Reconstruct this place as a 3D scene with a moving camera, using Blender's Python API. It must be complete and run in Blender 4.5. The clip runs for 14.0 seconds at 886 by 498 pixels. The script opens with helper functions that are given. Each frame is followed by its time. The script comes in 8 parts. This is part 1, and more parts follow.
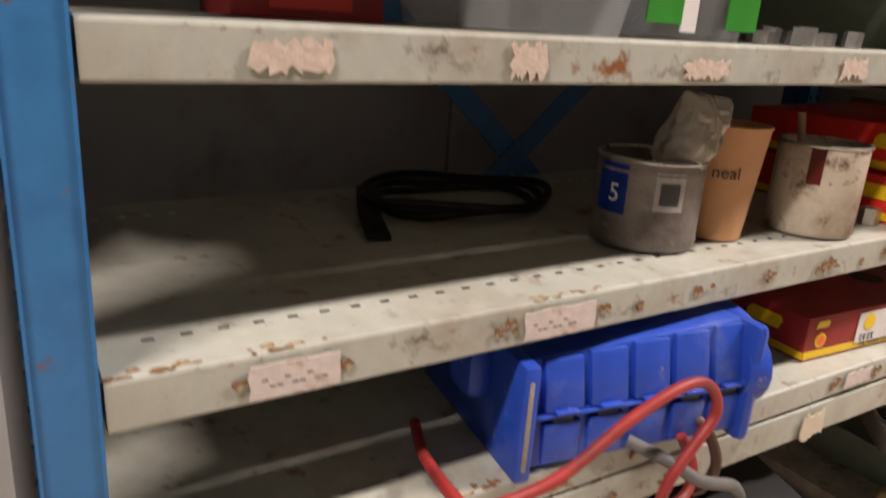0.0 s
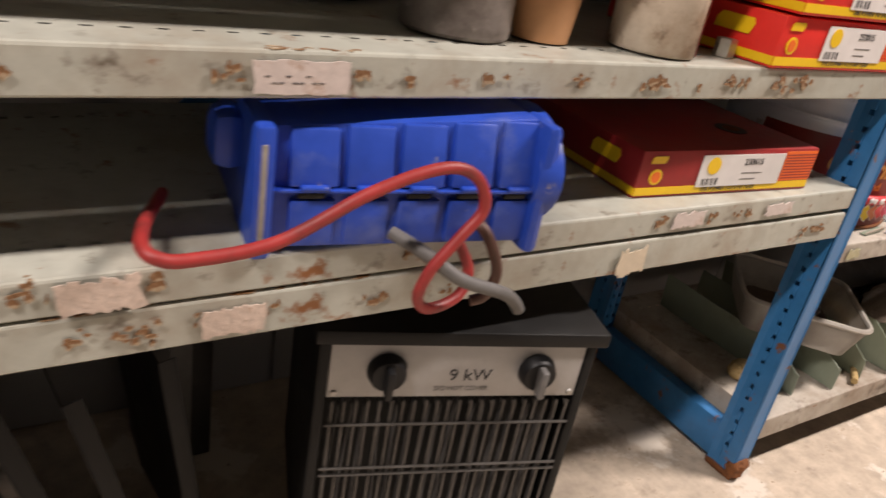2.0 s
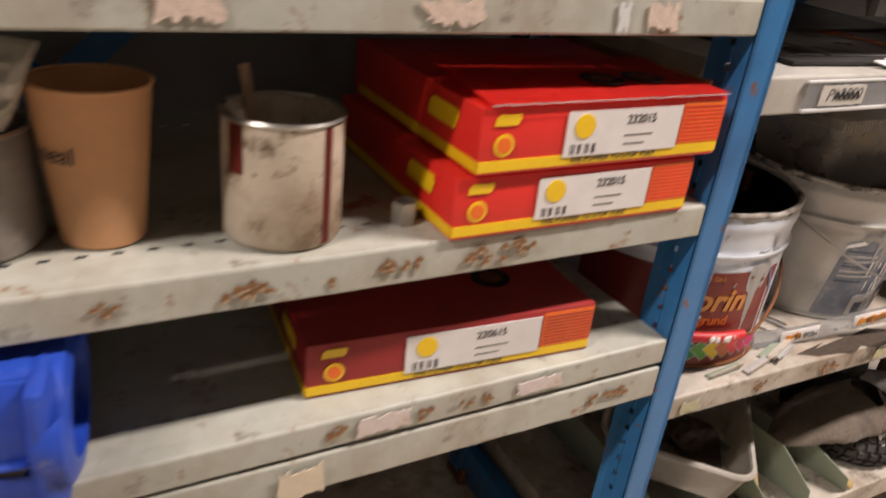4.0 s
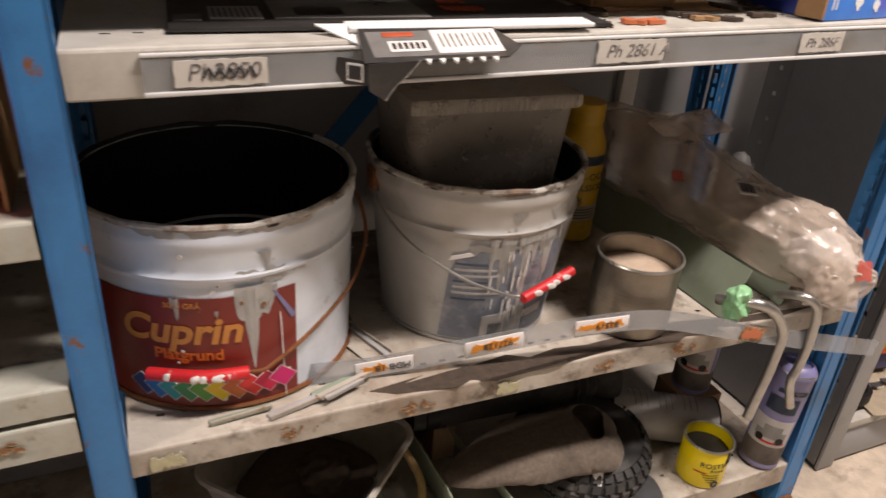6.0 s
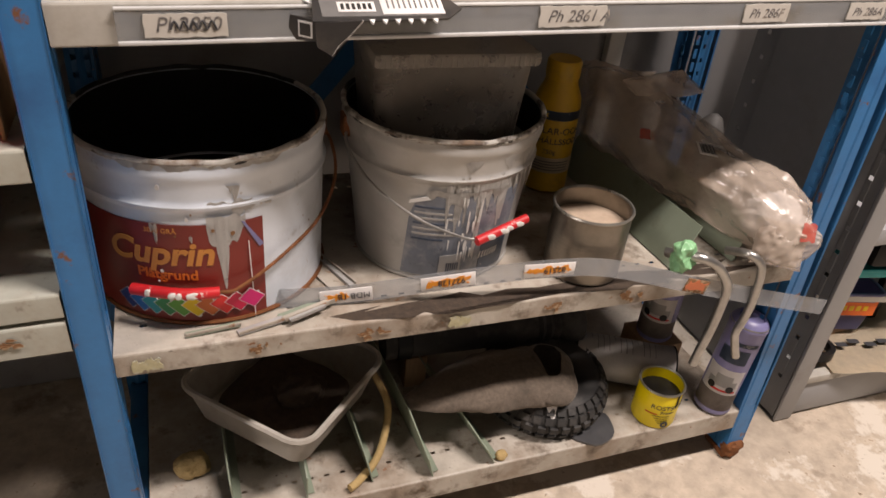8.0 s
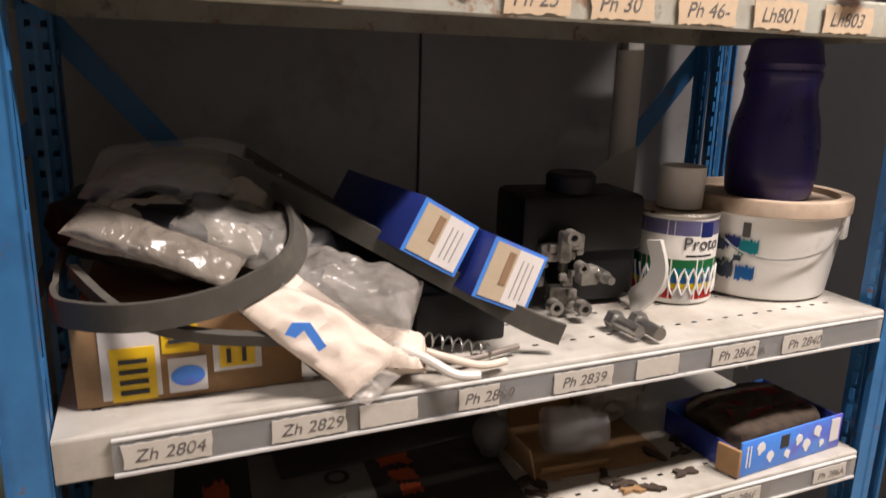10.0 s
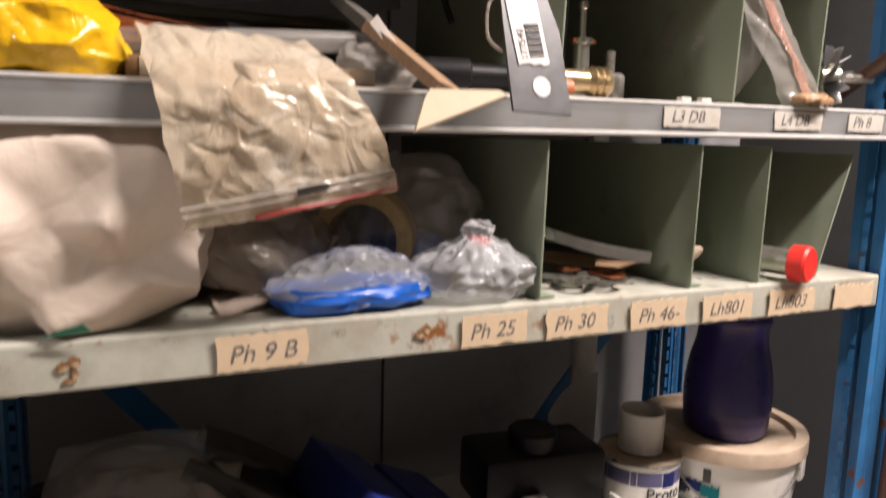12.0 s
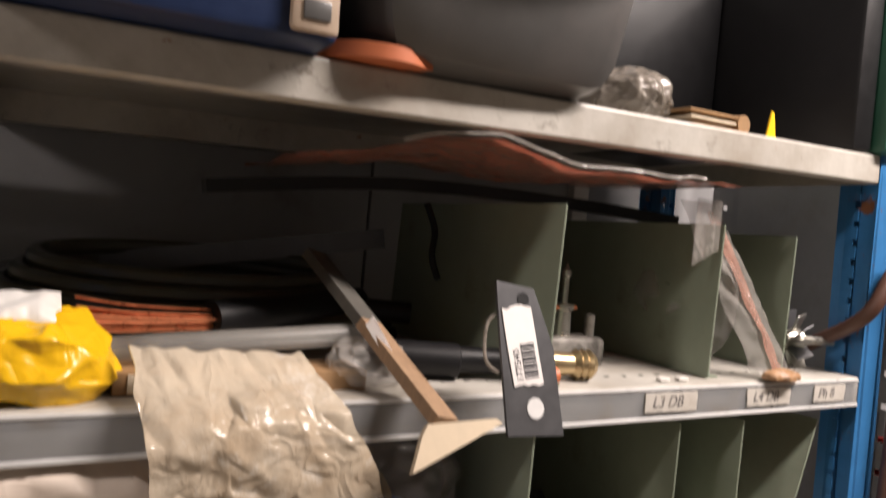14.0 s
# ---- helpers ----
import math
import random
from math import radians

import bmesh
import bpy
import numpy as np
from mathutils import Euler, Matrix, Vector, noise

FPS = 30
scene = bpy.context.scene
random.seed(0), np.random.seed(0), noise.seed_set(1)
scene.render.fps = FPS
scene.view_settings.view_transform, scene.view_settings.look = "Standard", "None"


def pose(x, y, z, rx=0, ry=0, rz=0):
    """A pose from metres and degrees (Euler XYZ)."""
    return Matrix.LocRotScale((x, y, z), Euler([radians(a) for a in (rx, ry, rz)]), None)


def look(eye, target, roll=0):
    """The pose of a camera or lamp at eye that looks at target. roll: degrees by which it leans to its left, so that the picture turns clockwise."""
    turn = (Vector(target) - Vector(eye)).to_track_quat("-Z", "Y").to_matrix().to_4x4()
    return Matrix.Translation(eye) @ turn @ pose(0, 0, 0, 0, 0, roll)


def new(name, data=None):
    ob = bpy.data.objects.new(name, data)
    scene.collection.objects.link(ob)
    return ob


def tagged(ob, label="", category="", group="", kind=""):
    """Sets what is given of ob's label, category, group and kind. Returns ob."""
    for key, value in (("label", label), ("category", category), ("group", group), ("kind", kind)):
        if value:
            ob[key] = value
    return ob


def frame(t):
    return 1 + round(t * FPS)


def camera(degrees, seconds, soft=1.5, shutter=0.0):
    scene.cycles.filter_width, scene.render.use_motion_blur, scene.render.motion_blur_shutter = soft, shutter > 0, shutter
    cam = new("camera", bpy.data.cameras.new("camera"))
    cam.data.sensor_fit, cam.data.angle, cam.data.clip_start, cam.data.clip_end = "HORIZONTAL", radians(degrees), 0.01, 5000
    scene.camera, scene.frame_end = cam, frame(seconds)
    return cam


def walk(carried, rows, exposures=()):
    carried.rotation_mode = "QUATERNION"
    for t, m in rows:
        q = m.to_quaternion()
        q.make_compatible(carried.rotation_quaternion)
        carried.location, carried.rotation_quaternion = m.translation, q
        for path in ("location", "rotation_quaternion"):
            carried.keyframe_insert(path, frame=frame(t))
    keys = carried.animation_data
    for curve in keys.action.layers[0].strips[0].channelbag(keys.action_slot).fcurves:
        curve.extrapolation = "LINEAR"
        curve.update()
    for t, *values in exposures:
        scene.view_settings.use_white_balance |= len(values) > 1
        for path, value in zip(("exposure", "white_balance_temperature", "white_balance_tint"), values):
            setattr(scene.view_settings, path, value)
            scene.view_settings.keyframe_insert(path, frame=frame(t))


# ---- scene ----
cam = camera(63.2, 14.0, soft=1.5, shutter=0.5)
PATH = [
    (0, (0.147, -0.42, 0.917), (1.151, 1.204, 0.32), 4.1),
    (0.5, (0.168, -0.445, 0.879), (1.167, 1.127, 0.15), 6.7),
    (1, (0.194, -0.468, 0.834), (1.212, 1.069, 0.057), 8.1),
    (1.5, (0.242, -0.492, 0.811), (1.274, 1.011, -0.01), 9.4),
    (2, (0.325, -0.503, 0.823), (1.365, 0.973, -0.038), 10.7),
    (2.2, (0.367, -0.505, 0.835), (1.42, 0.956, -0.033), 11.0),
    (4.3, (0.878, -0.47, 1.014), (1.747, 1.11, 0.148), 6.0),
    (4.5, (0.945, -0.449, 1.033), (1.794, 1.139, 0.162), 5.5),
    (5, (1.115, -0.464, 1.028), (1.922, 1.137, 0.141), 4.3),
    (5.2, (1.193, -0.483, 1.012), (2.01, 1.098, 0.1), 4.4),
    (5.5, (1.319, -0.538, 0.994), (2.084, 1.058, 0.063), 4.3),
    (6, (1.455, -0.594, 0.996), (2.204, 1.003, 0.054), 4.7),
    (6.5, (1.504, -0.618, 1.004), (2.212, 0.981, 0.033), 5.2),
    (7, (1.527, -0.651, 1.016), (2.208, 0.94, 0.013), 5.9),
    (7.5, (1.528, -0.676, 1.035), (2.169, 0.874, -0.053), 6.6),
    (8, (1.511, -0.695, 1.039), (2.16, 0.861, -0.036), 6.3),
    (8.5, (1.494, -0.65, 1.162), (2.163, 0.988, 0.231), 5.1),
    (9, (1.49, -0.65, 1.253), (2.176, 1.102, 0.575), 2.7),
    (9.2, (1.493, -0.64, 1.296), (2.191, 1.123, 0.662), 2.6),
    (11.3, (1.511, -0.602, 1.465), (2.306, 1.197, 1.103), 0.5),
    (11.4, (1.513, -0.601, 1.486), (2.306, 1.199, 1.124), 0.8),
    (11.5, (1.51, -0.602, 1.509), (2.307, 1.199, 1.157), 0.8),
    (12, (1.517, -0.58, 1.616), (2.349, 1.214, 1.312), 1.7),
    (12.5, (1.502, -0.548, 1.681), (2.38, 1.228, 1.403), 2.8),
    (13, (1.491, -0.543, 1.692), (2.397, 1.224, 1.449), 3.5),
    (13.5, (1.491, -0.545, 1.728), (2.448, 1.205, 1.581), 4.3),
    (14, (1.48, -0.538, 1.791), (2.445, 1.214, 1.764), 5.3),
]
walk(cam, [(t, look(eye, target, roll)) for t, eye, target, roll in PATH],
     exposures=[(0, 0.05), (0.5, -0.02), (1.5, -0.02), (2.2, 0.0), (4.3, -0.15), (5.5, -0.25), (9.0, -0.4), (11.5, -0.45), (12.5, -0.5), (14, -0.8)])

# ---- world and lamps ----
world = bpy.data.worlds.new("indoor_air")
scene.world = world
world.use_nodes = True
world.node_tree.nodes["Background"].inputs[0].default_value = (0.75, 0.8, 0.9, 1)
world.node_tree.nodes["Background"].inputs[1].default_value = 0.004

# lamps out of view; their places are inferred from the shadow edges
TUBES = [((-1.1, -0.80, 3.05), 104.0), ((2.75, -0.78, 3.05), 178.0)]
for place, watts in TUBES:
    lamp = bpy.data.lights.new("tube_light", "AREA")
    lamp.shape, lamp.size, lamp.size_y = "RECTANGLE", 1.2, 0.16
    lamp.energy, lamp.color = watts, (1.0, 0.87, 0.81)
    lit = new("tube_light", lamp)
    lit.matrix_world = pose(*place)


# ---- materials ----
def nodes_of(name):
    m = bpy.data.materials.new(name)
    m.use_nodes = True
    nt = m.node_tree
    return m, nt, nt.nodes["Principled BSDF"]


def put(nt, kind, **sets):
    n = nt.nodes.new(kind)
    for k, v in sets.items():
        n.inputs[k.replace("_", " ")].default_value = v
    return n


def noise_node(nt, co, scale, detail=5.0, rough=0.6, stretch=None):
    n = put(nt, "ShaderNodeTexNoise", Scale=scale, Detail=detail, Roughness=rough)
    if stretch:
        mp = nt.nodes.new("ShaderNodeMapping")
        mp.inputs["Scale"].default_value = stretch
        nt.links.new(co, mp.inputs["Vector"])
        co = mp.outputs["Vector"]
    nt.links.new(co, n.inputs["Vector"])
    return n.outputs["Fac"]


def ramp(nt, fac, lo, hi):
    r = nt.nodes.new("ShaderNodeMapRange")
    r.inputs["From Min"].default_value, r.inputs["From Max"].default_value = lo, hi
    nt.links.new(fac, r.inputs["Value"])
    return r.outputs["Result"]


def mix(nt, fac, a, b):
    n = nt.nodes.new("ShaderNodeMix")
    n.data_type = "RGBA"
    for s, v in ((n.inputs["Factor"], fac), (n.inputs["A"], a), (n.inputs["B"], b)):
        if isinstance(v, bpy.types.NodeSocket):
            nt.links.new(v, s)
        else:
            s.default_value = (*v, 1) if isinstance(v, tuple) else v
    return n.outputs["Result"]


def surface(name, base, vary=0.25, scale=60.0, rough=0.5, metal=0.0, bump=0.15, stains=(), alpha=1.0, trans=0.0, stretch=None, sheen=0.0, local=True, crumple=0.0, folds=14.0, spec=0.5):
    """A worn surface: base colour with grain, cloudy variation and stains (colour, scale, from, to)."""
    m, nt, p = nodes_of(name)
    tc = nt.nodes.new("ShaderNodeTexCoord")
    ge = nt.nodes.new("ShaderNodeNewGeometry")
    co = ge.outputs["Position"] if not local else tc.outputs["Object"]
    grain = noise_node(nt, co, scale, 6, 0.65, stretch)
    cloud = noise_node(nt, co, scale / 9, 3, 0.5)
    dark = tuple(c * (1 - vary) for c in base)
    light = tuple(min(1, c * (1 + vary * 0.6)) for c in base)
    col = mix(nt, ramp(nt, grain, 0.3, 0.7), dark, light)
    col = mix(nt, ramp(nt, cloud, 0.35, 0.7), col, mix(nt, 0.35, col, tuple(c * 0.6 for c in base)))
    for tint, sc, lo, hi in stains:
        fac = ramp(nt, noise_node(nt, co, sc, 8, 0.68), lo, hi)
        col = mix(nt, fac, col, tint)
    nt.links.new(col, p.inputs["Base Color"])
    rr = nt.nodes.new("ShaderNodeMapRange")
    rr.inputs["To Min"].default_value, rr.inputs["To Max"].default_value = max(0.04, rough - 0.12), min(1, rough + 0.12)
    nt.links.new(grain, rr.inputs["Value"])
    nt.links.new(rr.outputs["Result"], p.inputs["Roughness"])
    p.inputs["Metallic"].default_value = metal
    p.inputs["Specular IOR Level"].default_value = spec
    p.inputs["Alpha"].default_value = alpha
    p.inputs["Transmission Weight"].default_value = trans
    p.inputs["Sheen Weight"].default_value = sheen
    if bump:
        b = put(nt, "ShaderNodeBump", Strength=bump, Distance=0.002)
        nt.links.new(grain, b.inputs["Height"])
        nt.links.new(b.outputs["Normal"], p.inputs["Normal"])
    if crumple:
        p.inputs["Coat Weight"].default_value = 0.0 if rough > 0.25 else 0.7
        p.inputs["Coat Roughness"].default_value = 0.07
        last = b.outputs["Normal"] if bump else None
        for sc, st in ((folds, crumple), (folds * 3.1, crumple * 0.55)):
            rg2 = put(nt, "ShaderNodeTexNoise", Scale=sc, Detail=2.0, Roughness=0.5, Distortion=0.6)
            nt.links.new(co, rg2.inputs["Vector"])
            fold = nt.nodes.new("ShaderNodeMath")
            fold.operation = "PINGPONG"
            fold.inputs[1].default_value = 0.11
            nt.links.new(rg2.outputs["Fac"], fold.inputs[0])
            b2 = put(nt, "ShaderNodeBump", Strength=min(1.0, st), Distance=0.9 / sc)
            nt.links.new(fold.outputs[0], b2.inputs["Height"])
            if last:
                nt.links.new(last, b2.inputs["Normal"])
            last = b2.outputs["Normal"]
        nt.links.new(last, p.inputs["Normal"])
    return m


RUST, DIRT = (0.22, 0.085, 0.025), (0.11, 0.085, 0.06)
SAGE = surface("sage_shelf_paint", (0.45, 0.455, 0.395), 0.12, 45, 0.42, 0, 0.05, [((0.28, 0.23, 0.17), 6, 0.48, 0.75), (DIRT, 26, 0.58, 0.72), (RUST, 15, 0.60, 0.67), (RUST, 75, 0.655, 0.70)])
SAGE2 = surface("pale_shelf_paint", (0.49, 0.47, 0.425), 0.10, 45, 0.42, 0, 0.05, [((0.26, 0.22, 0.17), 5, 0.46, 0.75), (DIRT, 24, 0.60, 0.75), (RUST, 42, 0.665, 0.72)])
GRIMY = surface("grimy_shelf_paint", (0.46, 0.42, 0.36), 0.14, 45, 0.55, 0, 0.1, [((0.22, 0.16, 0.11), 5, 0.44, 0.66), ((0.10, 0.07, 0.045), 14, 0.54, 0.68), (RUST, 36, 0.63, 0.70), ((0.06, 0.045, 0.035), 90, 0.62, 0.70)])
DIVIDER = surface("sage_divider_paint", (0.25, 0.29, 0.22), 0.08, 30, 0.45, 0, 0.04, [(DIRT, 10, 0.6, 0.9)])
BLUE = surface("blue_post_paint", (0.035, 0.17, 0.40), 0.12, 40, 0.38, 0, 0.06, [((0.02, 0.09, 0.24), 7, 0.52, 0.75), ((0.16, 0.07, 0.035), 24, 0.605, 0.65), ((0.16, 0.07, 0.035), 90, 0.67, 0.71), ((0.4, 0.45, 0.5), 90, 0.70, 0.75)])
RUSTY = surface("rusty_steel", (0.2, 0.075, 0.025), 0.5, 90, 0.85, 0.2, 0.6)
GREYPANEL = surface("grey_panel_paint", (0.33, 0.33, 0.335), 0.06, 25, 0.5, 0, 0.03, [(DIRT, 5, 0.58, 0.9)])
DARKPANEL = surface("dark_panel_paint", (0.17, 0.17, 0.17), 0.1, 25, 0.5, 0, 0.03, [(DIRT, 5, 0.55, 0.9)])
FLOORM = surface("worn_concrete", (0.50, 0.42, 0.33), 0.3, 30, 0.8, 0, 0.5, [((0.6, 0.54, 0.46), 4, 0.54, 0.58), ((0.16, 0.12, 0.085), 7, 0.6, 0.75), ((0.2, 0.15, 0.1), 60, 0.62, 0.7)])
WALLM = surface("painted_wall", (0.20, 0.195, 0.185), 0.1, 12, 0.8, 0, 0.2)
PAPER = surface("aged_paper", (0.62, 0.53, 0.40), 0.12, 60, 0.85, 0, 0.1, [((0.35, 0.22, 0.1), 30, 0.66, 0.8)])
WHITEPAPER = surface("white_paper", (0.74, 0.71, 0.69), 0.06, 60, 0.8, 0, 0.05)
STRIPTAG = surface("pale_strip_tag", (0.56, 0.53, 0.48), 0.10, 60, 0.35, 0, 0.05, [((0.40, 0.36, 0.30), 25, 0.5, 0.75)])
OLDTAG = surface("tanned_tag_paper", (0.58, 0.45, 0.31), 0.10, 60, 0.8, 0, 0.05, [((0.34, 0.22, 0.13), 30, 0.58, 0.8)])
WORNTAG = surface("worn_white_tag", (0.62, 0.54, 0.50), 0.15, 80, 0.85, 0, 0.2, [((0.42, 0.28, 0.20), 34, 0.52, 0.66), ((0.22, 0.10, 0.05), 60, 0.63, 0.70)])
FADEDINK = surface("faded_ink", (0.13, 0.12, 0.12), 0.5, 110, 0.7, 0, 0, [((0.45, 0.4, 0.33), 70, 0.50, 0.66)])
OLIVEHOSE = surface("olive_hose", (0.055, 0.052, 0.036), 0.2, 40, 0.35, 0, 0.05)
TUBCLEAR = surface("cloudy_tub", (0.46, 0.42, 0.37), 0.1, 40, 0.3, 0, 0.03, [((0.24, 0.2, 0.17), 9, 0.5, 0.8)], alpha=0.45)
YELLOWED = surface("yellowed_label", (0.46, 0.42, 0.26), 0.25, 90, 0.8, 0, 0.3, [((0.40, 0.40, 0.34), 40, 0.48, 0.56)])
OLDLABEL = surface("peeling_label", (0.62, 0.50, 0.42), 0.25, 120, 0.9, 0, 0.5, [(RUST, 60, 0.6, 0.7)])
INK = surface("dark_ink", (0.04, 0.04, 0.045), 0.3, 90, 0.7, 0, 0)
TAPE = surface("clear_label_strip", (0.36, 0.37, 0.38), 0.1, 50, 0.18, 0, 0.05, [((0.25, 0.2, 0.14), 20, 0.55, 0.8)], alpha=0.42)
TAPEEDGE = surface("strip_edge", (0.65, 0.65, 0.64), 0.1, 50, 0.3, 0, 0)
RED = surface("red_carton", (0.74, 0.028, 0.020), 0.08, 70, 0.42, 0, 0.06, [((0.25, 0.02, 0.02), 12, 0.6, 0.9)])
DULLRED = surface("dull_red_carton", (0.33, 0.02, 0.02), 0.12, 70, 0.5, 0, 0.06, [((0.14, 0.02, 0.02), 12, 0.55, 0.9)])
ORANGE = surface("orange_print", (0.85, 0.16, 0.015), 0.06, 70, 0.45, 0, 0)
YELLOW = surface("yellow_print", (0.85, 0.55, 0.01), 0.06, 70, 0.45, 0, 0)
CARD = surface("brown_card", (0.32, 0.19, 0.09), 0.15, 80, 0.9, 0, 0.2, [((0.12, 0.07, 0.035), 14, 0.55, 0.8)])
BINBLUE = surface("blue_bin_plastic", (0.018, 0.065, 0.44), 0.14, 60, 0.42, 0, 0.06, [((0.10, 0.14, 0.40), 16, 0.52, 0.78), ((0.3, 0.27, 0.22), 45, 0.64, 0.74), ((0.01, 0.03, 0.2), 9, 0.58, 0.8)])
BINEDGE = surface("scuffed_edge", (0.32, 0.29, 0.24), 0.3, 120, 0.8, 0, 0.4)
HOSERED = surface("red_rubber", (0.34, 0.03, 0.028), 0.2, 70, 0.5, 0, 0.15, [((0.12, 0.025, 0.022), 18, 0.5, 0.72)])
HANDLERED = surface("red_grip_plastic", (0.52, 0.015, 0.020), 0.12, 70, 0.45, 0, 0.1, [((0.66, 0.60, 0.56), 60, 0.64, 0.70)])
HOSEGREY = surface("grey_rubber", (0.13, 0.125, 0.12), 0.2, 70, 0.6, 0, 0.15)
BLACK = surface("black_plastic", (0.010, 0.010, 0.011), 0.2, 50, 0.45, 0, 0.1, spec=0.3)
# heater enamel; also darkens the plates in the shade under the first bay
BLACKMETAL = surface("black_enamel_and_shade", (0.008, 0.008, 0.008), 0.2, 50, 0.5, 0, 0.08, [((0.14, 0.12, 0.10), 40, 0.71, 0.78)], spec=0.25)
RUBBER = surface("black_rubber", (0.03, 0.029, 0.028), 0.3, 60, 0.75, 0, 0.3, [((0.12, 0.11, 0.1), 20, 0.5, 0.9)])
BELT = surface("grey_belt_rubber", (0.075, 0.07, 0.06), 0.2, 60, 0.7, 0, 0.2, [((0.16, 0.14, 0.11), 18, 0.55, 0.9)])
PANELGREY = surface("grey_plate_print", (0.42, 0.41, 0.40), 0.1, 50, 0.45, 0.2, 0.05, [(DIRT, 14, 0.6, 0.9)])
STEEL = surface("bare_steel", (0.45, 0.44, 0.42), 0.2, 60, 0.35, 0.9, 0.1, [((0.2, 0.16, 0.12), 20, 0.6, 0.85)])
TIN = surface("tin_plate", (0.50, 0.48, 0.43), 0.15, 40, 0.3, 0.85, 0.05, [((0.25, 0.2, 0.14), 14, 0.55, 0.85)])
DULLTIN = surface("dull_tin_plate", (0.27, 0.24, 0.20), 0.2, 40, 0.34, 0.85, 0.08, [((0.14, 0.11, 0.08), 14, 0.5, 0.8)])
DARKSTEEL = surface("dusty_dark_wire", (0.13, 0.12, 0.11), 0.3, 80, 0.5, 0.5, 0.1)
CASTALU = surface("cast_aluminium", (0.36, 0.34, 0.31), 0.3, 90, 0.45, 0.7, 0.4, [((0.05, 0.045, 0.04), 25, 0.47, 0.66)])
BLACKSTEEL = surface("dark_steel_plate", (0.11, 0.11, 0.115), 0.15, 50, 0.4, 0.5, 0.1)
COPPER = surface("copper_wire", (0.75, 0.27, 0.13), 0.2, 80, 0.3, 0.9, 0.1)
CUPM = surface("kraft_paper_cup", (0.58, 0.30, 0.14), 0.08, 60, 0.7, 0, 0.05)
DIRTYWHITE = surface("dirty_white_paint", (0.58, 0.50, 0.40), 0.12, 60, 0.5, 0, 0.15, [((0.26, 0.17, 0.10), 9, 0.44, 0.66), ((0.10, 0.06, 0.03), 22, 0.55, 0.66), ((0.2, 0.13, 0.08), 60, 0.57, 0.68)])
GREYCAN = surface("dusty_grey_can", (0.25, 0.215, 0.19), 0.2, 50, 0.55, 0.3, 0.1, [((0.09, 0.07, 0.06), 12, 0.47, 0.68), ((0.34, 0.3, 0.26), 35, 0.6, 0.72)])
PAILWHITE = surface("white_steel_pail", (0.72, 0.77, 0.84), 0.06, 30, 0.33, 0.1, 0.03, [((0.25, 0.22, 0.2), 24, 0.63, 0.76), ((0.38, 0.36, 0.34), 6, 0.54, 0.85), ((0.3, 0.2, 0.12), 60, 0.66, 0.72)])
PAILGREY = surface("grey_steel_pail", (0.47, 0.46, 0.44), 0.1, 30, 0.4, 0.3, 0.04, [((0.2, 0.19, 0.17), 12, 0.55, 0.8)])
DRIP = surface("dried_paint", (0.70, 0.68, 0.65), 0.08, 70, 0.45, 0, 0.3, [((0.3, 0.28, 0.25), 35, 0.6, 0.8)])
RIMCRUST = surface("crusted_rim_paint", (0.52, 0.50, 0.46), 0.2, 90, 0.6, 0, 0.5, [((0.10, 0.08, 0.065), 42, 0.5, 0.6), ((0.22, 0.15, 0.1), 18, 0.55, 0.7)])
TAR = surface("black_paint_residue", (0.012, 0.011, 0.010), 0.4, 40, 0.4, 0, 0.3, [((0.08, 0.07, 0.06), 28, 0.64, 0.74)])
MAROON = surface("maroon_label", (0.20, 0.022, 0.015), 0.08, 50, 0.4, 0, 0.03, [((0.09, 0.02, 0.015), 14, 0.6, 0.9)])
GOLD = surface("gold_letters", (0.58, 0.24, 0.05), 0.1, 60, 0.45, 0, 0)
ORANGEINK = surface("orange_letters", (0.62, 0.16, 0.02), 0.1, 60, 0.45, 0, 0)
BLUEPRINT = surface("dark_blue_print", (0.05, 0.07, 0.11), 0.2, 50, 0.4, 0, 0.02, [((0.3, 0.3, 0.3), 30, 0.58, 0.62)])
BLUEGREYPRINT = surface("blue_grey_print", (0.17, 0.19, 0.23), 0.2, 50, 0.4, 0, 0.02, [((0.30, 0.30, 0.31), 22, 0.5, 0.64), ((0.06, 0.07, 0.10), 60, 0.6, 0.66)])
MILKY = surface("milky_plastic", (0.48, 0.45, 0.40), 0.1, 40, 0.4, 0, 0.05, [((0.22, 0.18, 0.14), 12, 0.5, 0.85)], alpha=0.82)
SMOKY = surface("smoky_clear_plastic", (0.46, 0.45, 0.42), 0.1, 40, 0.3, 0, 0.03, [((0.2, 0.17, 0.15), 9, 0.5, 0.8)], alpha=0.36)
CLEAR = surface("clear_plastic", (0.7, 0.72, 0.74), 0.05, 40, 0.15, 0, 0.02, alpha=0.26)
FILM = surface("clear_film", (0.60, 0.57, 0.53), 0.1, 40, 0.14, 0, 0.03, [((0.36, 0.32, 0.27), 12, 0.5, 0.8)], alpha=0.36, crumple=0.18, folds=22)
PALEFILM = surface("yellowed_film", (0.60, 0.55, 0.46), 0.12, 40, 0.2, 0, 0.03, [((0.40, 0.34, 0.26), 14, 0.5, 0.8)], alpha=0.7, crumple=0.3, folds=24)
FILMBROWN = surface("stained_film", (0.68, 0.59, 0.46), 0.10, 40, 0.12, 0, 0.02, [((0.48, 0.37, 0.25), 11, 0.48, 0.74), ((0.76, 0.71, 0.63), 26, 0.56, 0.68)], alpha=0.68, crumple=0.32, folds=30)
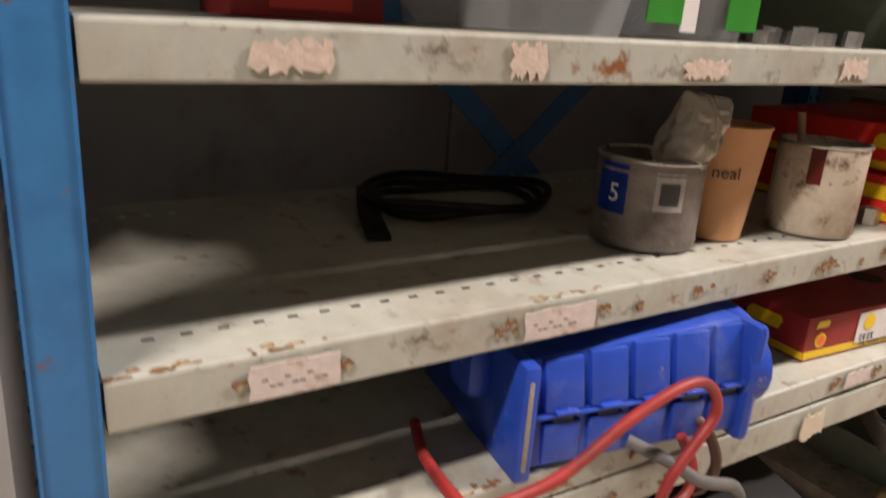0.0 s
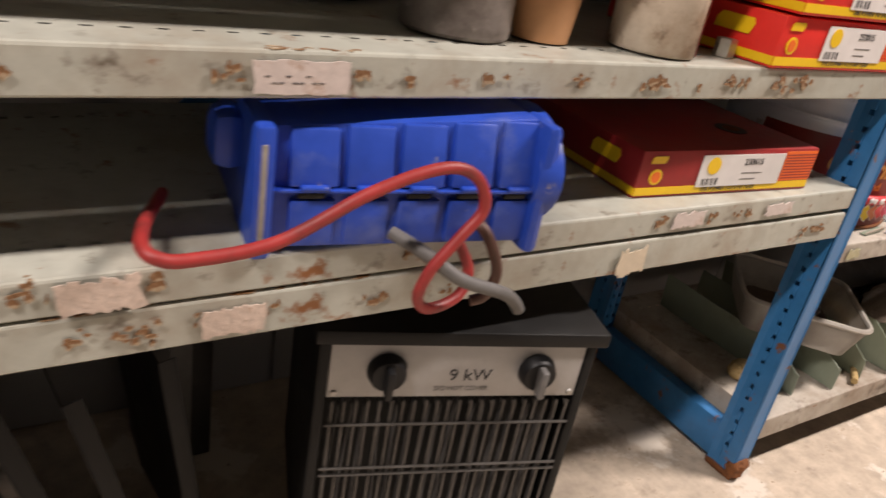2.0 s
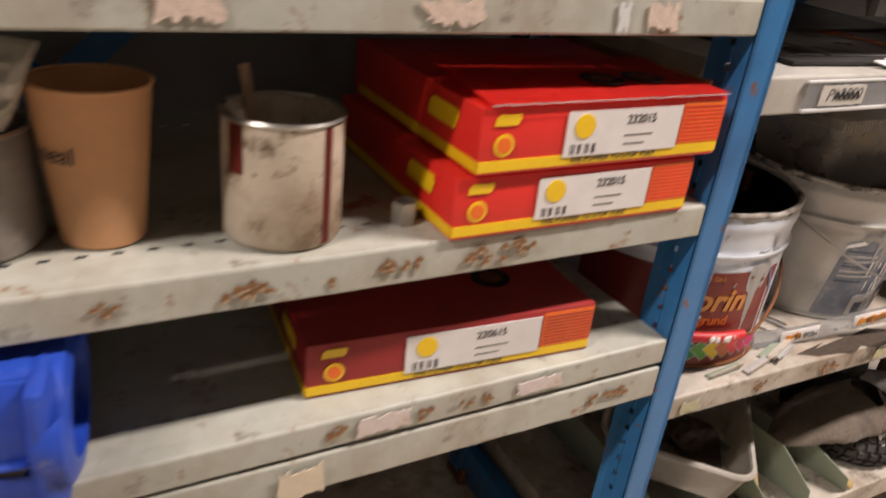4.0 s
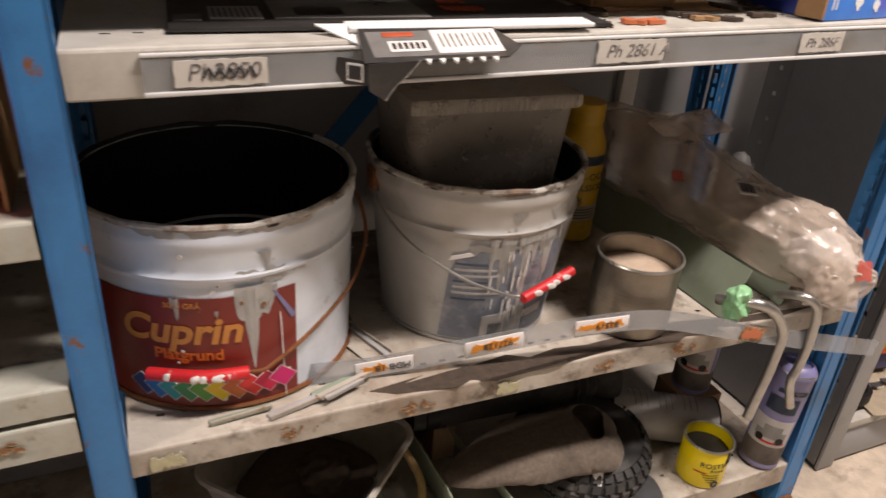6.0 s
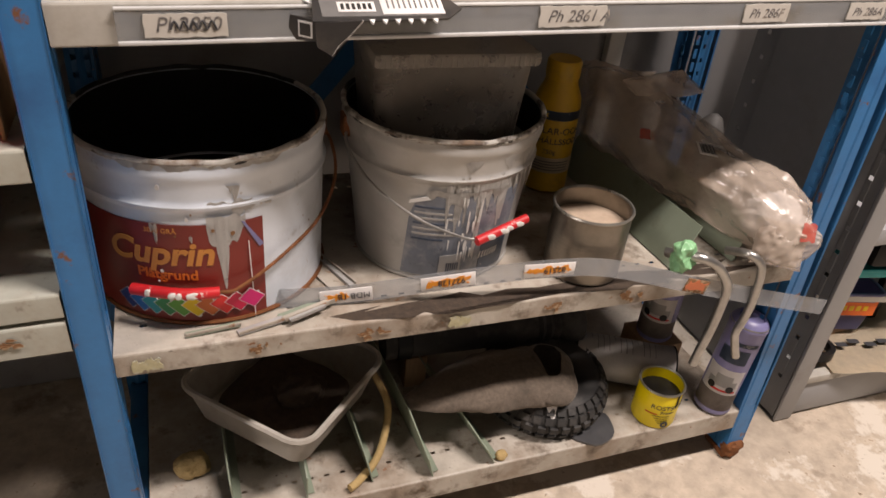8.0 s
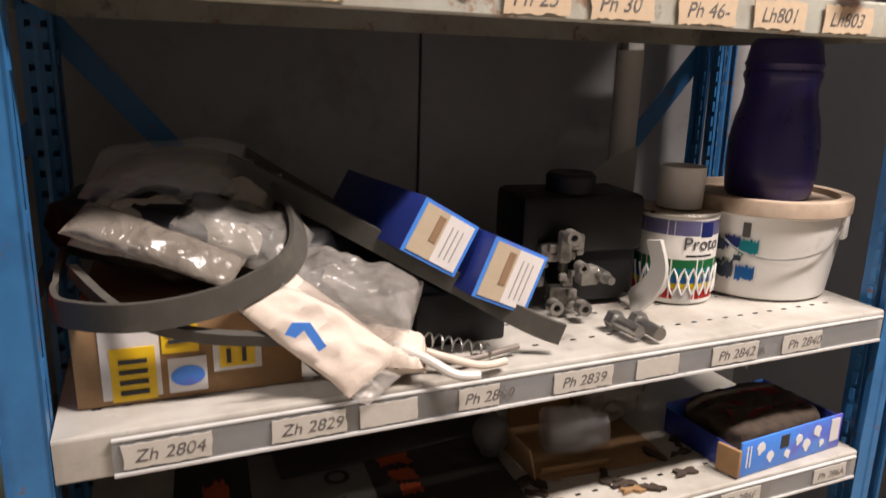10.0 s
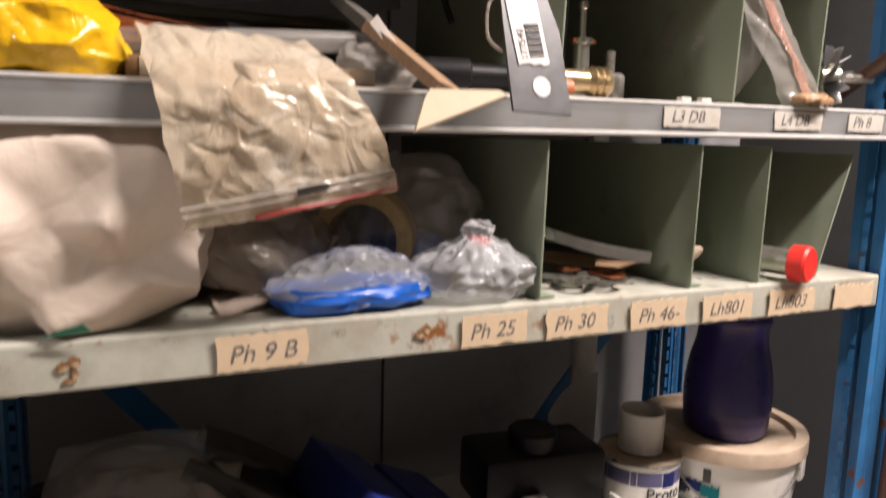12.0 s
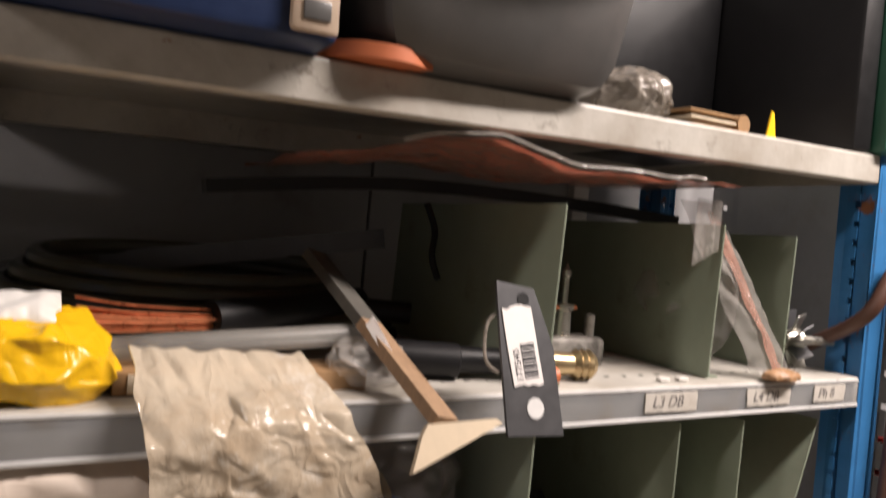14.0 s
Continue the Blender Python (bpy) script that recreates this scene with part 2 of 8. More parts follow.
FILMGREY = surface("dusty_film", (0.30, 0.265, 0.225), 0.15, 30, 0.2, 0, 0.03, [((0.14, 0.115, 0.09), 14, 0.5, 0.85)], alpha=0.72, crumple=0.35, folds=24)
KRAFTWHITE = surface("white_paper_bag", (0.72, 0.62, 0.53), 0.06, 30, 0.65, 0, 0.08, [((0.48, 0.38, 0.30), 9, 0.58, 0.9)], crumple=0.10, folds=18)
REDFILM = surface("faded_red_print", (0.55, 0.10, 0.07), 0.2, 60, 0.3, 0, 0, alpha=0.6)
PINKFILM = surface("pink_film", (0.62, 0.27, 0.19), 0.15, 30, 0.2, 0, 0.15, alpha=0.8, crumple=0.4, folds=20)
BLUELIQ = surface("blue_content", (0.01, 0.13, 0.62), 0.15, 40, 0.3, 0, 0.1)
YELLOWBAG = surface("yellow_bag_plastic", (0.78, 0.46, 0.01), 0.1, 30, 0.26, 0, 0.05, [((0.3, 0.2, 0.03), 30, 0.66, 0.74)], crumple=0.25, folds=13)
YELLOWBOTTLE = surface("yellow_bottle", (0.55, 0.33, 0.01), 0.1, 40, 0.4, 0, 0.03, [(DIRT, 16, 0.58, 0.85)])
YELLOWTIN = surface("yellow_tin", (0.72, 0.56, 0.0), 0.06, 40, 0.35, 0, 0.03, [(DIRT, 26, 0.66, 0.8)])
PURPLE = surface("purple_plastic", (0.030, 0.022, 0.13), 0.1, 30, 0.3, 0, 0.03)
WHITEPLASTIC = surface("white_plastic", (0.70, 0.68, 0.64), 0.05, 30, 0.4, 0, 0.03, [((0.35, 0.3, 0.24), 12, 0.6, 0.9)])
CLOTH = surface("grey_rag", (0.125, 0.098, 0.074), 0.35, 160, 0.95, 0, 0.6, [((0.05, 0.04, 0.03), 14, 0.5, 0.75)], sheen=0.1)
WOOD = surface("planed_wood", (0.30, 0.19, 0.11), 0.25, 40, 0.7, 0, 0.2, [((0.12, 0.07, 0.04), 20, 0.58, 0.8)], stretch=(6, 6, 0.6))
BEIGE = surface("beige_board", (0.52, 0.43, 0.31), 0.08, 60, 0.75, 0, 0.1)
FOAM = surface("yellowed_foam", (0.42, 0.30, 0.13), 0.2, 140, 0.95, 0, 0.6)
DEEPBLUE = surface("deep_blue_carton", (0.015, 0.03, 0.20), 0.1, 60, 0.4, 0, 0.04)
BRIGHTBLUE = surface("bright_blue_print", (0.07, 0.26, 0.82), 0.1, 60, 0.4, 0, 0.02, [((0.14, 0.10, 0.55), 8, 0.5, 0.64)])
BLACKCARD = surface("black_printed_card", (0.025, 0.023, 0.022), 0.2, 60, 0.45, 0, 0.05, [((0.1, 0.08, 0.065), 9, 0.55, 0.85)])
GREYCARD = surface("grey_printed_card", (0.16, 0.155, 0.15), 0.15, 60, 0.5, 0, 0.05, [((0.08, 0.07, 0.06), 9, 0.5, 0.85)])
WHITECARD = surface("white_card", (0.78, 0.77, 0.75), 0.05, 60, 0.7, 0, 0.05)
ORANGEPRINT = surface("dull_orange_print", (0.42, 0.07, 0.02), 0.1, 60, 0.5, 0, 0)
SILT = surface("brown_debris", (0.055, 0.038, 0.026), 0.5, 90, 0.9, 0, 0.7)
GREEN = surface("green_plastic", (0.03, 0.26, 0.02), 0.1, 40, 0.45, 0, 0.03)
PALEGREEN = surface("pale_green_plastic", (0.25, 0.5, 0.26), 0.1, 40, 0.4, 0, 0.03)
DARKGREEN = surface("dark_green_plastic", (0.02, 0.10, 0.06), 0.15, 40, 0.4, 0, 0.03)
TEAL = surface("teal_plastic", (0.03, 0.38, 0.40), 0.1, 40, 0.4, 0, 0.03)
LAVENDER = surface("lavender_plastic", (0.20, 0.19, 0.36), 0.1, 40, 0.4, 0, 0.03)
DARKBLUEBOX = surface("dark_blue_box", (0.008, 0.022, 0.075), 0.2, 40, 0.4, 0, 0.03)
GREYTUB = surface("grey_tub_plastic", (0.095, 0.094, 0.092), 0.12, 30, 0.32, 0, 0.03, [((0.12, 0.11, 0.105), 6, 0.5, 0.8)])
TERRA = surface("orange_rubber", (0.52, 0.15, 0.06), 0.1, 40, 0.5, 0, 0.05)
BROWNHOSE = surface("brown_hose", (0.10, 0.045, 0.03), 0.2, 40, 0.5, 0, 0.05)
CHALK = surface("pale_lid", (0.46, 0.36, 0.27), 0.2, 40, 0.8, 0, 0.2, [((0.3, 0.2, 0.13), 18, 0.5, 0.8)])
COLOURS = [surface("swatch_%s" % n, c, 0.05, 60, 0.4, 0, 0) for n, c in (
    ("navy", (0.01, 0.04, 0.2)), ("blue", (0.01, 0.15, 0.45)), ("cyan", (0.01, 0.28, 0.32)), ("green", (0.02, 0.22, 0.07)), ("leaf", (0.08, 0.3, 0.03)),
    ("yellow", (0.75, 0.55, 0.0)), ("orange", (0.6, 0.15, 0.03)), ("red", (0.6, 0.02, 0.02)), ("pink", (0.55, 0.01, 0.06)), ("magenta", (0.6, 0.01, 0.15)))]


# ---- building blocks ----
def part(name, bm, material, parent=None, label="", at=None, smooth=35):
    me = bpy.data.meshes.new(name)
    bm.normal_update()
    bm.to_mesh(me)
    bm.free()
    for poly in me.polygons:
        poly.use_smooth = smooth > 0
    if smooth:
        me.set_sharp_from_angle(angle=radians(smooth))
    me.materials.append(material)
    ob = new(name, me)
    if parent:
        ob.parent = parent
    if at is not None:
        ob.matrix_basis = at
    if label:
        ob["label"] = label
    return ob


def thing(name, label, category, at=None, group="", kind=""):
    ob = new(name)
    ob.empty_display_size = 0.05
    if at is not None:
        ob.matrix_basis = at
    return tagged(ob, label, category, group, kind)


def box(bm, a, b, bev=0.0, m=None):
    lo, hi = Vector(a), Vector(b)
    made = bmesh.ops.create_cube(bm, size=1.0, matrix=Matrix.Translation((lo + hi) / 2) @ Matrix.Diagonal((*(hi - lo), 1)))
    vs = made["verts"]
    if bev:
        es = list({e for v in vs for e in v.link_edges})
        r = bmesh.ops.bevel(bm, geom=es, offset=bev, segments=2, affect="EDGES", profile=0.5)
        vs = list({v for f in r["faces"] for v in f.verts} | {v for v in vs if v.is_valid})
    if m is not None:
        bmesh.ops.transform(bm, matrix=m, verts=vs)
    return bm


def boxed(a, b, bev=0.0):
    return box(bmesh.new(), a, b, bev)


def lathe(prof, seg=36, bm=None, wob=0.0):
    """A turned body from (radius, height) pairs; radius 0 closes it."""
    bm = bm or bmesh.new()
    rings = []
    for r, z in prof:
        if r <= 0:
            rings.append([bm.verts.new((0, 0, z))])
        else:
            rings.append([bm.verts.new((r * math.cos(2 * math.pi * k / seg) * (1 + wob * noise.noise((k * 0.7, z * 9, 1))), r * math.sin(2 * math.pi * k / seg) * (1 + wob * noise.noise((k * 0.7, z * 9, 5))), z)) for k in range(seg)])
    for a, b in zip(rings, rings[1:]):
        for k in range(seg):
            n = (k + 1) % seg
            if len(a) == 1 and len(b) == 1:
                continue
            if len(a) == 1:
                bm.faces.new((a[0], b[n], b[k]))
            elif len(b) == 1:
                bm.faces.new((a[k], a[n], b[0]))
            else:
                bm.faces.new((a[k], a[n], b[n], b[k]))
    bmesh.ops.recalc_face_normals(bm, faces=bm.faces)
    return bm


def smooth_path(pts, steps=6, closed=False):
    p = [Vector(q) for q in pts]
    n = len(p)
    out = []
    for i in range(n if closed else n - 1):
        a, b, c, d = (p[(i - 1) % n], p[i], p[(i + 1) % n], p[(i + 2) % n]) if closed else (p[max(i - 1, 0)], p[i], p[i + 1], p[min(i + 2, n - 1)])
        for s in range(steps):
            t = s / steps
            out.append(0.5 * (2 * b + (c - a) * t + (2 * a - 5 * b + 4 * c - d) * t * t + (3 * b - a - 3 * c + d) * t ** 3))
    if not closed:
        out.append(p[-1])
    return out


def sweep(pts, section, closed=False, steps=6, up=(0, 0, 1), bm=None, taper=None):
    """Sweeps a closed section of (side, up) pairs along a smooth path."""
    bm = bm or bmesh.new()
    path = smooth_path(pts, steps, closed) if steps > 1 else [Vector(q) for q in pts]
    rings, side0, n = [], None, len(path)
    for i, q in enumerate(path):
        d = (path[(i + 1) % n] - path[i - 1] if closed else path[min(i + 1, n - 1)] - path[max(i - 1, 0)]).normalized()
        if side0 is None:
            u = Vector(up)
            side = d.cross(u)
            if side.length < 0.05:
                side = d.cross(Vector((1, 0, 0)))
        else:
            side = side0 - d * side0.dot(d)
        side.normalize()
        side0 = side
        over = side.cross(d)
        k = taper(i / (n - 1)) if taper else 1.0
        rings.append([bm.verts.new(q + side * s * k + over * h * k) for s, h in section])
    m = len(section)
    for i in range(n if closed else n - 1):
        a, b = rings[i], rings[(i + 1) % n]
        for k in range(m):
            bm.faces.new((a[k], a[(k + 1) % m], b[(k + 1) % m], b[k]))
    if not closed:
        bm.faces.new(rings[0])
        bm.faces.new(rings[-1][::-1])
    bmesh.ops.recalc_face_normals(bm, faces=bm.faces)
    return bm


def ring_of(r, seg=10):
    return [(r * math.cos(2 * math.pi * k / seg), r * math.sin(2 * math.pi * k / seg)) for k in range(seg)]


def tube(pts, r, closed=False, steps=6, seg=10, bm=None):
    return sweep(pts, ring_of(r, seg), closed, steps, bm=bm)


def band(pts, width, thick, closed=False, up=(0, 0, 1), steps=6):
    w, t = width / 2, thick / 2
    return sweep(pts, [(-t, -w), (t, -w), (t, w), (-t, w)], closed, steps, up)


def crease(p, seed, scale, sharp=1.0):
    """Folds like those of crumpled film, about -1 to 1."""
    q = Vector(p) * scale + Vector((seed * 7.3, seed * 3.1, seed * 1.7))
    a = 1 - 2 * abs(noise.noise(q))
    b = 1 - 2 * abs(noise.noise(q * 2.3 + Vector((9, 4, 2))))
    return (a * 0.7 + b * 0.3) * sharp


def sack(size, seed, amp=0.12, scale=9.0, power=2.6, shape=None, floor=True, sub=5):
    """A closed crumpled bag of that size, its base at z = 0. shape(v in -1..1) may reshape it."""
    bm = bmesh.new()
    bmesh.ops.create_icosphere(bm, subdivisions=sub, radius=1.0)
    sx, sy, sz = size
    for v in bm.verts:
        c = v.co.normalized()
        k = (abs(c.x) ** power + abs(c.y) ** power + abs(c.z) ** power) ** (-1 / power)
        q = c * k
        if shape:
            q = shape(q)
        q = Vector((q.x * sx / 2, q.y * sy / 2, (q.z + 1) * sz / 2))
        q += c * amp * min(size) * crease(q, seed, scale)
        if floor and q.z < 0.002:
            q.z = 0.002 + 0.1 * abs(q.z)
        v.co = q
    return bm


def soften(bm, seed, jitter, cuts=4, passes=2, fine=0.0006):
    """Turns a coarse mesh into one of flat crumpled facets with slightly rounded folds."""
    rnd = random.Random(seed)
    for v in bm.verts:
        v.co += Vector((rnd.uniform(-1, 1), rnd.uniform(-1, 1), rnd.uniform(-1, 1))) * jitter
    bmesh.ops.subdivide_edges(bm, edges=bm.edges, cuts=cuts, use_grid_fill=True)
    for _ in range(passes):
        bmesh.ops.smooth_vert(bm, verts=bm.verts, factor=0.5, use_axis_x=True, use_axis_y=True, use_axis_z=True)
    for v in bm.verts:
        v.co += Vector((noise.noise(v.co * 90), noise.noise(v.co * 90 + Vector((5, 0, 0))), noise.noise(v.co * 90 + Vector((0, 7, 0))))) * fine
    return bm


def crumpled_sheet(fn, nu, nv, thick, seed, jitter, cuts=5, passes=2):
    """A thin sheet like sheet(), folded into flat facets."""
    rnd = random.Random(seed)
    bm = bmesh.new()
    g = [[bm.verts.new(fn(min(1, max(0, (i + (rnd.uniform(-0.35, 0.35) if 0 < i < nu else 0)) / nu)), min(1, max(0, (j + (rnd.uniform(-0.35, 0.35) if 0 < j < nv else 0)) / nv)))) for j in range(nv + 1)] for i in range(nu + 1)]
    for i in range(nu):
        for j in range(nv):
            a, b, c, d = g[i][j], g[i + 1][j], g[i + 1][j + 1], g[i][j + 1]
            for f in (((a, b, c), (a, c, d)) if rnd.random() < 0.5 else ((a, b, d), (b, c, d))):
                bm.faces.new(f)
    soften(bm, seed, jitter, cuts, passes)
    bmesh.ops.solidify(bm, geom=bm.faces, thickness=thick)
    return bm


def sheet(fn, nu, nv, thick=0.0015):
    """A thin sheet with both faces from fn(u, v)."""
    bm = bmesh.new()
    g = [[bm.verts.new(fn(i / nu, j / nv)) for j in range(nv + 1)] for i in range(nu + 1)]
    for i in range(nu):
        for j in range(nv):
            bm.faces.new((g[i][j], g[i + 1][j], g[i + 1][j + 1], g[i][j + 1]))
    bmesh.ops.solidify(bm, geom=bm.faces, thickness=thick)
    return bm


def pouch(origin, along_u, along_v, thick, seed, folds=0.35, nu=36, nv=28, freq=2.2):
    """A flat pillow-shaped bag between two film faces, with long creases."""
    o, U, V = Vector(origin), Vector(along_u), Vector(along_v)
    N = U.cross(V).normalized()
    bm = bmesh.new()
    grids = []
    for side in (1, -1):
        g = []
        for i in range(nu + 1):
            row = []
            for j in range(nv + 1):
                u, v = i / nu, j / nv
                puff = max(0.0, (1 - (2 * u - 1) ** 4) * (1 - (2 * v - 1) ** 4)) ** 0.6
                q = Vector((u * U.length, v * V.length, 0)) * (freq / max(U.length, V.length)) + Vector((seed * 3.7, seed * 1.3, side * 2.0))
                r1 = 1 - 2 * abs(noise.noise(q))
                r2 = 1 - 2 * abs(noise.noise(q * 2.7 + Vector((5, 1, 0))))
                r3 = noise.noise(q * 0.7 + Vector((1, 8, 3)))
                lift = side * thick * 0.5 * puff * (1 + folds * (1.0 * r1 + 0.45 * r2)) + thick * 0.5 * r3 + thick * 0.12 * r2
                row.append(bm.verts.new(o + U * (u + 0.02 * r3) + V * (v + 0.03 * noise.noise(q * 1.5)) + N * lift))
            g.append(row)
        for i in range(nu):
            for j in range(nv):
                f = (g[i][j], g[i + 1][j], g[i + 1][j + 1], g[i][j + 1])
                bm.faces.new(f if side > 0 else f[::-1])
        grids.append(g)
    return bm


def prism(outline, z0, z1, bm=None):
    """An upright slab over an outline of (x, y) points."""
    bm = bm or bmesh.new()
    lo = [bm.verts.new((x, y, z0)) for x, y in outline]
    hi = [bm.verts.new((x, y, z1)) for x, y in outline]
    n = len(outline)
    bm.faces.new(lo[::-1])
    bm.faces.new(hi)
    for k in range(n):
        bm.faces.new((lo[k], lo[(k + 1) % n], hi[(k + 1) % n], hi[k]))
    bmesh.ops.recalc_face_normals(bm, faces=bm.faces)
    return bm


def ragged(x0, x1, y0, y1, seed, rough=0.12, n=16):
    """The torn outline of a patch."""
    rnd = random.Random(seed)
    w, h = (x1 - x0) * rough * 0.5, (y1 - y0) * rough
    out = [(x0 + (x1 - x0) * k / n + rnd.uniform(-w, w) / 2, y0 + rnd.uniform(-h, h)) for k in range(n)]
    out += [(x1 + rnd.uniform(-w, w), y0 + (y1 - y0) * k / 3) for k in range(3)]
    out += [(x1 - (x1 - x0) * k / n + rnd.uniform(-w, w) / 2, y1 + rnd.uniform(-h, h)) for k in range(n)]
    out += [(x0 + rnd.uniform(-w, w), y1 - (y1 - y0) * k / 3) for k in range(3)]
    return out


def letters(words, size, material, parent, at, name="lettering", label="", squeeze=1.0, slant=0.0, bold=0.0):
    """Words with the built-in font as a flat mesh, on the plane of at, its x along the words."""
    cu = bpy.data.curves.new(name, "FONT")
    cu.body, cu.size, cu.extrude, cu.shear = words, size, 0.0002, slant
    cu.offset = bold
    tmp = new(name + "_source", cu)
    dg = bpy.context.evaluated_depsgraph_get()
    me = bpy.data.meshes.new_from_object(tmp.evaluated_get(dg))
    bpy.data.objects.remove(tmp)
    bpy.data.curves.remove(cu)
    me.materials.clear()
    me.materials.append(material)
    ob = new(name, me)
    ob.parent = parent
    ob.matrix_basis = at @ Matrix.Diagonal((squeeze, 1, 1, 1))
    if label:
        ob["label"] = label
    return ob


def front(x, y, z, tilt=0.0):
    """A plane facing the aisle: its x along the shelf, its y up."""
    return pose(x, y, z, 90, 0, 0) @ pose(0, 0, 0, 0, 0, tilt)


def bent(ob, radius):
    """Wraps a flat part's mesh round an upright cylinder whose axis is its parent's, facing -y."""
    for v in ob.data.vertices:
        a = v.co.x / radius
        r = radius - v.co.y
        v.co = (r * math.sin(a), -r * math.cos(a), v.co.z)
    return ob


# ---- the room ----
def slab(name, a, b, material, category):
    return tagged(part(name, boxed(a, b), material, smooth=0), category=category, kind="structure")


fl = bmesh.new()
bmesh.ops.create_grid(fl, x_segments=160, y_segments=120, size=1.0)
for v in fl.verts:
    x, y = 1.5 + v.co.x * 4.5, -1.25 + v.co.y * 1.9
    v.co = (x, y, 0.0025 * noise.noise((x * 6, y * 6, 0)) - 0.0025)
tagged(part("floor", fl, FLOORM), "worn concrete floor with pale patches of old paint", "floor", kind="structure")
slab("wall_south", (-3, -3.2, 0), (6, -3.1, 3.4), WALLM, "wall")
slab("wall_west", (-3.1, -3.2, 0), (-3, 0.7, 3.4), WALLM, "wall")
slab("wall_east", (6, -3.2, 0), (6.1, 0.7, 3.4), WALLM, "wall")
slab("ceiling", (-3.1, -3.2, 3.4), (6.1, 0.7, 3.5), WALLM, "ceiling")
wall_back = tagged(part("wall_north", boxed((-3, 0.53, 0), (6, 0.63, 3.4)), DARKPANEL, smooth=0), "wall behind the racks faced with grey sheet panels", "wall", kind="structure")
edges = [-3.0, -1.7, -0.48, 0.715, 1.917, 3.12, 4.3, 6.0]
for a, b in zip(edges, edges[1:]):
    part("panel", boxed((a + 0.002, 0.505, 0), (b - 0.002, 0.529, 2.6), 0.002), GREYPANEL, wall_back)
# narrow white strip up the wall near the right rear post
part("wall_strip", boxed((2.30, 0.485, 0), (2.335, 0.504, 2.6), 0.003), WHITEPLASTIC, wall_back)


# unseen fixture, added above each inferred lamp
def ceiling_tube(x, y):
    t = thing("ceiling_light", "long white fluorescent batten added out of view under the ceiling", "ceiling light", pose(x, y, 3.07), "ceiling lights")
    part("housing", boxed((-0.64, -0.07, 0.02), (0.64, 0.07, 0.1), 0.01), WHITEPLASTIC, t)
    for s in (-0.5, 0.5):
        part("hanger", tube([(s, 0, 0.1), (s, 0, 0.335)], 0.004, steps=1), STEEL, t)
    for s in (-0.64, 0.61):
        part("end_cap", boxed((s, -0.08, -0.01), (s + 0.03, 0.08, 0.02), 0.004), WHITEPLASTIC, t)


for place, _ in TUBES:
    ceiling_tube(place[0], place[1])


# ---- shelving ----
def holed(u0, u1, v0, v1, centres, hu, hv, to):
    """A flat plate over u, v with a row of oblong holes along v; to(u, v) places its corners."""
    bm = bmesh.new()
    um = (u0 + u1) / 2 if not centres else centres[0][0]
    cuts = [v0]
    for _, c in centres:
        cuts += [c - hv, c + hv]
    cuts.append(v1)

    def quad(a, b, c, d):
        bm.faces.new([bm.verts.new(to(*q)) for q in ((a, c), (b, c), (b, d), (a, d))])

    quad(u0, um - hu, v0, v1)
    quad(um + hu, u1, v0, v1)
    for k in range(0, len(cuts), 2):
        quad(um - hu, um + hu, cuts[k], cuts[k + 1])
    return bm


def add(bm, other):
    me = bpy.data.meshes.new("joined")
    other.to_mesh(me)
    other.free()
    bm.from_mesh(me)
    bpy.data.meshes.remove(me)
    return bm


def thicken(bm, t):
    bmesh.ops.remove_doubles(bm, verts=bm.verts, dist=1e-5)
    bmesh.ops.recalc_face_normals(bm, faces=bm.faces)
    bmesh.ops.solidify(bm, geom=bm.faces, thickness=t)
    return bm


DEPTH = 0.41


def shelf(label, x0, x1, zl, zr, lip, material, rows=(0.05, 0.36), group="steel shelves"):
    """A folded steel shelf; its own frame starts at the left end of the front top edge."""
    w = x1 - x0
    t = thing("shelf", label, "shelf", pose(x0, 0, zl, 0, -math.degrees(math.atan2(zr - zl, w)), 0), group)
    bm = bmesh.new()
    ys = [0.003]
    for r in rows:
        ys += [r - 0.012, r + 0.012]
    ys.append(DEPTH)
    count = int((w - 0.04) / 0.025)
    hole = [0.02 + 0.025 * (k + 0.5) for k in range(count)]
    for k in range(len(ys) - 1):
        if k % 2:
            mid = (ys[k] + ys[k + 1]) / 2
            add(bm, holed(ys[k], ys[k + 1], 0, w, [(mid, h) for h in hole], 0.0022, 0.004, lambda u, v: (v, u, 0)))
        else:
            bm.faces.new([bm.verts.new(q) for q in ((0, ys[k], 0), (w, ys[k], 0), (w, ys[k + 1], 0), (0, ys[k + 1], 0))])
    for x in (0, w):
        bm.faces.new([bm.verts.new(q) for q in ((x, 0.003, 0), (x, DEPTH, 0), (x, DEPTH, -lip), (x, 0.003, -lip))])
    n = 40
    sect = [(0.003, 0), (0.0008, -0.001), (0, -0.003), (0, -lip + 0.002), (0.002, -lip), (0.016, -lip)]
    dent = [noise.noise((k * 0.9, zl * 10, 3)) * 0.0008 for k in range(n + 1)]
    for a, b in zip(sect, sect[1:]):
        for k in range(n):
            p, q = w * k / n, w * (k + 1) / n
            bm.faces.new([bm.verts.new(c) for c in ((p, a[0] + dent[k], a[1]), (q, a[0] + dent[k + 1], a[1]), (q, b[0] + dent[k + 1], b[1]), (p, b[0] + dent[k], b[1]))])
    bm.faces.new([bm.verts.new(q) for q in ((0, DEPTH, 0), (w, DEPTH, 0), (w, DEPTH, -lip), (0, DEPTH, -lip))])
    bmesh.ops.remove_doubles(bm, verts=bm.verts, dist=2e-5)
    bmesh.ops.recalc_face_normals(bm, faces=bm.faces)
    part("tray", bm, material, t, smooth=0)
    return t


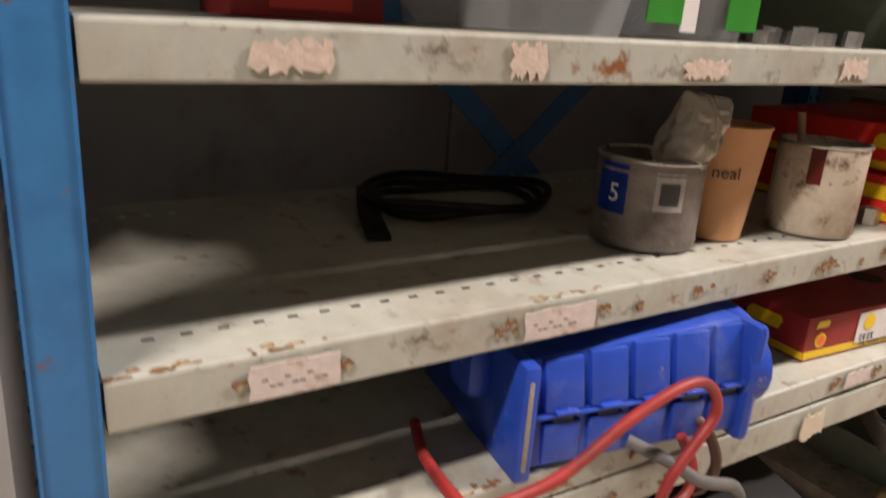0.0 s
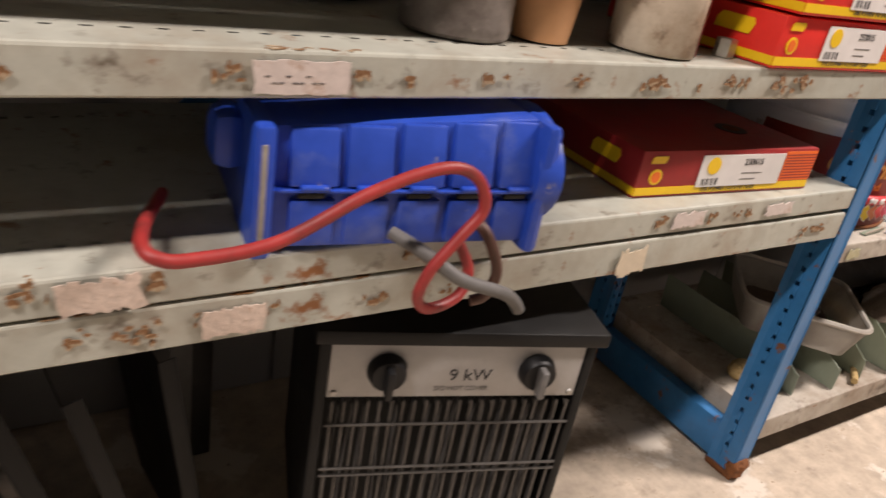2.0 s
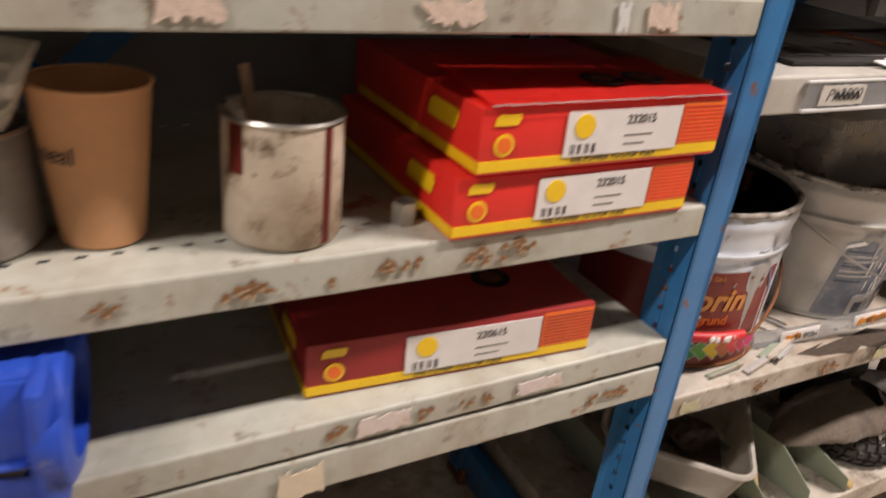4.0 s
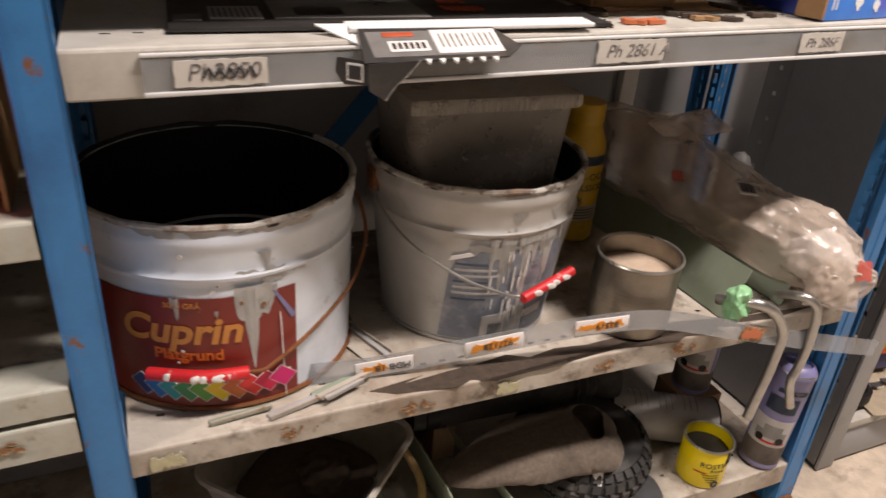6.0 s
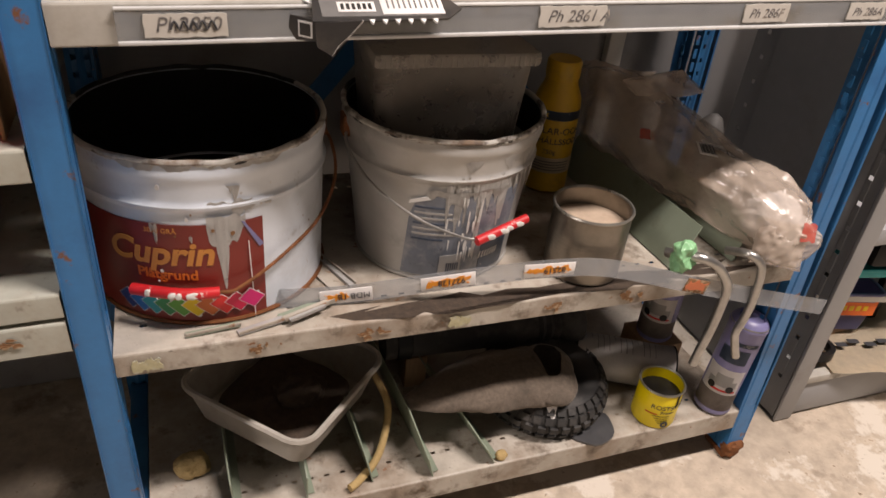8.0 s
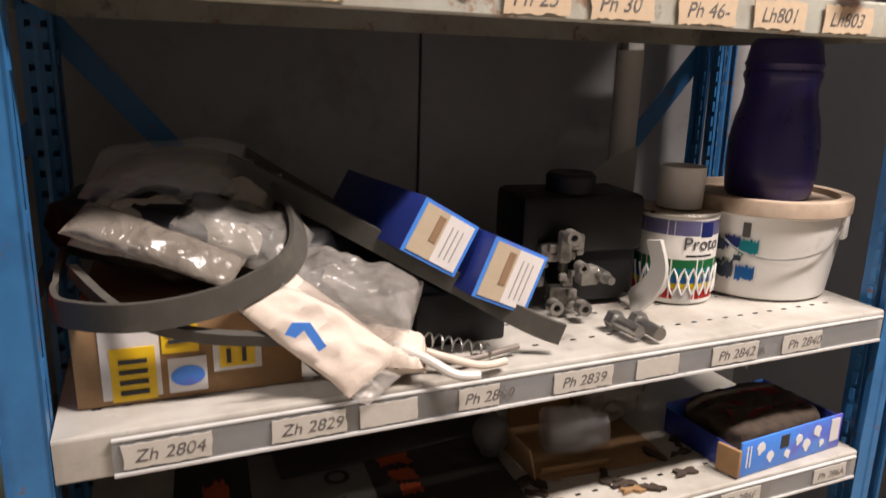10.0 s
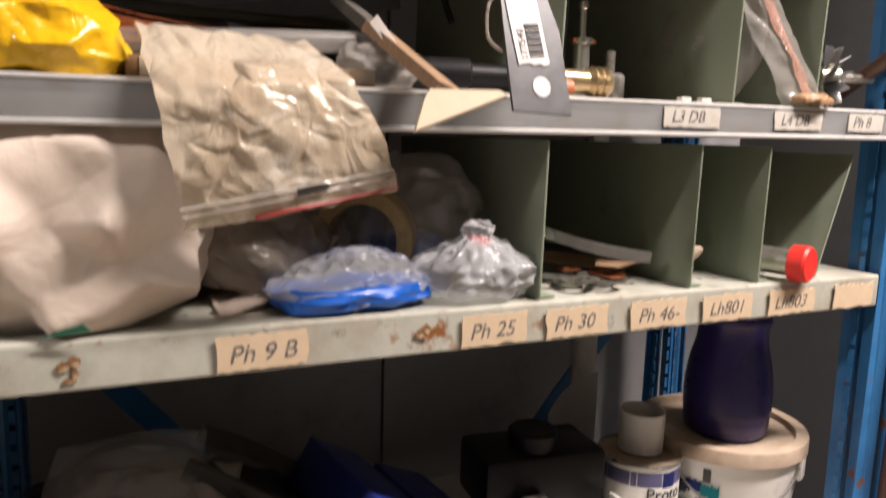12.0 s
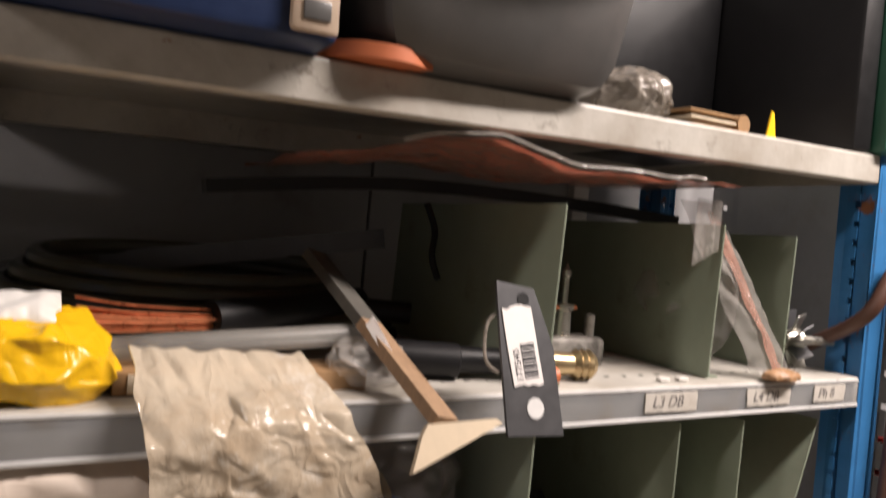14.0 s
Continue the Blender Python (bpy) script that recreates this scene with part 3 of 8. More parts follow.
def label_on(t, x0, x1, z0, z1, words="", size=0.02, material=None, seed=1, rough=0.03, ink=None, tilt=0.0, y=-0.0022):
    """A paper label on a shelf's lip, in the shelf's own frame, with its writing."""
    lab = part("paper_label", prism(ragged(0, x1 - x0, 0, z1 - z0, seed, rough), -0.0006, 0.0006), material or PAPER, t, at=front(x0, y, z0, tilt), smooth=0)
    if words:
        letters(words, size, ink or FADEDINK, lab, pose((x1 - x0) * 0.12, (z1 - z0) * 0.25, 0.0008), "handwriting", slant=0.25)
    return lab


def remnant(t, x0, x1, z0, z1, seed, material=None):
    if material is not None and material.name.startswith("rust"):
        rnd, last = random.Random(seed), None
        for k in range(max(2, int((x1 - x0) / 0.0045))):
            rx, rz = rnd.uniform(0.0015, 0.006), rnd.uniform(0.0015, 0.006)
            cx, cz = rnd.uniform(x0 + rx, max(x0 + rx, x1 - rx)), rnd.gauss((z0 + z1) / 2, (z1 - z0) * 0.22)
            out = []
            for j in range(13):
                a = 2 * math.pi * j / 13
                f = rnd.uniform(0.55, 1.15)
                out.append((rx * f * math.cos(a), rz * f * math.sin(a)))
            last = part("rust_chip", prism(out, -0.0004, 0.0004), material, t, at=front(cx, -0.0016 - 0.0001 * k, cz), smooth=0)
        return last
    return part("label_remnant", prism(ragged(0, x1 - x0, 0, z1 - z0, seed, 0.2), -0.0005, 0.0005), material or OLDLABEL, t, "torn remnant of an old label", at=front(x0, -0.0018, z0), smooth=0)


def strip_on(t, x0, x1, z0, z1):
    """The clear ticket strip along a shelf's lip."""
    s = part("ticket_strip", boxed((x0, -0.0046, z0), (x1, -0.0036, z1), 0.0003), TAPE, t, "clear grey plastic ticket strip")
    part("strip_rim", boxed((x0, -0.0062, z0 - 0.004), (x1, -0.001, z0), 0.001), TAPEEDGE, s)
    part("strip_rim", boxed((x0, -0.0055, z1), (x1, -0.001, z1 + 0.003), 0.001), TAPEEDGE, s)


def post(t, x, y, height, depth=0.05, width=0.034, flip=1, splay=0.0):
    """A folded upright with a column of square holes in each side."""
    bm = bmesh.new()
    holes = [0.06 + 0.025 * k for k in range(int((height - 0.08) / 0.025))]
    if flip < 0:
        for c in (x + 0.25 * width, x + 0.75 * width):
            add(bm, holed(c - 0.25 * width, c + 0.25 * width, 0.012, height, [(c, h) for h in holes], 0.0035, 0.004, lambda u, v: (u, y, v)))
    for sx in (x, x + width):
        add(bm, holed(y, y + depth, 0.012, height, [(y + depth * 0.5, h) for h in holes], 0.0035, 0.004, lambda u, v, sx=sx: (sx, u, v)))
    yf = y if flip > 0 else y + depth
    for k in range(8):
        z0, z1 = 0.012 + (height - 0.012) * k / 8, 0.012 + (height - 0.012) * (k + 1) / 8
        bm.faces.new([bm.verts.new(q) for q in ((x, yf, z0), (x + width, yf, z0), (x + width, yf, z1), (x, yf, z1))])
    thicken(bm, 0.002)
    for v in bm.verts:
        v.co.x += splay * max(0.0, 1 - v.co.z / 0.8)
    p = part("upright", bm, BLUE, t, smooth=30)
    x += splay
    part("foot", boxed((x - 0.003, y - 0.004, 0), (x + width + 0.003, y + depth + 0.003, 0.013), 0.003), RUSTY, p, "rusted steel foot")
    part("foot_crust", sack((width * 0.9, 0.02, 0.03), 7, 0.4, 70, 3, sub=3), RUSTY, p, "flaking rust", at=pose(x + width / 2, y + 0.002, 0.006))
    return p


def rack(label, xs, height):
    t = thing("shelving_rack", label, "shelving rack")
    for x in xs:
        top = 1.950 if x > 2 else height
        out = 0.036 if x > 2 else 0.0
        post(t, x, 0.0, top, splay=out)
        post(t, x, DEPTH - 0.04, top, flip=-1, splay=out)
        part("base_beam", boxed((x + out + 0.003, 0.052, 0.012), (x + out + 0.031, DEPTH - 0.042, 0.085), 0.002), BLUE, t)
    for a, b in zip(xs, xs[1:]):
        for z0, z1 in ((0.21, 1.42), (1.42, 0.21)) if a > 1 else ((0.18, 1.30), (1.30, 0.18)):
            d = Vector((b - a, 0, z1 - z0))
            off = 0.0 if z1 > z0 else 0.006
            part("brace", sweep([(a + 0.02, DEPTH + 0.012 + off, z0), (b + 0.02, DEPTH + 0.012 + off, z1)], [(-0.002, -0.016), (0.002, -0.016), (0.002, 0.016), (-0.002, 0.016)], steps=1), BLUE, t)
    return t


rack("blue-painted steel shelving rack on rusty feet", (0.142, 1.3745, 2.395), 2.25)
shA = shelf("sage-grey steel shelf with torn label remnants", 0.180, 1.372, 0.909, 0.928, 0.034, SAGE)
shE = shelf("plain sage-grey steel shelf above the others", 0.180, 1.372, 1.105, 1.125, 0.034, SAGE)
shB = shelf("rust-flecked sage steel shelf with peeling labels", 0.180, 1.372, 0.703, 0.722, 0.036, SAGE)
shC = shelf("rust-stained sage steel shelf lying on another", 0.180, 1.372, 0.5365, 0.555, 0.032, SAGE)
shD = shelf("rust-stained sage steel shelf under another shelf", 0.180, 1.372, 0.503, 0.5175, 0.042, SAGE)
# two unseen upper shelves, added to keep lamp light out of the next bay
block_shelf_mid = shelf("unseen shelf added high in the rack to block light", 0.180, 1.372, 1.46, 1.46, 0.036, SAGE)
block_shelf_top = shelf("unseen top shelf added to block light", 0.180, 1.372, 1.90, 1.90, 0.036, SAGE)
shF = shelf("pale steel shelf with a clear ticket strip", 1.411, 2.392, 0.856, 0.873, 0.040, SAGE2)
shG = shelf("dirty pale steel shelf with rust spots", 1.411, 2.422, 0.461, 0.455, 0.034, GRIMY)
shK = shelf("lowest pale steel shelf close above the floor", 1.411, 2.428, 0.122, 0.124, 0.046, GRIMY)
shH = shelf("perforated pale steel shelf with a ticket strip", 1.411, 2.392, 1.067, 1.080, 0.042, SAGE2, (0.05, 0.12, 0.2, 0.28, 0.36))
shI = shelf("sage steel shelf with handwritten paper labels", 1.411, 2.392, 1.461, 1.462, 0.040, SAGE)
shJ = shelf("pale steel shelf with a clear ticket strip", 1.411, 2.392, 1.652, 1.665, 0.036, SAGE2)
shL = shelf("pale upper steel shelf seen from below", 1.411, 2.392, 1.914, 1.947, 0.036, SAGE2, ())


# ---- labels on the shelves of the first bay ----
def along(x0, x1, zl, zr, x):
    return zl + (zr - zl) * (x - x0) / (x1 - x0)


def zA(x): return along(0.180, 1.372, 0.909, 0.928, x)
def zB(x): return along(0.180, 1.372, 0.703, 0.722, x)
def zC(x): return along(0.180, 1.372, 0.5365, 0.555, x)
def zF(x): return along(1.411, 2.392, 0.856, 0.873, x)
def zG(x): return along(1.411, 2.422, 0.461, 0.455, x)
def zH(x): return along(1.411, 2.392, 1.067, 1.080, x)
def zJ(x): return along(1.411, 2.392, 1.652, 1.665, x)
def zL(x): return along(1.411, 2.392, 1.914, 1.947, x)


ZI, ZK = 1.4615, 0.123
RUSTPATCH = surface("rust_patch", (0.24, 0.12, 0.05), 0.4, 120, 0.9, 0, 0.4, [((0.42, 0.33, 0.22), 70, 0.5, 0.6), ((0.1, 0.045, 0.02), 30, 0.58, 0.7)])
for x0, x1, z0, z1, sd in ((0.088, 0.140, -0.026, -0.010, 1), (0.270, 0.300, -0.028, -0.008, 2), (0.445, 0.496, -0.028, -0.015, 3), (0.662, 0.702, -0.026, -0.010, 4), (0.845, 0.892, -0.026, -0.009, 5), (1.055, 1.088, -0.028, -0.008, 6)):
    remnant(shA, x0, x1, z0, z1, sd)
remnant(shA, 1.022, 1.034, -0.03, -0.008, 9, TAPEEDGE)
lab = label_on(shB, 0.085, 0.148, -0.032, -0.008, "", material=WORNTAG, seed=3, rough=0.035)
for k in range(9):
    part("ink_mark", boxed((0.008 + 0.0052 * k, 0.008 + 0.005 * (k % 3 == 0), 0.0005), (0.012 + 0.0052 * k, 0.0092 + 0.005 * (k % 3 == 0), 0.0009)), FADEDINK, lab)
lab = label_on(shB, 0.308, 0.382, -0.032, -0.007, "", material=WORNTAG, seed=5, rough=0.035)
for k in range(9):
    part("ink_mark", boxed((0.008 + 0.0052 * k, 0.008 + 0.005 * (k % 3 == 0), 0.0005), (0.012 + 0.0052 * k, 0.0092 + 0.005 * (k % 3 == 0), 0.0009)), FADEDINK, lab)
rr = random.Random(4)
for x0, x1 in ((0.072, 0.085), (0.148, 0.158), (0.275, 0.306), (0.384, 0.405), (0.43, 0.44), (0.50, 0.535), (0.60, 0.63), (0.69, 0.745), (0.78, 0.79), (0.815, 0.865), (0.90, 0.98)):
    remnant(shB, x0, x1, -0.030 + rr.uniform(0, 0.006), -0.008 + rr.uniform(-0.004, 0.003), rr.randint(1, 999), RUSTPATCH)
label_on(shC, 0.175, 0.232, -0.031, -0.004, "", material=OLDLABEL, seed=6, rough=0.14, tilt=2, y=-0.004)
label_on(shC, 0.815, 0.87, -0.024, -0.006, "", material=WORNTAG, seed=7, rough=0.12)
label_on(shC, 0.99, 1.045, -0.024, -0.008, "", material=WORNTAG, seed=8, rough=0.10)
for x0, x1 in ((0.02, 0.055), (0.11, 0.122), (0.135, 0.17), (0.234, 0.25), (0.455, 0.47), (0.78, 0.812), (0.875, 0.895), (0.92, 0.965)):
    remnant(shC, x0, x1, -0.026 + rr.uniform(0, 0.006), -0.006 + rr.uniform(-0.004, 0.003), rr.randint(1, 999), RUSTPATCH)
label_on(shD, 0.012, 0.05, -0.036, -0.010, "", material=OLDLABEL, seed=11, rough=0.10)
label_on(shD, 0.277, 0.33, -0.036, -0.010, "", material=OLDLABEL, seed=12, rough=0.10)
label_on(shD, 0.742, 0.785, -0.042, -0.010, "", material=PAPER, seed=13, rough=0.12, tilt=3, y=-0.004)
for x0, x1 in ((0.055, 0.10), (0.175, 0.25), (0.27, 0.276), (0.332, 0.345), (0.42, 0.45), (0.50, 0.52), (1.09, 1.15)):
    remnant(shD, x0, x1, -0.034 + rr.uniform(0, 0.006), -0.012 + rr.uniform(-0.004, 0.003), rr.randint(1, 999), RUSTPATCH)
# rust along the top bends
for sh, spots in ((shB, ((0.0, 0.09), (0.10, 0.14), (0.32, 0.40))), (shC, ((0.02, 0.16), (0.26, 0.34))), (shD, ((0.0, 0.06), (0.16, 0.24), (0.30, 0.45)))):
    for k, (x0, x1) in enumerate(spots):
        rnd = random.Random(31 + k)
        for j in range(int((x1 - x0) / 0.006)):
            cx, cy, sx, sy = rnd.uniform(x0, x1), rnd.uniform(0.001, 0.010), rnd.uniform(0.002, 0.008), rnd.uniform(0.001, 0.004)
            out = []
            for i in range(11):
                f = rnd.uniform(0.5, 1.1)
                out.append((cx + sx * f * math.cos(0.571 * i), max(0.0004, cy + sy * f * math.sin(0.571 * i))))
            part("rust_chip", prism(out, -0.0002, 0.0003 + 0.00002 * j), RUSTPATCH, sh, smooth=0)


# ---- things on the shelves of the first bay ----
def can(name, label, category, at, r, h, body, inside=0.9, content=None, fill=0.3, bands=(0.3, 0.7), seg=40):
    t = thing(name, label, category, at)
    prof = [(0, 0.001), (r * 0.96, 0.001), (r, 0.004)]
    for b in bands:
        prof += [(r, h * b - 0.003), (r * 1.012, h * b), (r, h * b + 0.003)]
    prof += [(r, h - 0.004), (r * 0.97, h - 0.002), (r * 0.965, h * (1 - inside)), (0, h * (1 - inside))]
    part("body", lathe(prof, seg), body, t)
    rim = bmesh.new()
    c = [(r * 1.005 * math.cos(a), r * 1.005 * math.sin(a), h - 0.001) for a in [2 * math.pi * k / 24 for k in range(24)]]
    part("rim", tube(c, 0.0022, True, 2, 6, rim), TIN, t)
    if content:
        part("content", lathe([(0, h * fill), (r * 0.963, h * fill + 0.001)], seg), content, t)
    return t


def wrap(parent, r, x0, x1, z0, z1, material, name="label", turn=0.0, seed=0, rough=0.0, label=""):
    """A label wrapped round an upright can, x measured along its skin from the side that faces the aisle."""
    bm = bmesh.new()
    n = 14
    rnd = random.Random(seed)
    cols = []
    for k in range(n + 1):
        a = (x0 + (x1 - x0) * k / n) / r
        j = (z1 - z0) * rough
        cols.append([bm.verts.new((r * 1.004 * math.sin(a), -r * 1.004 * math.cos(a), z)) for z in (z0 + rnd.uniform(-j, j), z1 + rnd.uniform(-j, j))])
    for a, b in zip(cols, cols[1:]):
        bm.faces.new((a[0], b[0], b[1], a[1]))
    bmesh.ops.solidify(bm, geom=bm.faces, thickness=-0.0005)
    return part(name, bm, material, parent, label, at=pose(0, 0, 0, 0, 0, turn))


def wrapped_words(parent, words, size, r, x, z, material, turn=0.0, slant=0.0, name="lettering"):
    ob = letters(words, size, material, parent, pose(0, 0, 0), name, slant=slant)
    for v in ob.data.vertices:
        a = (v.co.x + x) / r
        rad = r * 1.004 + 0.0008 + v.co.z
        v.co = (rad * math.sin(a), -rad * math.cos(a), v.co.y + z)
    ob.matrix_basis = pose(0, 0, 0, 0, 0, turn)
    return ob


c5 = can("paint_tin", "dusty grey one-litre tin with a crumpled bag on top", "tin", pose(0.712, 0.098, zB(0.712) + 0.001, 0, 0, -54), 0.054, 0.092, GREYCAN, bands=(0.12, 0.86))
wrap(c5, 0.054, -0.052, -0.014, 0.036, 0.086, BINBLUE, "blue_label", label="torn blue label")
wrapped_words(c5, "5", 0.026, 0.054, -0.034, 0.048, WHITEPAPER)
wrap(c5, 0.054, 0.013, 0.043, 0.044, 0.082, WHITEPAPER, "white_label")
wrap(c5, 0.0542, 0.018, 0.038, 0.050, 0.072, GREYCARD, "printed_panel")
sc = thing("crumpled_bag", "small crumpled translucent plastic bag lying on a tin", "plastic bag", pose(0.718, 0.084, zB(0.73) + 0.068, 0, 20, -20))
part("film", pouch((-0.028, -0.012, 0), (0.052, 0.012, 0.012), (0.004, 0.012, 0.088), 0.03, 5, 0.5), PALEFILM, sc, smooth=24)
part("film", pouch((-0.03, -0.02, 0.03), (0.03, 0.02, -0.02), (0.012, 0.0, 0.045), 0.02, 6, 0.5, 18, 14), FILM, sc, smooth=24)
cup = thing("paper_cup", "plain kraft-brown paper cup", "cup", pose(0.806, 0.085, zB(0.808) + 0.001, 0, 0, -28))
part("wall", lathe([(0, 0.006), (0.029, 0.006), (0.0285, 0.001), (0.0305, 0.001), (0.0425, 0.122), (0.0418, 0.122), (0.030, 0.008), (0, 0.008)], 40), CUPM, cup)
part("rolled_rim", tube([(0.0425 * math.cos(k * math.pi / 12), 0.0425 * math.sin(k * math.pi / 12), 0.122) for k in range(24)], 0.0016, True, 2, 6), CUPM, cup)
wrapped_words(cup, "neal", 0.018, 0.0385, -0.026, 0.07, INK)
c6 = can("paint_tin", "rust-speckled white tin without a lid", "tin", pose(0.940, 0.058, zB(0.945) + 0.001), 0.048, 0.103, DIRTYWHITE, content=TAR, fill=0.5, bands=())
wrap(c6, 0.048, 0.020, 0.028, 0.004, 0.102, MAROON, "dark_stripe", label="dark brown drip of paint")
wrap(c6, 0.048, -0.06, -0.045, 0.06, 0.10, MAROON, "dark_stripe")
part("stirring_stick", boxed((-0.004, -0.003, 0.03), (0.004, 0.003, 0.135), 0.001), WOOD, c6, at=pose(-0.012, 0.0, 0, -8, -6, 0))


def hexnut(at, r, h, material=TIN, label="loose plated steel hex nut"):
    t = thing("hex_nut", label, "nut", at)
    bm = bmesh.new()
    o = [bm.verts.new((r * math.cos(k * math.pi / 3), r * math.sin(k * math.pi / 3), z)) for z in (0, h) for k in range(6)]
    i = [bm.verts.new((r * 0.55 * math.cos(k * math.pi / 3), r * 0.55 * math.sin(k * math.pi / 3), z)) for z in (0, h) for k in range(6)]
    for k in range(6):
        n = (k + 1) % 6
        bm.faces.new((o[k], o[n], o[6 + n], o[6 + k]))
        bm.faces.new((i[n], i[k], i[6 + k], i[6 + n]))
        bm.faces.new((o[6 + k], o[6 + n], i[6 + n], i[6 + k]))
        bm.faces.new((o[n], o[k], i[k], i[n]))
    part("nut_body", bm, material, t, smooth=0)
    return t


hexnut(pose(1.045, 0.045, zB(1.045) + 0.001), 0.012, 0.02)


def brake_box(at, w, d, h, number, red, label, lid=False):
    """A red carton with a yellow foot line, an orange lined corner and a white ticket."""
    t = thing("brake_part_box", label, "box", at, "red brake part cartons")
    bm = bmesh.new()
    box(bm, (0, 0, 0), (w, d, h), 0.0015)
    for v in bm.verts:
        v.co += Vector((0, 0.0015 * noise.noise(v.co * 14), 0.0015 * noise.noise(v.co * 9 + Vector((3, 1, 2)))))
    part("carton", bm, red, t)
    y = -0.0008
    part("foot_line", boxed((0.0005, y, 0.003), (w - 0.001, y + 0.001, 0.0125)), YELLOW, t, smooth=0)
    part("foot_line", boxed((y, 0.0005, 0.003), (y + 0.001, d * 0.95, 0.0125)), YELLOW, t, smooth=0)
    part("corner_print", boxed((w * 0.80, y, 0.0135), (w - 0.001, y + 0.001, h - 0.004)), ORANGE, t, smooth=0)
    for k in range(9):
        z = 0.0165 + k * (h - 0.022) / 9
        part("print_line", boxed((w * 0.805, y - 0.0004, z), (w - 0.001, y, z + 0.0014)), red, t, smooth=0)
    tick = part("ticket", boxed((w * 0.31, y - 0.0012, 0.0105), (w * 0.79, y - 0.0002, h - 0.006), 0.0003), WHITEPAPER, t, "white printed ticket", smooth=0)
    letters(number, h * 0.2, INK, tick, front(w * 0.55, y - 0.0016, h * 0.66), "number")
    for k in range(2):
        part("print_bar", boxed((w * 0.55, y - 0.0016, h * (0.46 - 0.14 * k)), (w * (0.67 - 0.03 * k), y - 0.001, h * (0.48 - 0.14 * k))), GREYCARD, tick, smooth=0)
    for k in range(11):
        part("code_bar", boxed((w * 0.335 + k * 0.0026, y - 0.0016, 0.013), (w * 0.335 + k * 0.0026 + 0.0008 + 0.0007 * (k % 2), y - 0.001, h * 0.38)), INK, tick, smooth=0) if k % 3 != 2 else None
    part("badge", lathe([(0, 0), (h * 0.19, 0), (h * 0.19, 0.0008), (0, 0.0008)], 24), YELLOW, tick, at=front(w * 0.38, y - 0.0012, h * 0.66))
    part("badge", lathe([(0, 0), (h * 0.17, 0), (h * 0.17, 0.0008), (0, 0.0008)], 24), YELLOW, t, at=front(w * 0.085, y, h * 0.45))
    part("badge_centre", lathe([(0, 0), (h * 0.12, 0), (h * 0.12, 0.0012), (0, 0.0012)], 24), ORANGE, t, at=front(w * 0.085, y, h * 0.45))
    part("logo_shape", prism([(0, 0), (0.022, 0), (0.025, 0.006), (0.024, 0.009), (0.004, 0.009), (0.001, 0.006)], 0, 0.0006), YELLOW, t, at=front(w * 0.045, y, h * 0.74), smooth=0)
    part("logo_shape", prism([(0, 0), (0.05, 0), (0.055, 0.012), (0.052, 0.018), (0.008, 0.018), (0.002, 0.012)], 0, 0.0006), YELLOW, t, at=pose(y, 0.09, h * 0.5, 90, 0, -90), smooth=0)
    letters("THE POWER TO STOP YOU!", 0.0078, INK, t, front(w * 0.34, y - 0.0008, 0.0055), "slogan")
    top = part("round_print", lathe([(0, 0), (0.022, 0), (0.022, 0.0007), (0, 0.0007)], 28), BLACK, t, at=pose(w * 0.72, d * 0.3, h))
    part("round_print_centre", lathe([(0, 0), (0.012, 0), (0.012, 0.001), (0, 0.001)], 28), RUSTY, top)
    if lid:
        fl = part("lid_flap", sheet(lambda u, v: Vector((w * (0.02 + 0.97 * u), -0.004 + 0.13 * v, h + 0.004 + 0.012 * v * (1 - 0.6 * u) + 0.0015 * noise.noise((u * 5, v * 4, 1)))), 16, 8, 0.002), red, t, "loose folded lid flap")
        part("torn_edge", sheet(lambda u, v: Vector((w * (0.02 + 0.97 * u), -0.0052, h + 0.0028 + 0.0012 * v + 0.0010 * noise.noise((u * 30, 0, 4)))), 40, 1, 0.0008), WHITECARD, fl)
        for cx in (0.56, 0.74):
            part("round_print", lathe([(0, 0), (0.021, 0), (0.021, 0.0008), (0, 0.0008)], 28), BLACK, fl, at=pose(w * cx, 0.045, h + 0.0085))
            part("round_print_centre", lathe([(0, 0), (0.010, 0), (0.010, 0.0014), (0, 0.0014)], 24), RUSTY, fl, at=pose(w * cx, 0.045, h + 0.0085))
    return t


brake_box(pose(1.067, -0.004, zB(1.067) + 0.001, 0, -0.9, 0.3), 0.268, 0.27, 0.056, "232015", RED, "red and orange brake part carton with a white ticket")
brake_box(pose(1.080, -0.010, zB(1.067) + 0.0605, 0, -1.1, 0.6), 0.272, 0.27, 0.057, "232015", RED, "red brake part carton with a loose lid flap", True)
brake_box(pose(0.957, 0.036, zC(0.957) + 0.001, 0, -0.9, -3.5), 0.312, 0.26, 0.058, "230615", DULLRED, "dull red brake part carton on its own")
wb = thing("card_sheet", "bare brown cardboard sheet standing beside red cartons", "cardboard", pose(1.352, 0.02, zB(1.35) + 0.001))
part("sheet", boxed((0, 0, 0), (0.004, 0.26, 0.125), 0.001), CARD, wb)


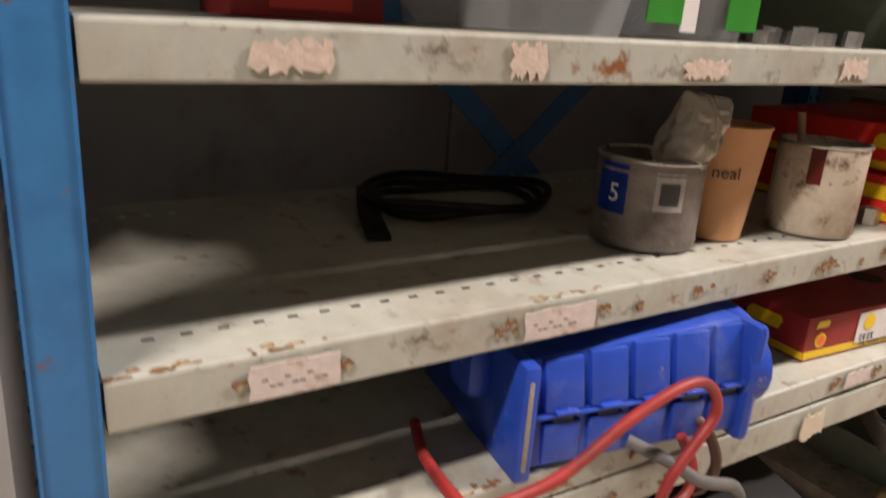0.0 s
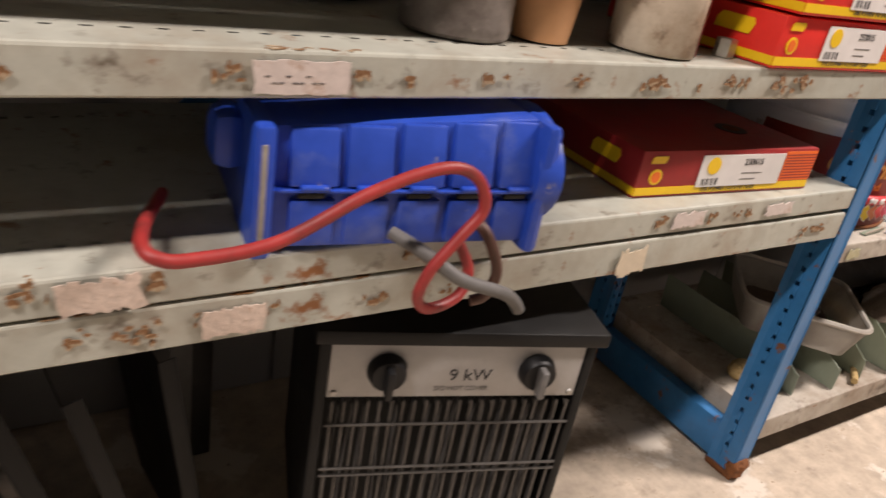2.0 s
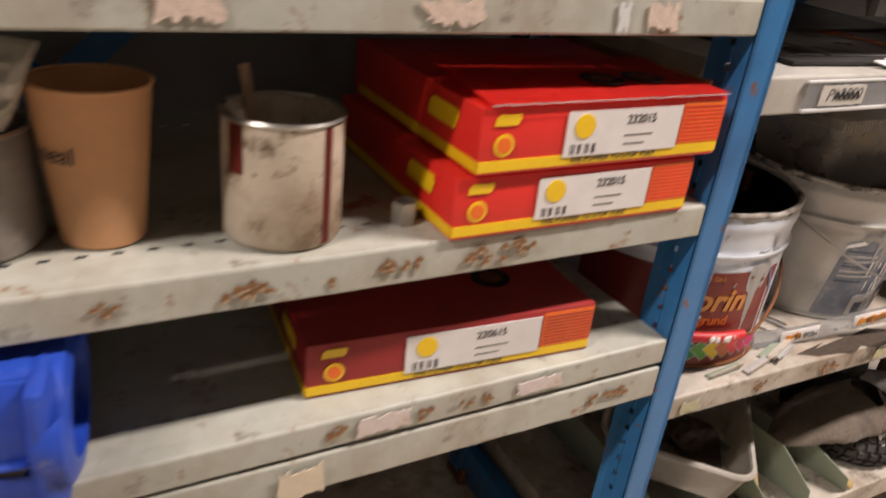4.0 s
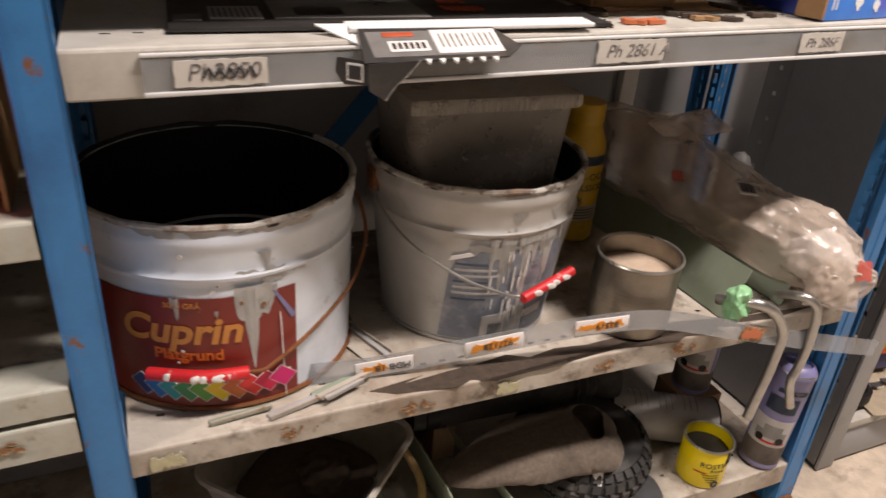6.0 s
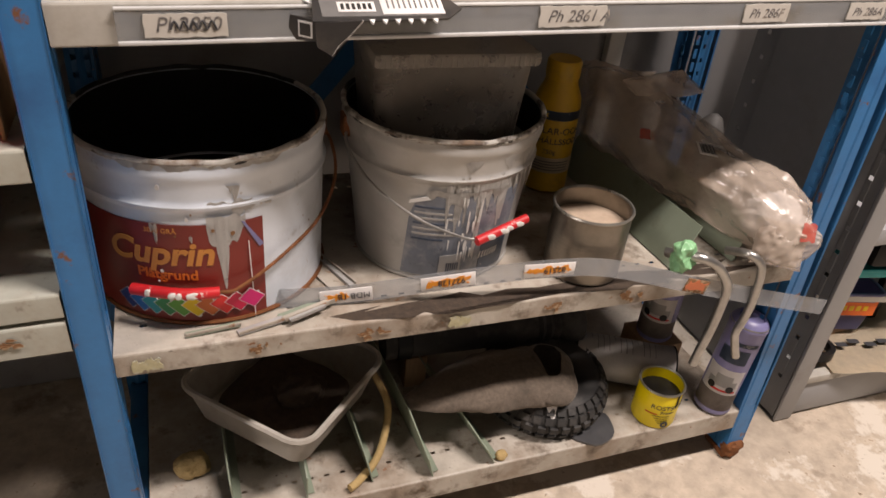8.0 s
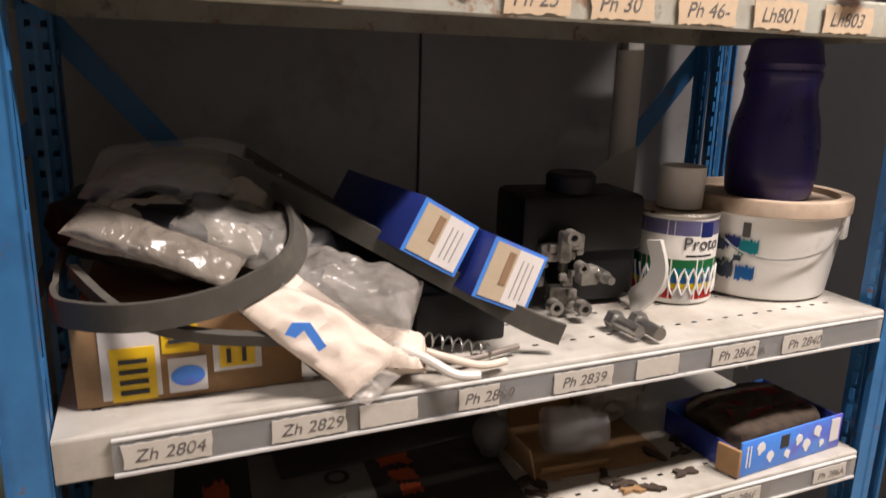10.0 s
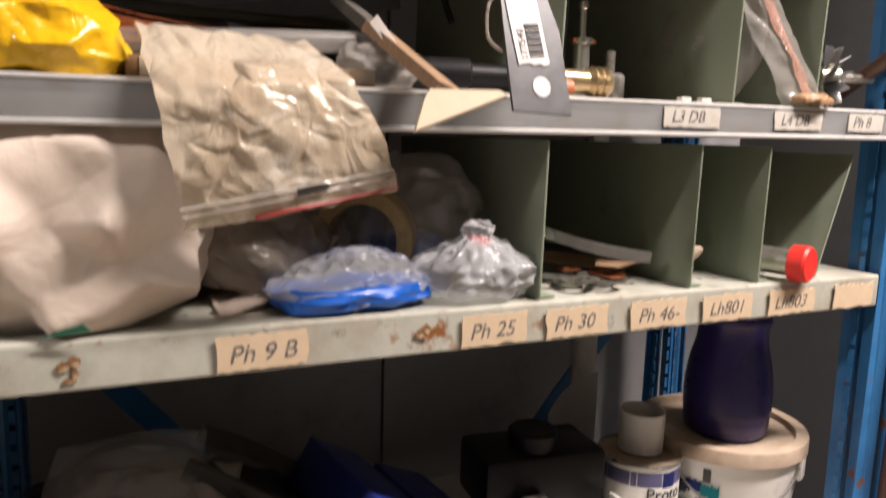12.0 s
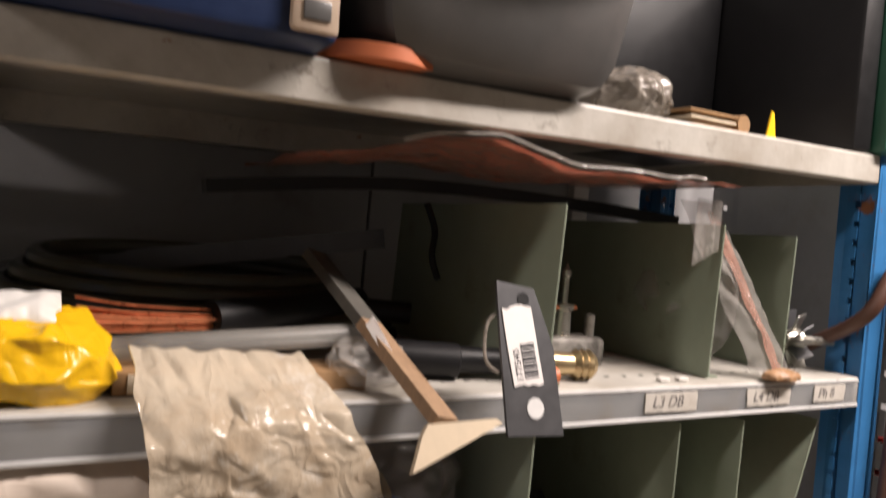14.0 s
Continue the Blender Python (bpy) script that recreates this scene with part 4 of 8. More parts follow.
def blue_bin(at):
    """A stacking bin lying on its side, ribbed, with a rim flange at one end."""
    t = thing("stacking_bin", "scuffed blue plastic stacking bin lying on its side", "storage bin", at)
    w, d, h = 0.250, 0.21, 0.116
    bm = bmesh.new()
    box(bm, (0, 0.004, 0.002), (w, d, h), 0.006)
    for v in bm.verts:
        if v.co.z > h * 0.6:
            v.co.z += 0.016 * (v.co.x / w) - 0.012
            v.co.y += 0.012
    part("shell", bm, BINBLUE, t)
    for k in range(5):
        x = 0.028 + 0.047 * k
        rb = bmesh.new()
        box(rb, (x - 0.004, 0.0012, h * 0.50), (x + 0.036, 0.014, h * 0.93 + 0.003 * k - 0.004), 0.002)
        for v in rb.verts:
            v.co.y += 0.012 * max(0.0, (v.co.z - h * 0.5) / (h * 0.45))
        part("rib", rb, BINBLUE, t)
        part("rib_foot", boxed((x + 0.004, -0.0045, h * 0.485), (x + 0.028, 0.006, h * 0.520), 0.002), BINBLUE, t)
        part("rib", boxed((x - 0.003, 0.0018, 0.006), (x + 0.035, 0.01, h * 0.40), 0.002), BINBLUE, t)
        part("slot", boxed((x + 0.003, 0.001, h * 0.415), (x + 0.025, 0.006, h * 0.46), 0.001), BLACK, t)
    part("mid_ledge", boxed((-0.002, -0.001, h * 0.465), (w + 0.002, 0.01, h * 0.485), 0.002), BINBLUE, t)
    part("end_flange", boxed((-0.006, -0.008, -0.002), (0.010, d, h - 0.006), 0.004), BINBLUE, t)
    part("worn_edge", boxed((-0.001, -0.0090, 0.010), (0.0035, -0.006, h - 0.020), 0.001), BINEDGE, t, "chafed grey edge")
    part("end_flange", boxed((w - 0.004, -0.008, -0.006), (w + 0.012, d, h + 0.004), 0.008), BINBLUE, t)
    lipbm = lathe([(0.036, 0), (0.046, 0.002), (0.05, 0.012), (0.05, 0.024), (0.044, 0.028), (0.036, 0.028), (0.036, 0)], 28)
    bmesh.ops.scale(lipbm, vec=(1.1, 1.5, 1), verts=lipbm.verts)
    part("rim", lipbm, BINBLUE, t, at=pose(w - 0.006, 0.062, 0.066, 0, 90, 0))
    part("handle_lug", boxed((-0.030, 0.05, 0.05), (0.0, 0.10, 0.10), 0.012), BINBLUE, t)
    return t


blue_bin(pose(0.498, 0.000, zC(0.5) + 0.002, 0, 0, -8))
hz = thing("rubber_hose", "red rubber hose looped over the shelf edge", "hose")
part("hose", tube([(0.445, 0.09, 0.562), (0.425, 0.04, 0.566), (0.412, -0.005, 0.576), (0.405, -0.042, 0.582), (0.410, -0.057, 0.580), (0.431, -0.06, 0.577), (0.494, -0.06, 0.585), (0.565, -0.06, 0.620), (0.624, -0.06, 0.637), (0.657, -0.06, 0.628), (0.671, -0.06, 0.600), (0.653, -0.06, 0.575), (0.630, -0.058, 0.544), (0.624, -0.055, 0.516), (0.640, -0.052, 0.501), (0.673, -0.045, 0.505), (0.687, -0.035, 0.525), (0.672, -0.028, 0.556)], 0.0052, steps=8, seg=14), HOSERED, hz)
gh = thing("rubber_hose", "short grey rubber hose end hanging from a shelf", "hose")
part("hose", tube([(0.61, -0.018, 0.562), (0.632, -0.05, 0.553), (0.659, -0.066, 0.535), (0.706, -0.066, 0.516), (0.728, -0.06, 0.500), (0.738, -0.058, 0.488)], 0.0062, seg=14), HOSEGREY, gh)
bh = thing("rubber_hose", "dark brown rubber hose loop hanging behind", "hose")
part("hose", tube([(0.690, 0.0, 0.57), (0.700, -0.03, 0.562), (0.716, -0.04, 0.525), (0.713, -0.035, 0.495), (0.700, -0.03, 0.487)], 0.0055, seg=14), BROWNHOSE, bh)

# black cable coil and strap at the back of the second shelf
cc = thing("cable_coil", "coil of black cable lying at the back of a shelf", "cable")
for k in range(3):
    part("loop", tube([(0.60 + (0.10 + 0.010 * k) * math.cos(a), 0.29 + (0.070 + 0.008 * k) * math.sin(a), zB(0.6) + 0.007 + 0.006 * k + 0.004 * math.sin(3 * a + k)) for a in [2 * math.pi * i / 16 for i in range(16)]], 0.005, True, 3, 8), BLACK, cc)
part("strap_end", band([(0.45, 0.19, zB(0.45) + 0.004), (0.47, 0.26, zB(0.47) + 0.012), (0.50, 0.33, zB(0.5) + 0.02)], 0.004, 0.024, up=(0, 0, 1)), BLACK, cc)

# things on the upper shelf of the first bay
def open_bin(name, label, at, w, d, h, material, wall=0.002, draft=0.012, rim=0.004):
    """An open plastic box with thin drafted walls and a rolled rim."""
    t = thing(name, label, "storage box", at)
    bm = bmesh.new()
    lo = [(-w / 2 + draft, -d / 2 + draft), (w / 2 - draft, -d / 2 + draft), (w / 2 - draft, d / 2 - draft), (-w / 2 + draft, d / 2 - draft)]
    hi = [(-w / 2, -d / 2), (w / 2, -d / 2), (w / 2, d / 2), (-w / 2, d / 2)]

    def rounded(c, r, n=5):
        out = []
        for k, (x, y) in enumerate(c):
            sx, sy = (1 if x < 0 else -1), (1 if y < 0 else -1)
            a0 = (180, 270, 0, 90)[k]
            for j in range(n + 1):
                a = radians(a0 + 90 * j / n)
                out.append((x + sx * r + r * math.cos(a), y + sy * r + r * math.sin(a)))
        return out

    a, b = rounded(lo, min(w, d) * 0.10), rounded(hi, min(w, d) * 0.14)
    v0 = [bm.verts.new((x, y, 0)) for x, y in a]
    v1 = [bm.verts.new((x, y, h)) for x, y in b]
    n = len(v0)
    bm.faces.new(v0[::-1])
    for k in range(n):
        bm.faces.new((v0[k], v0[(k + 1) % n], v1[(k + 1) % n], v1[k]))
    bmesh.ops.solidify(bm, geom=bm.faces, thickness=wall)
    part("tub_wall", bm, material, t)
    part("tub_rim", tube([(x, y, h) for x, y in b], rim, True, 1, 6), material, t)
    return t


open_bin("clear_box", "clear plastic storage box on a steel shelf", pose(0.515, 0.10, zA(0.5) + 0.001), 0.15, 0.18, 0.075, CLEAR)
gc = open_bin("clear_box", "clear plastic box with green and white side labels", pose(0.675, 0.11, zA(0.67) + 0.001), 0.155, 0.17, 0.08, CLEAR)
part("green_panel", boxed((-0.071, -0.0815, 0.012), (-0.030, -0.0795, 0.07)), GREEN, gc, "green printed card")
part("white_panel", boxed((-0.030, -0.0818, 0.006), (-0.012, -0.0800, 0.075)), WHITEPAPER, gc)
part("green_panel", boxed((0.028, -0.0815, 0.010), (0.068, -0.0795, 0.07)), GREEN, gc)
rr = random.Random(9)
for k in range(9):
    x = 0.79 + 0.014 * k
    hexnut(pose(x, 0.05 + rr.uniform(-0.02, 0.04), zA(x) + 0.001, rr.uniform(0, 8), 0, rr.uniform(0, 60)), 0.011 + rr.uniform(-0.002, 0.003), 0.012 + rr.uniform(0, 0.006), STEEL, "loose shiny steel hex nut in a small heap")
rc = thing("red_carton", "flat dark red carton lying on a steel shelf", "box", pose(0.30, 0.16, zA(0.3) + 0.001))
part("carton", boxed((0, 0, 0), (0.13, 0.1, 0.03), 0.002), DULLRED, rc)
part("carton_tab", boxed((0.03, -0.002, 0.008), (0.10, 0.0, 0.022)), RED, rc)
rc2 = thing("red_carton", "upright bright red carton at the end of a shelf", "box", pose(1.305, 0.012, along(0.180, 1.372, 1.105, 1.125, 1.3) + 0.001))
part("carton", boxed((0, 0, 0), (0.06, 0.2, 0.22), 0.002), RED, rc2)
part("yellow_line", boxed((0.0005, -0.001, 0.01), (0.0595, 0.0, 0.03)), YELLOW, rc2)


def divider(at, length, height, label="sage-green steel bin divider standing on a shelf", flange=0.022, slope=0.0, nose=0.0):
    """A thin folded steel divider; its front edge at y = 0, a flange along its foot; nose: the height of its front where its top slopes."""
    t = thing("bin_divider", label, "shelf divider", at, "sage steel dividers")
    pts = [(0, 0), (length, 0), (length, height), (slope, height)] + ([(0, nose)] if nose else [])
    bm = prism(pts, -0.0008, 0.0008)
    bmesh.ops.transform(bm, matrix=pose(0, 0, 0, 90, 0, 90), verts=bm.verts)
    part("plate", bm, DIVIDER, t, smooth=0)
    part("foot_flange", boxed((0.0008, 0.006, 0.0005), (flange, length - 0.006, 0.0022)), DIVIDER, t, smooth=0)
    part("front_bead", tube([(0, 0, 0.002), (0, 0 if nose else slope, (nose or height) - 0.001)] + ([(0, slope, height - 0.001)] if nose else []), 0.0013, steps=1, seg=6), DIVIDER, t)
    return t


divider(pose(1.095, 0.01, zA(1.095) + 0.001), 0.36, 0.10, slope=0.0)
divider(pose(1.352, 0.02, zA(1.352) + 0.001), 0.36, 0.10, slope=0.03)


# ---- under the first bay ----
def fan_heater(at):
    t = thing("fan_heater", "black steel fan heater with a dusty grille, standing on the floor", "heater", at)
    w, d, h = 0.320, 0.30, 0.405
    for nm, a, b in (("side_plate", (0, 0, 0.02), (0.012, d, h - 0.0125)), ("side_plate", (w - 0.012, 0, 0.02), (w, d, h - 0.0125)), ("top_plate", (0, 0, h - 0.012), (w, d, h - 0.006)), ("base_plate", (0.0125, 0, 0.02), (w - 0.0125, d - 0.011, 0.034)), ("back_plate", (0.0125, d - 0.01, 0.02), (w - 0.0125, d, h - 0.0125)), ("inner_baffle", (0.0125, 0.03, 0.0345), (w - 0.0125, 0.034, h - 0.085))):
        part(nm, boxed(a, b, 0.002), BLACKMETAL, t)
    part("top_hood", boxed((-0.006, -0.012, h - 0.006), (w + 0.006, d + 0.004, h + 0.012), 0.003), BLACKMETAL, t)
    pan = part("control_panel", boxed((0.013, 0.002, h - 0.083), (w - 0.013, 0.008, h - 0.013), 0.001), PANELGREY, t, "brushed grey control panel")
    for x in (0.075, w - 0.07):
        k = part("knob", lathe([(0, 0), (0.021, 0), (0.0225, 0.003), (0.020, 0.014), (0.018, 0.016), (0, 0.016)], 28), BLACK, pan, at=front(x, 0.002, h - 0.045))
        part("pointer", boxed((x - 0.004, -0.028, h - 0.066), (x + 0.004, -0.012, h - 0.030), 0.002), GREYCARD if x > 0.2 else BLACK, pan)
    letters("9 kW", 0.022, INK, pan, front(0.147, 0.0015, h - 0.060), "rating")
    letters("DO NOT COVER", 0.0085, GREYCARD, pan, front(0.132, 0.0015, h - 0.074), "warning")
    for x in (0.02, w - 0.02):
        part("screw", lathe([(0, 0), (0.004, 0), (0.003, 0.002), (0, 0.0025)], 10), STEEL, pan, at=front(x, 0.002, h - 0.077))
    for k in range(22):
        x = 0.02 + k * (w - 0.04) / 21
        part("grille_wire", tube([(x, 0.020, h - 0.088), (x, 0.002, h - 0.094), (x, 0.0, h - 0.11), (x, 0.0, 0.05)], 0.0016, steps=2, seg=5), DARKSTEEL, t)
    for z in (h - 0.118, h - 0.182, h - 0.192, h - 0.262, h - 0.272, h - 0.335):
        part("grille_rail", tube([(0.014, -0.003, z), (w - 0.014, -0.003, z)], 0.0018, steps=1, seg=5), DARKSTEEL, t)
    rnd = random.Random(8)
    for k in range(16):
        x = 0.026 + k * (w - 0.05) / 15
        part("heating_fin", band([(x, 0.02, 0.05), (x + rnd.uniform(-0.004, 0.004), 0.018, 0.16), (x + rnd.uniform(-0.004, 0.004), 0.02, 0.3)], 0.011, 0.001, up=(0, 1, 0), steps=3), HOSEGREY, t, "dusty heating fin")
    for x in (0.02, w - 0.05):
        for y in (0.02, d - 0.05):
            part("rubber_foot", boxed((x, y, 0), (x + 0.03, y + 0.03, 0.021), 0.003), RUBBER, t)
    return t


fan_heater(pose(0.596, 0.067, 0, 0, 0, -17.5))
# the shade under the shelf is put into these plates' black colour
for k, (x, y, ry, L) in enumerate(((0.20, 0.14, 4, 0.40), (0.26, 0.12, 9, 0.38), (0.33, 0.13, 12, 0.38), (0.38, 0.12, 15, 0.36), (0.44, 0.13, 14, 0.34), (0.50, 0.16, 8, 0.34))):
    t = thing("steel_plate", "folded steel plate under a shelf, coloured black for shade", "steel plate", pose(x, y, 0.001, 0, -ry, 8))
    part("plate", boxed((0, 0, 0), (0.0016, 0.2, L), 0.0005), BLACKMETAL, t)
    part("folded_edge", boxed((0.0016, 0, 0), (0.02, 0.0016, L), 0.0005), BLACKMETAL, t)
# added box, no carton known here; its black stands for the shade
dk = thing("carton", "dark box added for the shade under a shelf", "box", pose(0.47, 0.36, 0.001))
part("shade_block", boxed((0, 0, 0), (0.10, 0.10, 0.22), 0.003), BLACKCARD, dk)
part("tape", boxed((0.04, -0.001, 0.02), (0.07, 0, 0.21)), GREYCARD, dk)

# ---- labels on the shelves of the second bay ----
strip_on(shF, 0.055, 0.975, -0.034, -0.007)
label_on(shF, 0.078, 0.150, -0.031, -0.010, "Ph2850", 0.019, STRIPTAG, 21, y=-0.0056)
part("scribble", tube([(0.10 + 0.004 * k, -0.0068, -0.024 + 0.008 * (k % 2)) for k in range(11)], 0.0010, steps=3, seg=5), INK, shF)
label_on(shF, 0.468, 0.548, -0.030, -0.008, "Ph 2861 A", 0.018, STRIPTAG, 22, y=-0.0056)
label_on(shF, 0.735, 0.80, -0.030, -0.009, "Ph 286F", 0.015, STRIPTAG, 23, y=-0.0056)
label_on(shF, 0.895, 0.955, -0.030, -0.009, "Ph 286A", 0.014, STRIPTAG, 24, y=-0.0056)
strip_on(shH, 0.045, 0.975, -0.037, -0.008)
for k, (x0, x1, words) in enumerate(((0.053, 0.126, "Zh 2804"), (0.178, 0.248, "Zh 2829"), (0.262, 0.32, ""), (0.365, 0.41, "Ph 2830"), (0.476, 0.55, "Ph 2839"), (0.582, 0.64, ""), (0.69, 0.76, "Ph 2842 A"), (0.80, 0.865, "Ph 2840"))):
    label_on(shH, x0, x1, -0.034, -0.011, words, 0.017, STRIPTAG, 40 + k, y=-0.0056)
for k, (x0, x1, words) in enumerate(((0.178, 0.251, "Ph 9 B"), (0.395, 0.466, "Ph 25"), (0.487, 0.561, "Ph 30"), (0.591, 0.664, "Ph 46-"), (0.689, 0.762, "Lh801"), (0.788, 0.863, "Lh803"), (0.898, 0.967, ""))):
    label_on(shI, x0, x1, -0.037, -0.008, words, 0.021, OLDTAG, 60 + k, 0.05, tilt=1.5 - k * 0.2, y=-0.003)
for x0, x1 in ((0.02, 0.03), (0.06, 0.085), (0.345, 0.365), (0.455, 0.464), (0.645, 0.655)):
    remnant(shI, x0, x1, -0.03, -0.012, int(x0 * 900), RUSTPATCH)
strip_on(shJ, 0.012, 0.975, -0.031, -0.004)
for k, (x0, x1, words) in enumerate(((0.612, 0.686, "L3 DB"), (0.766, 0.84, "L4 DB"), (0.885, 0.945, "Ph 8"))):
    label_on(shJ, x0, x1, -0.026, -0.006, words, 0.017, STRIPTAG, 80 + k, y=-0.0056)
for k in range(7):
    x0 = 0.02 + 0.13 * k
    remnant(shG, x0, x0 + 0.03 + 0.01 * (k % 3), -0.026, -0.010, 200 + k, RUSTPATCH if k % 3 else YELLOWED)
part("rust_stain", prism(ragged(0.28, 0.86, 0.001, 0.03, 17, 0.3, 16), -0.0002, 0.0004), SILT, shG, "dark smear of dirt", smooth=0)


def film_bag(name, label, at, size, seed, material, amp=0.2, scale=10, power=2.3, shape=None, cat="plastic bag"):
    t = thing(name, label, cat, at)
    part("film", soften(sack(size, seed, amp, scale, power, shape, sub=4), seed, min(size) * 0.035, 2, 1), material, t, smooth=60)
    return t


# ---- floor and lowest shelf of the second bay ----
for x, y0, ln, h, ry, rz in ((1.527, 0.030, 0.33, 0.076, -4, 0), (1.632, 0.014, 0.34, 0.076, 0, 1), (1.734, 0.018, 0.34, 0.095, -12, 3), (1.828, 0.004, 0.36, 0.10, -14, 4), (1.934, 0.004, 0.33, 0.085, -26, 10)):
    divider(pose(x, y0, ZK + 0.001, 0, ry, rz), ln, h, flange=0.012, slope=0.06, nose=0.045)
tb = open_bin("food_tub", "milky plastic food tub with dried residue, resting on dividers", pose(1.622, 0.146, ZK + 0.080, 2, 0, 45), 0.226, 0.226, 0.066, MILKY, 0.002, 0.018, 0.005)
part("residue", sack((0.16, 0.16, 0.018), 14, 0.25, 16, 5, sub=4), SILT, tb, "dried brown residue", at=pose(0, 0, 0.001))
part("crumpled_scrap", soften(sack((0.07, 0.06, 0.03), 19, 0.3, 40, 2.4, sub=3), 19, 0.004, 2, 1), SILT, tb, at=pose(0.01, -0.02, 0.008))
gh2 = thing("rubber_hose", "stiff yellowed hose piece bent between dividers", "hose")
part("hose", tube([(1.695, 0.008, 0.133), (1.712, 0.018, 0.134), (1.748, 0.048, 0.142), (1.772, 0.085, 0.17), (1.778, 0.11, 0.20), (1.765, 0.15, 0.225)], 0.0062, seg=12), FOAM, gh2)
for x, y, r in ((1.475, 0.11, 0.020), (1.95, 0.012, 0.009)):
    fs = film_bag("foam_scrap", "small yellowed foam scrap lying on a shelf", pose(x, y, ZK + 0.001), (r * 2.2, r * 1.6, r * 1.3), int(x * 100), FOAM, 0.3, 40, cat="foam")


def wheel(at):
    t = thing("cart_wheel", "small treaded pneumatic cart tyre lying flat", "wheel", at)
    R, r = 0.072, 0.040
    prof = [(R + r * math.cos(a), r * (1 + 0.95 * math.sin(a))) for a in [2 * math.pi * k / 18 for k in range(19)]]
    part("tyre", lathe(prof, 48), RUBBER, t)
    rb = bmesh.new()
    for ring, (ang, zz) in enumerate(((0.0, 0), (0.45, 1), (-0.45, 1), (0.85, 0), (-0.85, 0))):
        for k in range(34):
            a = 2 * math.pi * (k + 0.5 * (ring % 2)) / 34
            rad, z = R + r * math.cos(ang), r * (1 + 0.95 * math.sin(ang))
            m = pose(rad * math.cos(a), rad * math.sin(a), z, 0, 0, math.degrees(a)) @ pose(0, 0, 0, 0, -math.degrees(ang), 0)
            box(rb, (-0.002, -0.0065, -0.006), (0.0045, 0.0065, 0.006), 0, m)
    tagged(part("tread", rb, RUBBER, t, "knobbly rubber tread", smooth=0), kind="stuff")
    part("rim", lathe([(0.02, 0.02), (0.05, 0.018), (0.052, 0.06), (0.02, 0.058), (0.02, 0.02)], 30), STEEL, t)
    return t


wheel(pose(2.073, 0.128, ZK + 0.003, 5, 0, 0))
ch = thing("black_disc", "dark bent steel disc lying beside a tyre", "steel disc", pose(2.13, 0.028, ZK + 0.001, 0, 0, 20))
part("disc", prism([(0.045 * math.cos(a) * (1 + 0.12 * math.sin(3 * a)), 0.035 * math.sin(a)) for a in [2 * math.pi * k / 20 for k in range(20)]], 0, 0.004), BLACKSTEEL, ch)


def rag_roll(i, j, n, m):
    """A thick folded cloth: a long flat roll that swells towards its right end."""
    u, a = i / n, 2 * math.pi * j / m
    x = 1.800 + 0.235 * u
    y = 0.085 + 0.010 * u
    z = ZK + 0.098 + 0.010 * math.sin(3.1 * u)
    w, h = 0.010 + 0.050 * math.sin(min(1.0, u * 1.5) * 1.57), 0.004 + 0.024 * min(1.0, u * 1.3)
    f = 1 + 0.16 * crease((u * 1.6, math.cos(a) * 0.4, math.sin(a) * 0.4), 6, 2.2)
    return Vector((x, y + w * f * math.cos(a), z + h * f * math.sin(a) - 0.012 * math.cos(a) ** 2))


def rag_lobe(i, j, n, m):
    """The folded-over right end, open like a cuff and drawn to a point in front."""
    u, a = i / n, 2 * math.pi * j / m
    reach = 0.040 + 0.030 * max(0.0, -math.sin(a)) ** 3
    k = 0.30 + 0.70 * math.sin(math.pi * (0.10 + 0.80 * u))
    f = 1 + 0.20 * crease((math.cos(a) * 0.7, math.sin(a) * 0.7, u), 9, 1.9)
    return Vector((2.050 + reach * 1.05 * k * f * math.cos(a), 0.098 + reach * k * f * math.sin(a), ZK + 0.084 + 0.048 * u - 0.022 * max(0.0, -math.sin(a)) ** 2 * (1 - 0.4 * u)))


def cloth_mesh(fn, n, m):
    bm = bmesh.new()
    g = [[bm.verts.new(fn(i, j, n, m)) for j in range(m)] for i in range(n + 1)]
    for i in range(n):
        for j in range(m):
            bm.faces.new((g[i][j], g[i][(j + 1) % m], g[i + 1][(j + 1) % m], g[i + 1][j]))
    bm.faces.new(g[0][::-1])
    bmesh.ops.recalc_face_normals(bm, faces=bm.faces)
    return bm


rg = thing("cleaning_rag", "crumpled grey-brown rag folded over on a tyre", "rag")
part("cloth", cloth_mesh(rag_roll, 44, 30), CLOTH, rg, smooth=80)
part("cuff", cloth_mesh(rag_lobe, 16, 48), CLOTH, rg, smooth=80)
part("white_tip", prism([(-0.010, 0), (0.010, 0), (0.003, -0.022), (-0.002, -0.024)], 0, 0.0015), WHITEPAPER, rg, "pale frayed tip", at=pose(2.040, 0.034, ZK + 0.074, 62, 0, 0))
pp = thing("rubber_bellows", "black rubber bellows pipe lying across", "pipe", pose(1.80, 0.225, ZK + 0.105, 0, 90, -3))
part("pipe", lathe([(0.0, 0), (0.036, 0), (0.036, 0.28)] + [(0.039 if k % 2 else 0.033, 0.28 + 0.008 * k) for k in range(8)] + [(0.046, 0.35), (0.046, 0.37), (0.034, 0.37), (0, 0.35)], 28), RUBBER, pp)
part("end_cuff", lathe([(0.037, 0.02), (0.0385, 0.022), (0.0385, 0.045), (0.037, 0.047), (0.037, 0.02)], 28), BLACK, pp, "smooth black cuff")
for x, y, rz in ((1.86, 0.225, 0), (2.12, 0.25, 0)):
    st = thing("wood_block", "short wooden block under a pipe", "wood", pose(x, y, ZK + 0.001, 0, 0, rz))
    part("block", boxed((-0.02, -0.02, 0), (0.02, 0.02, 0.066), 0.002), WOOD, st)
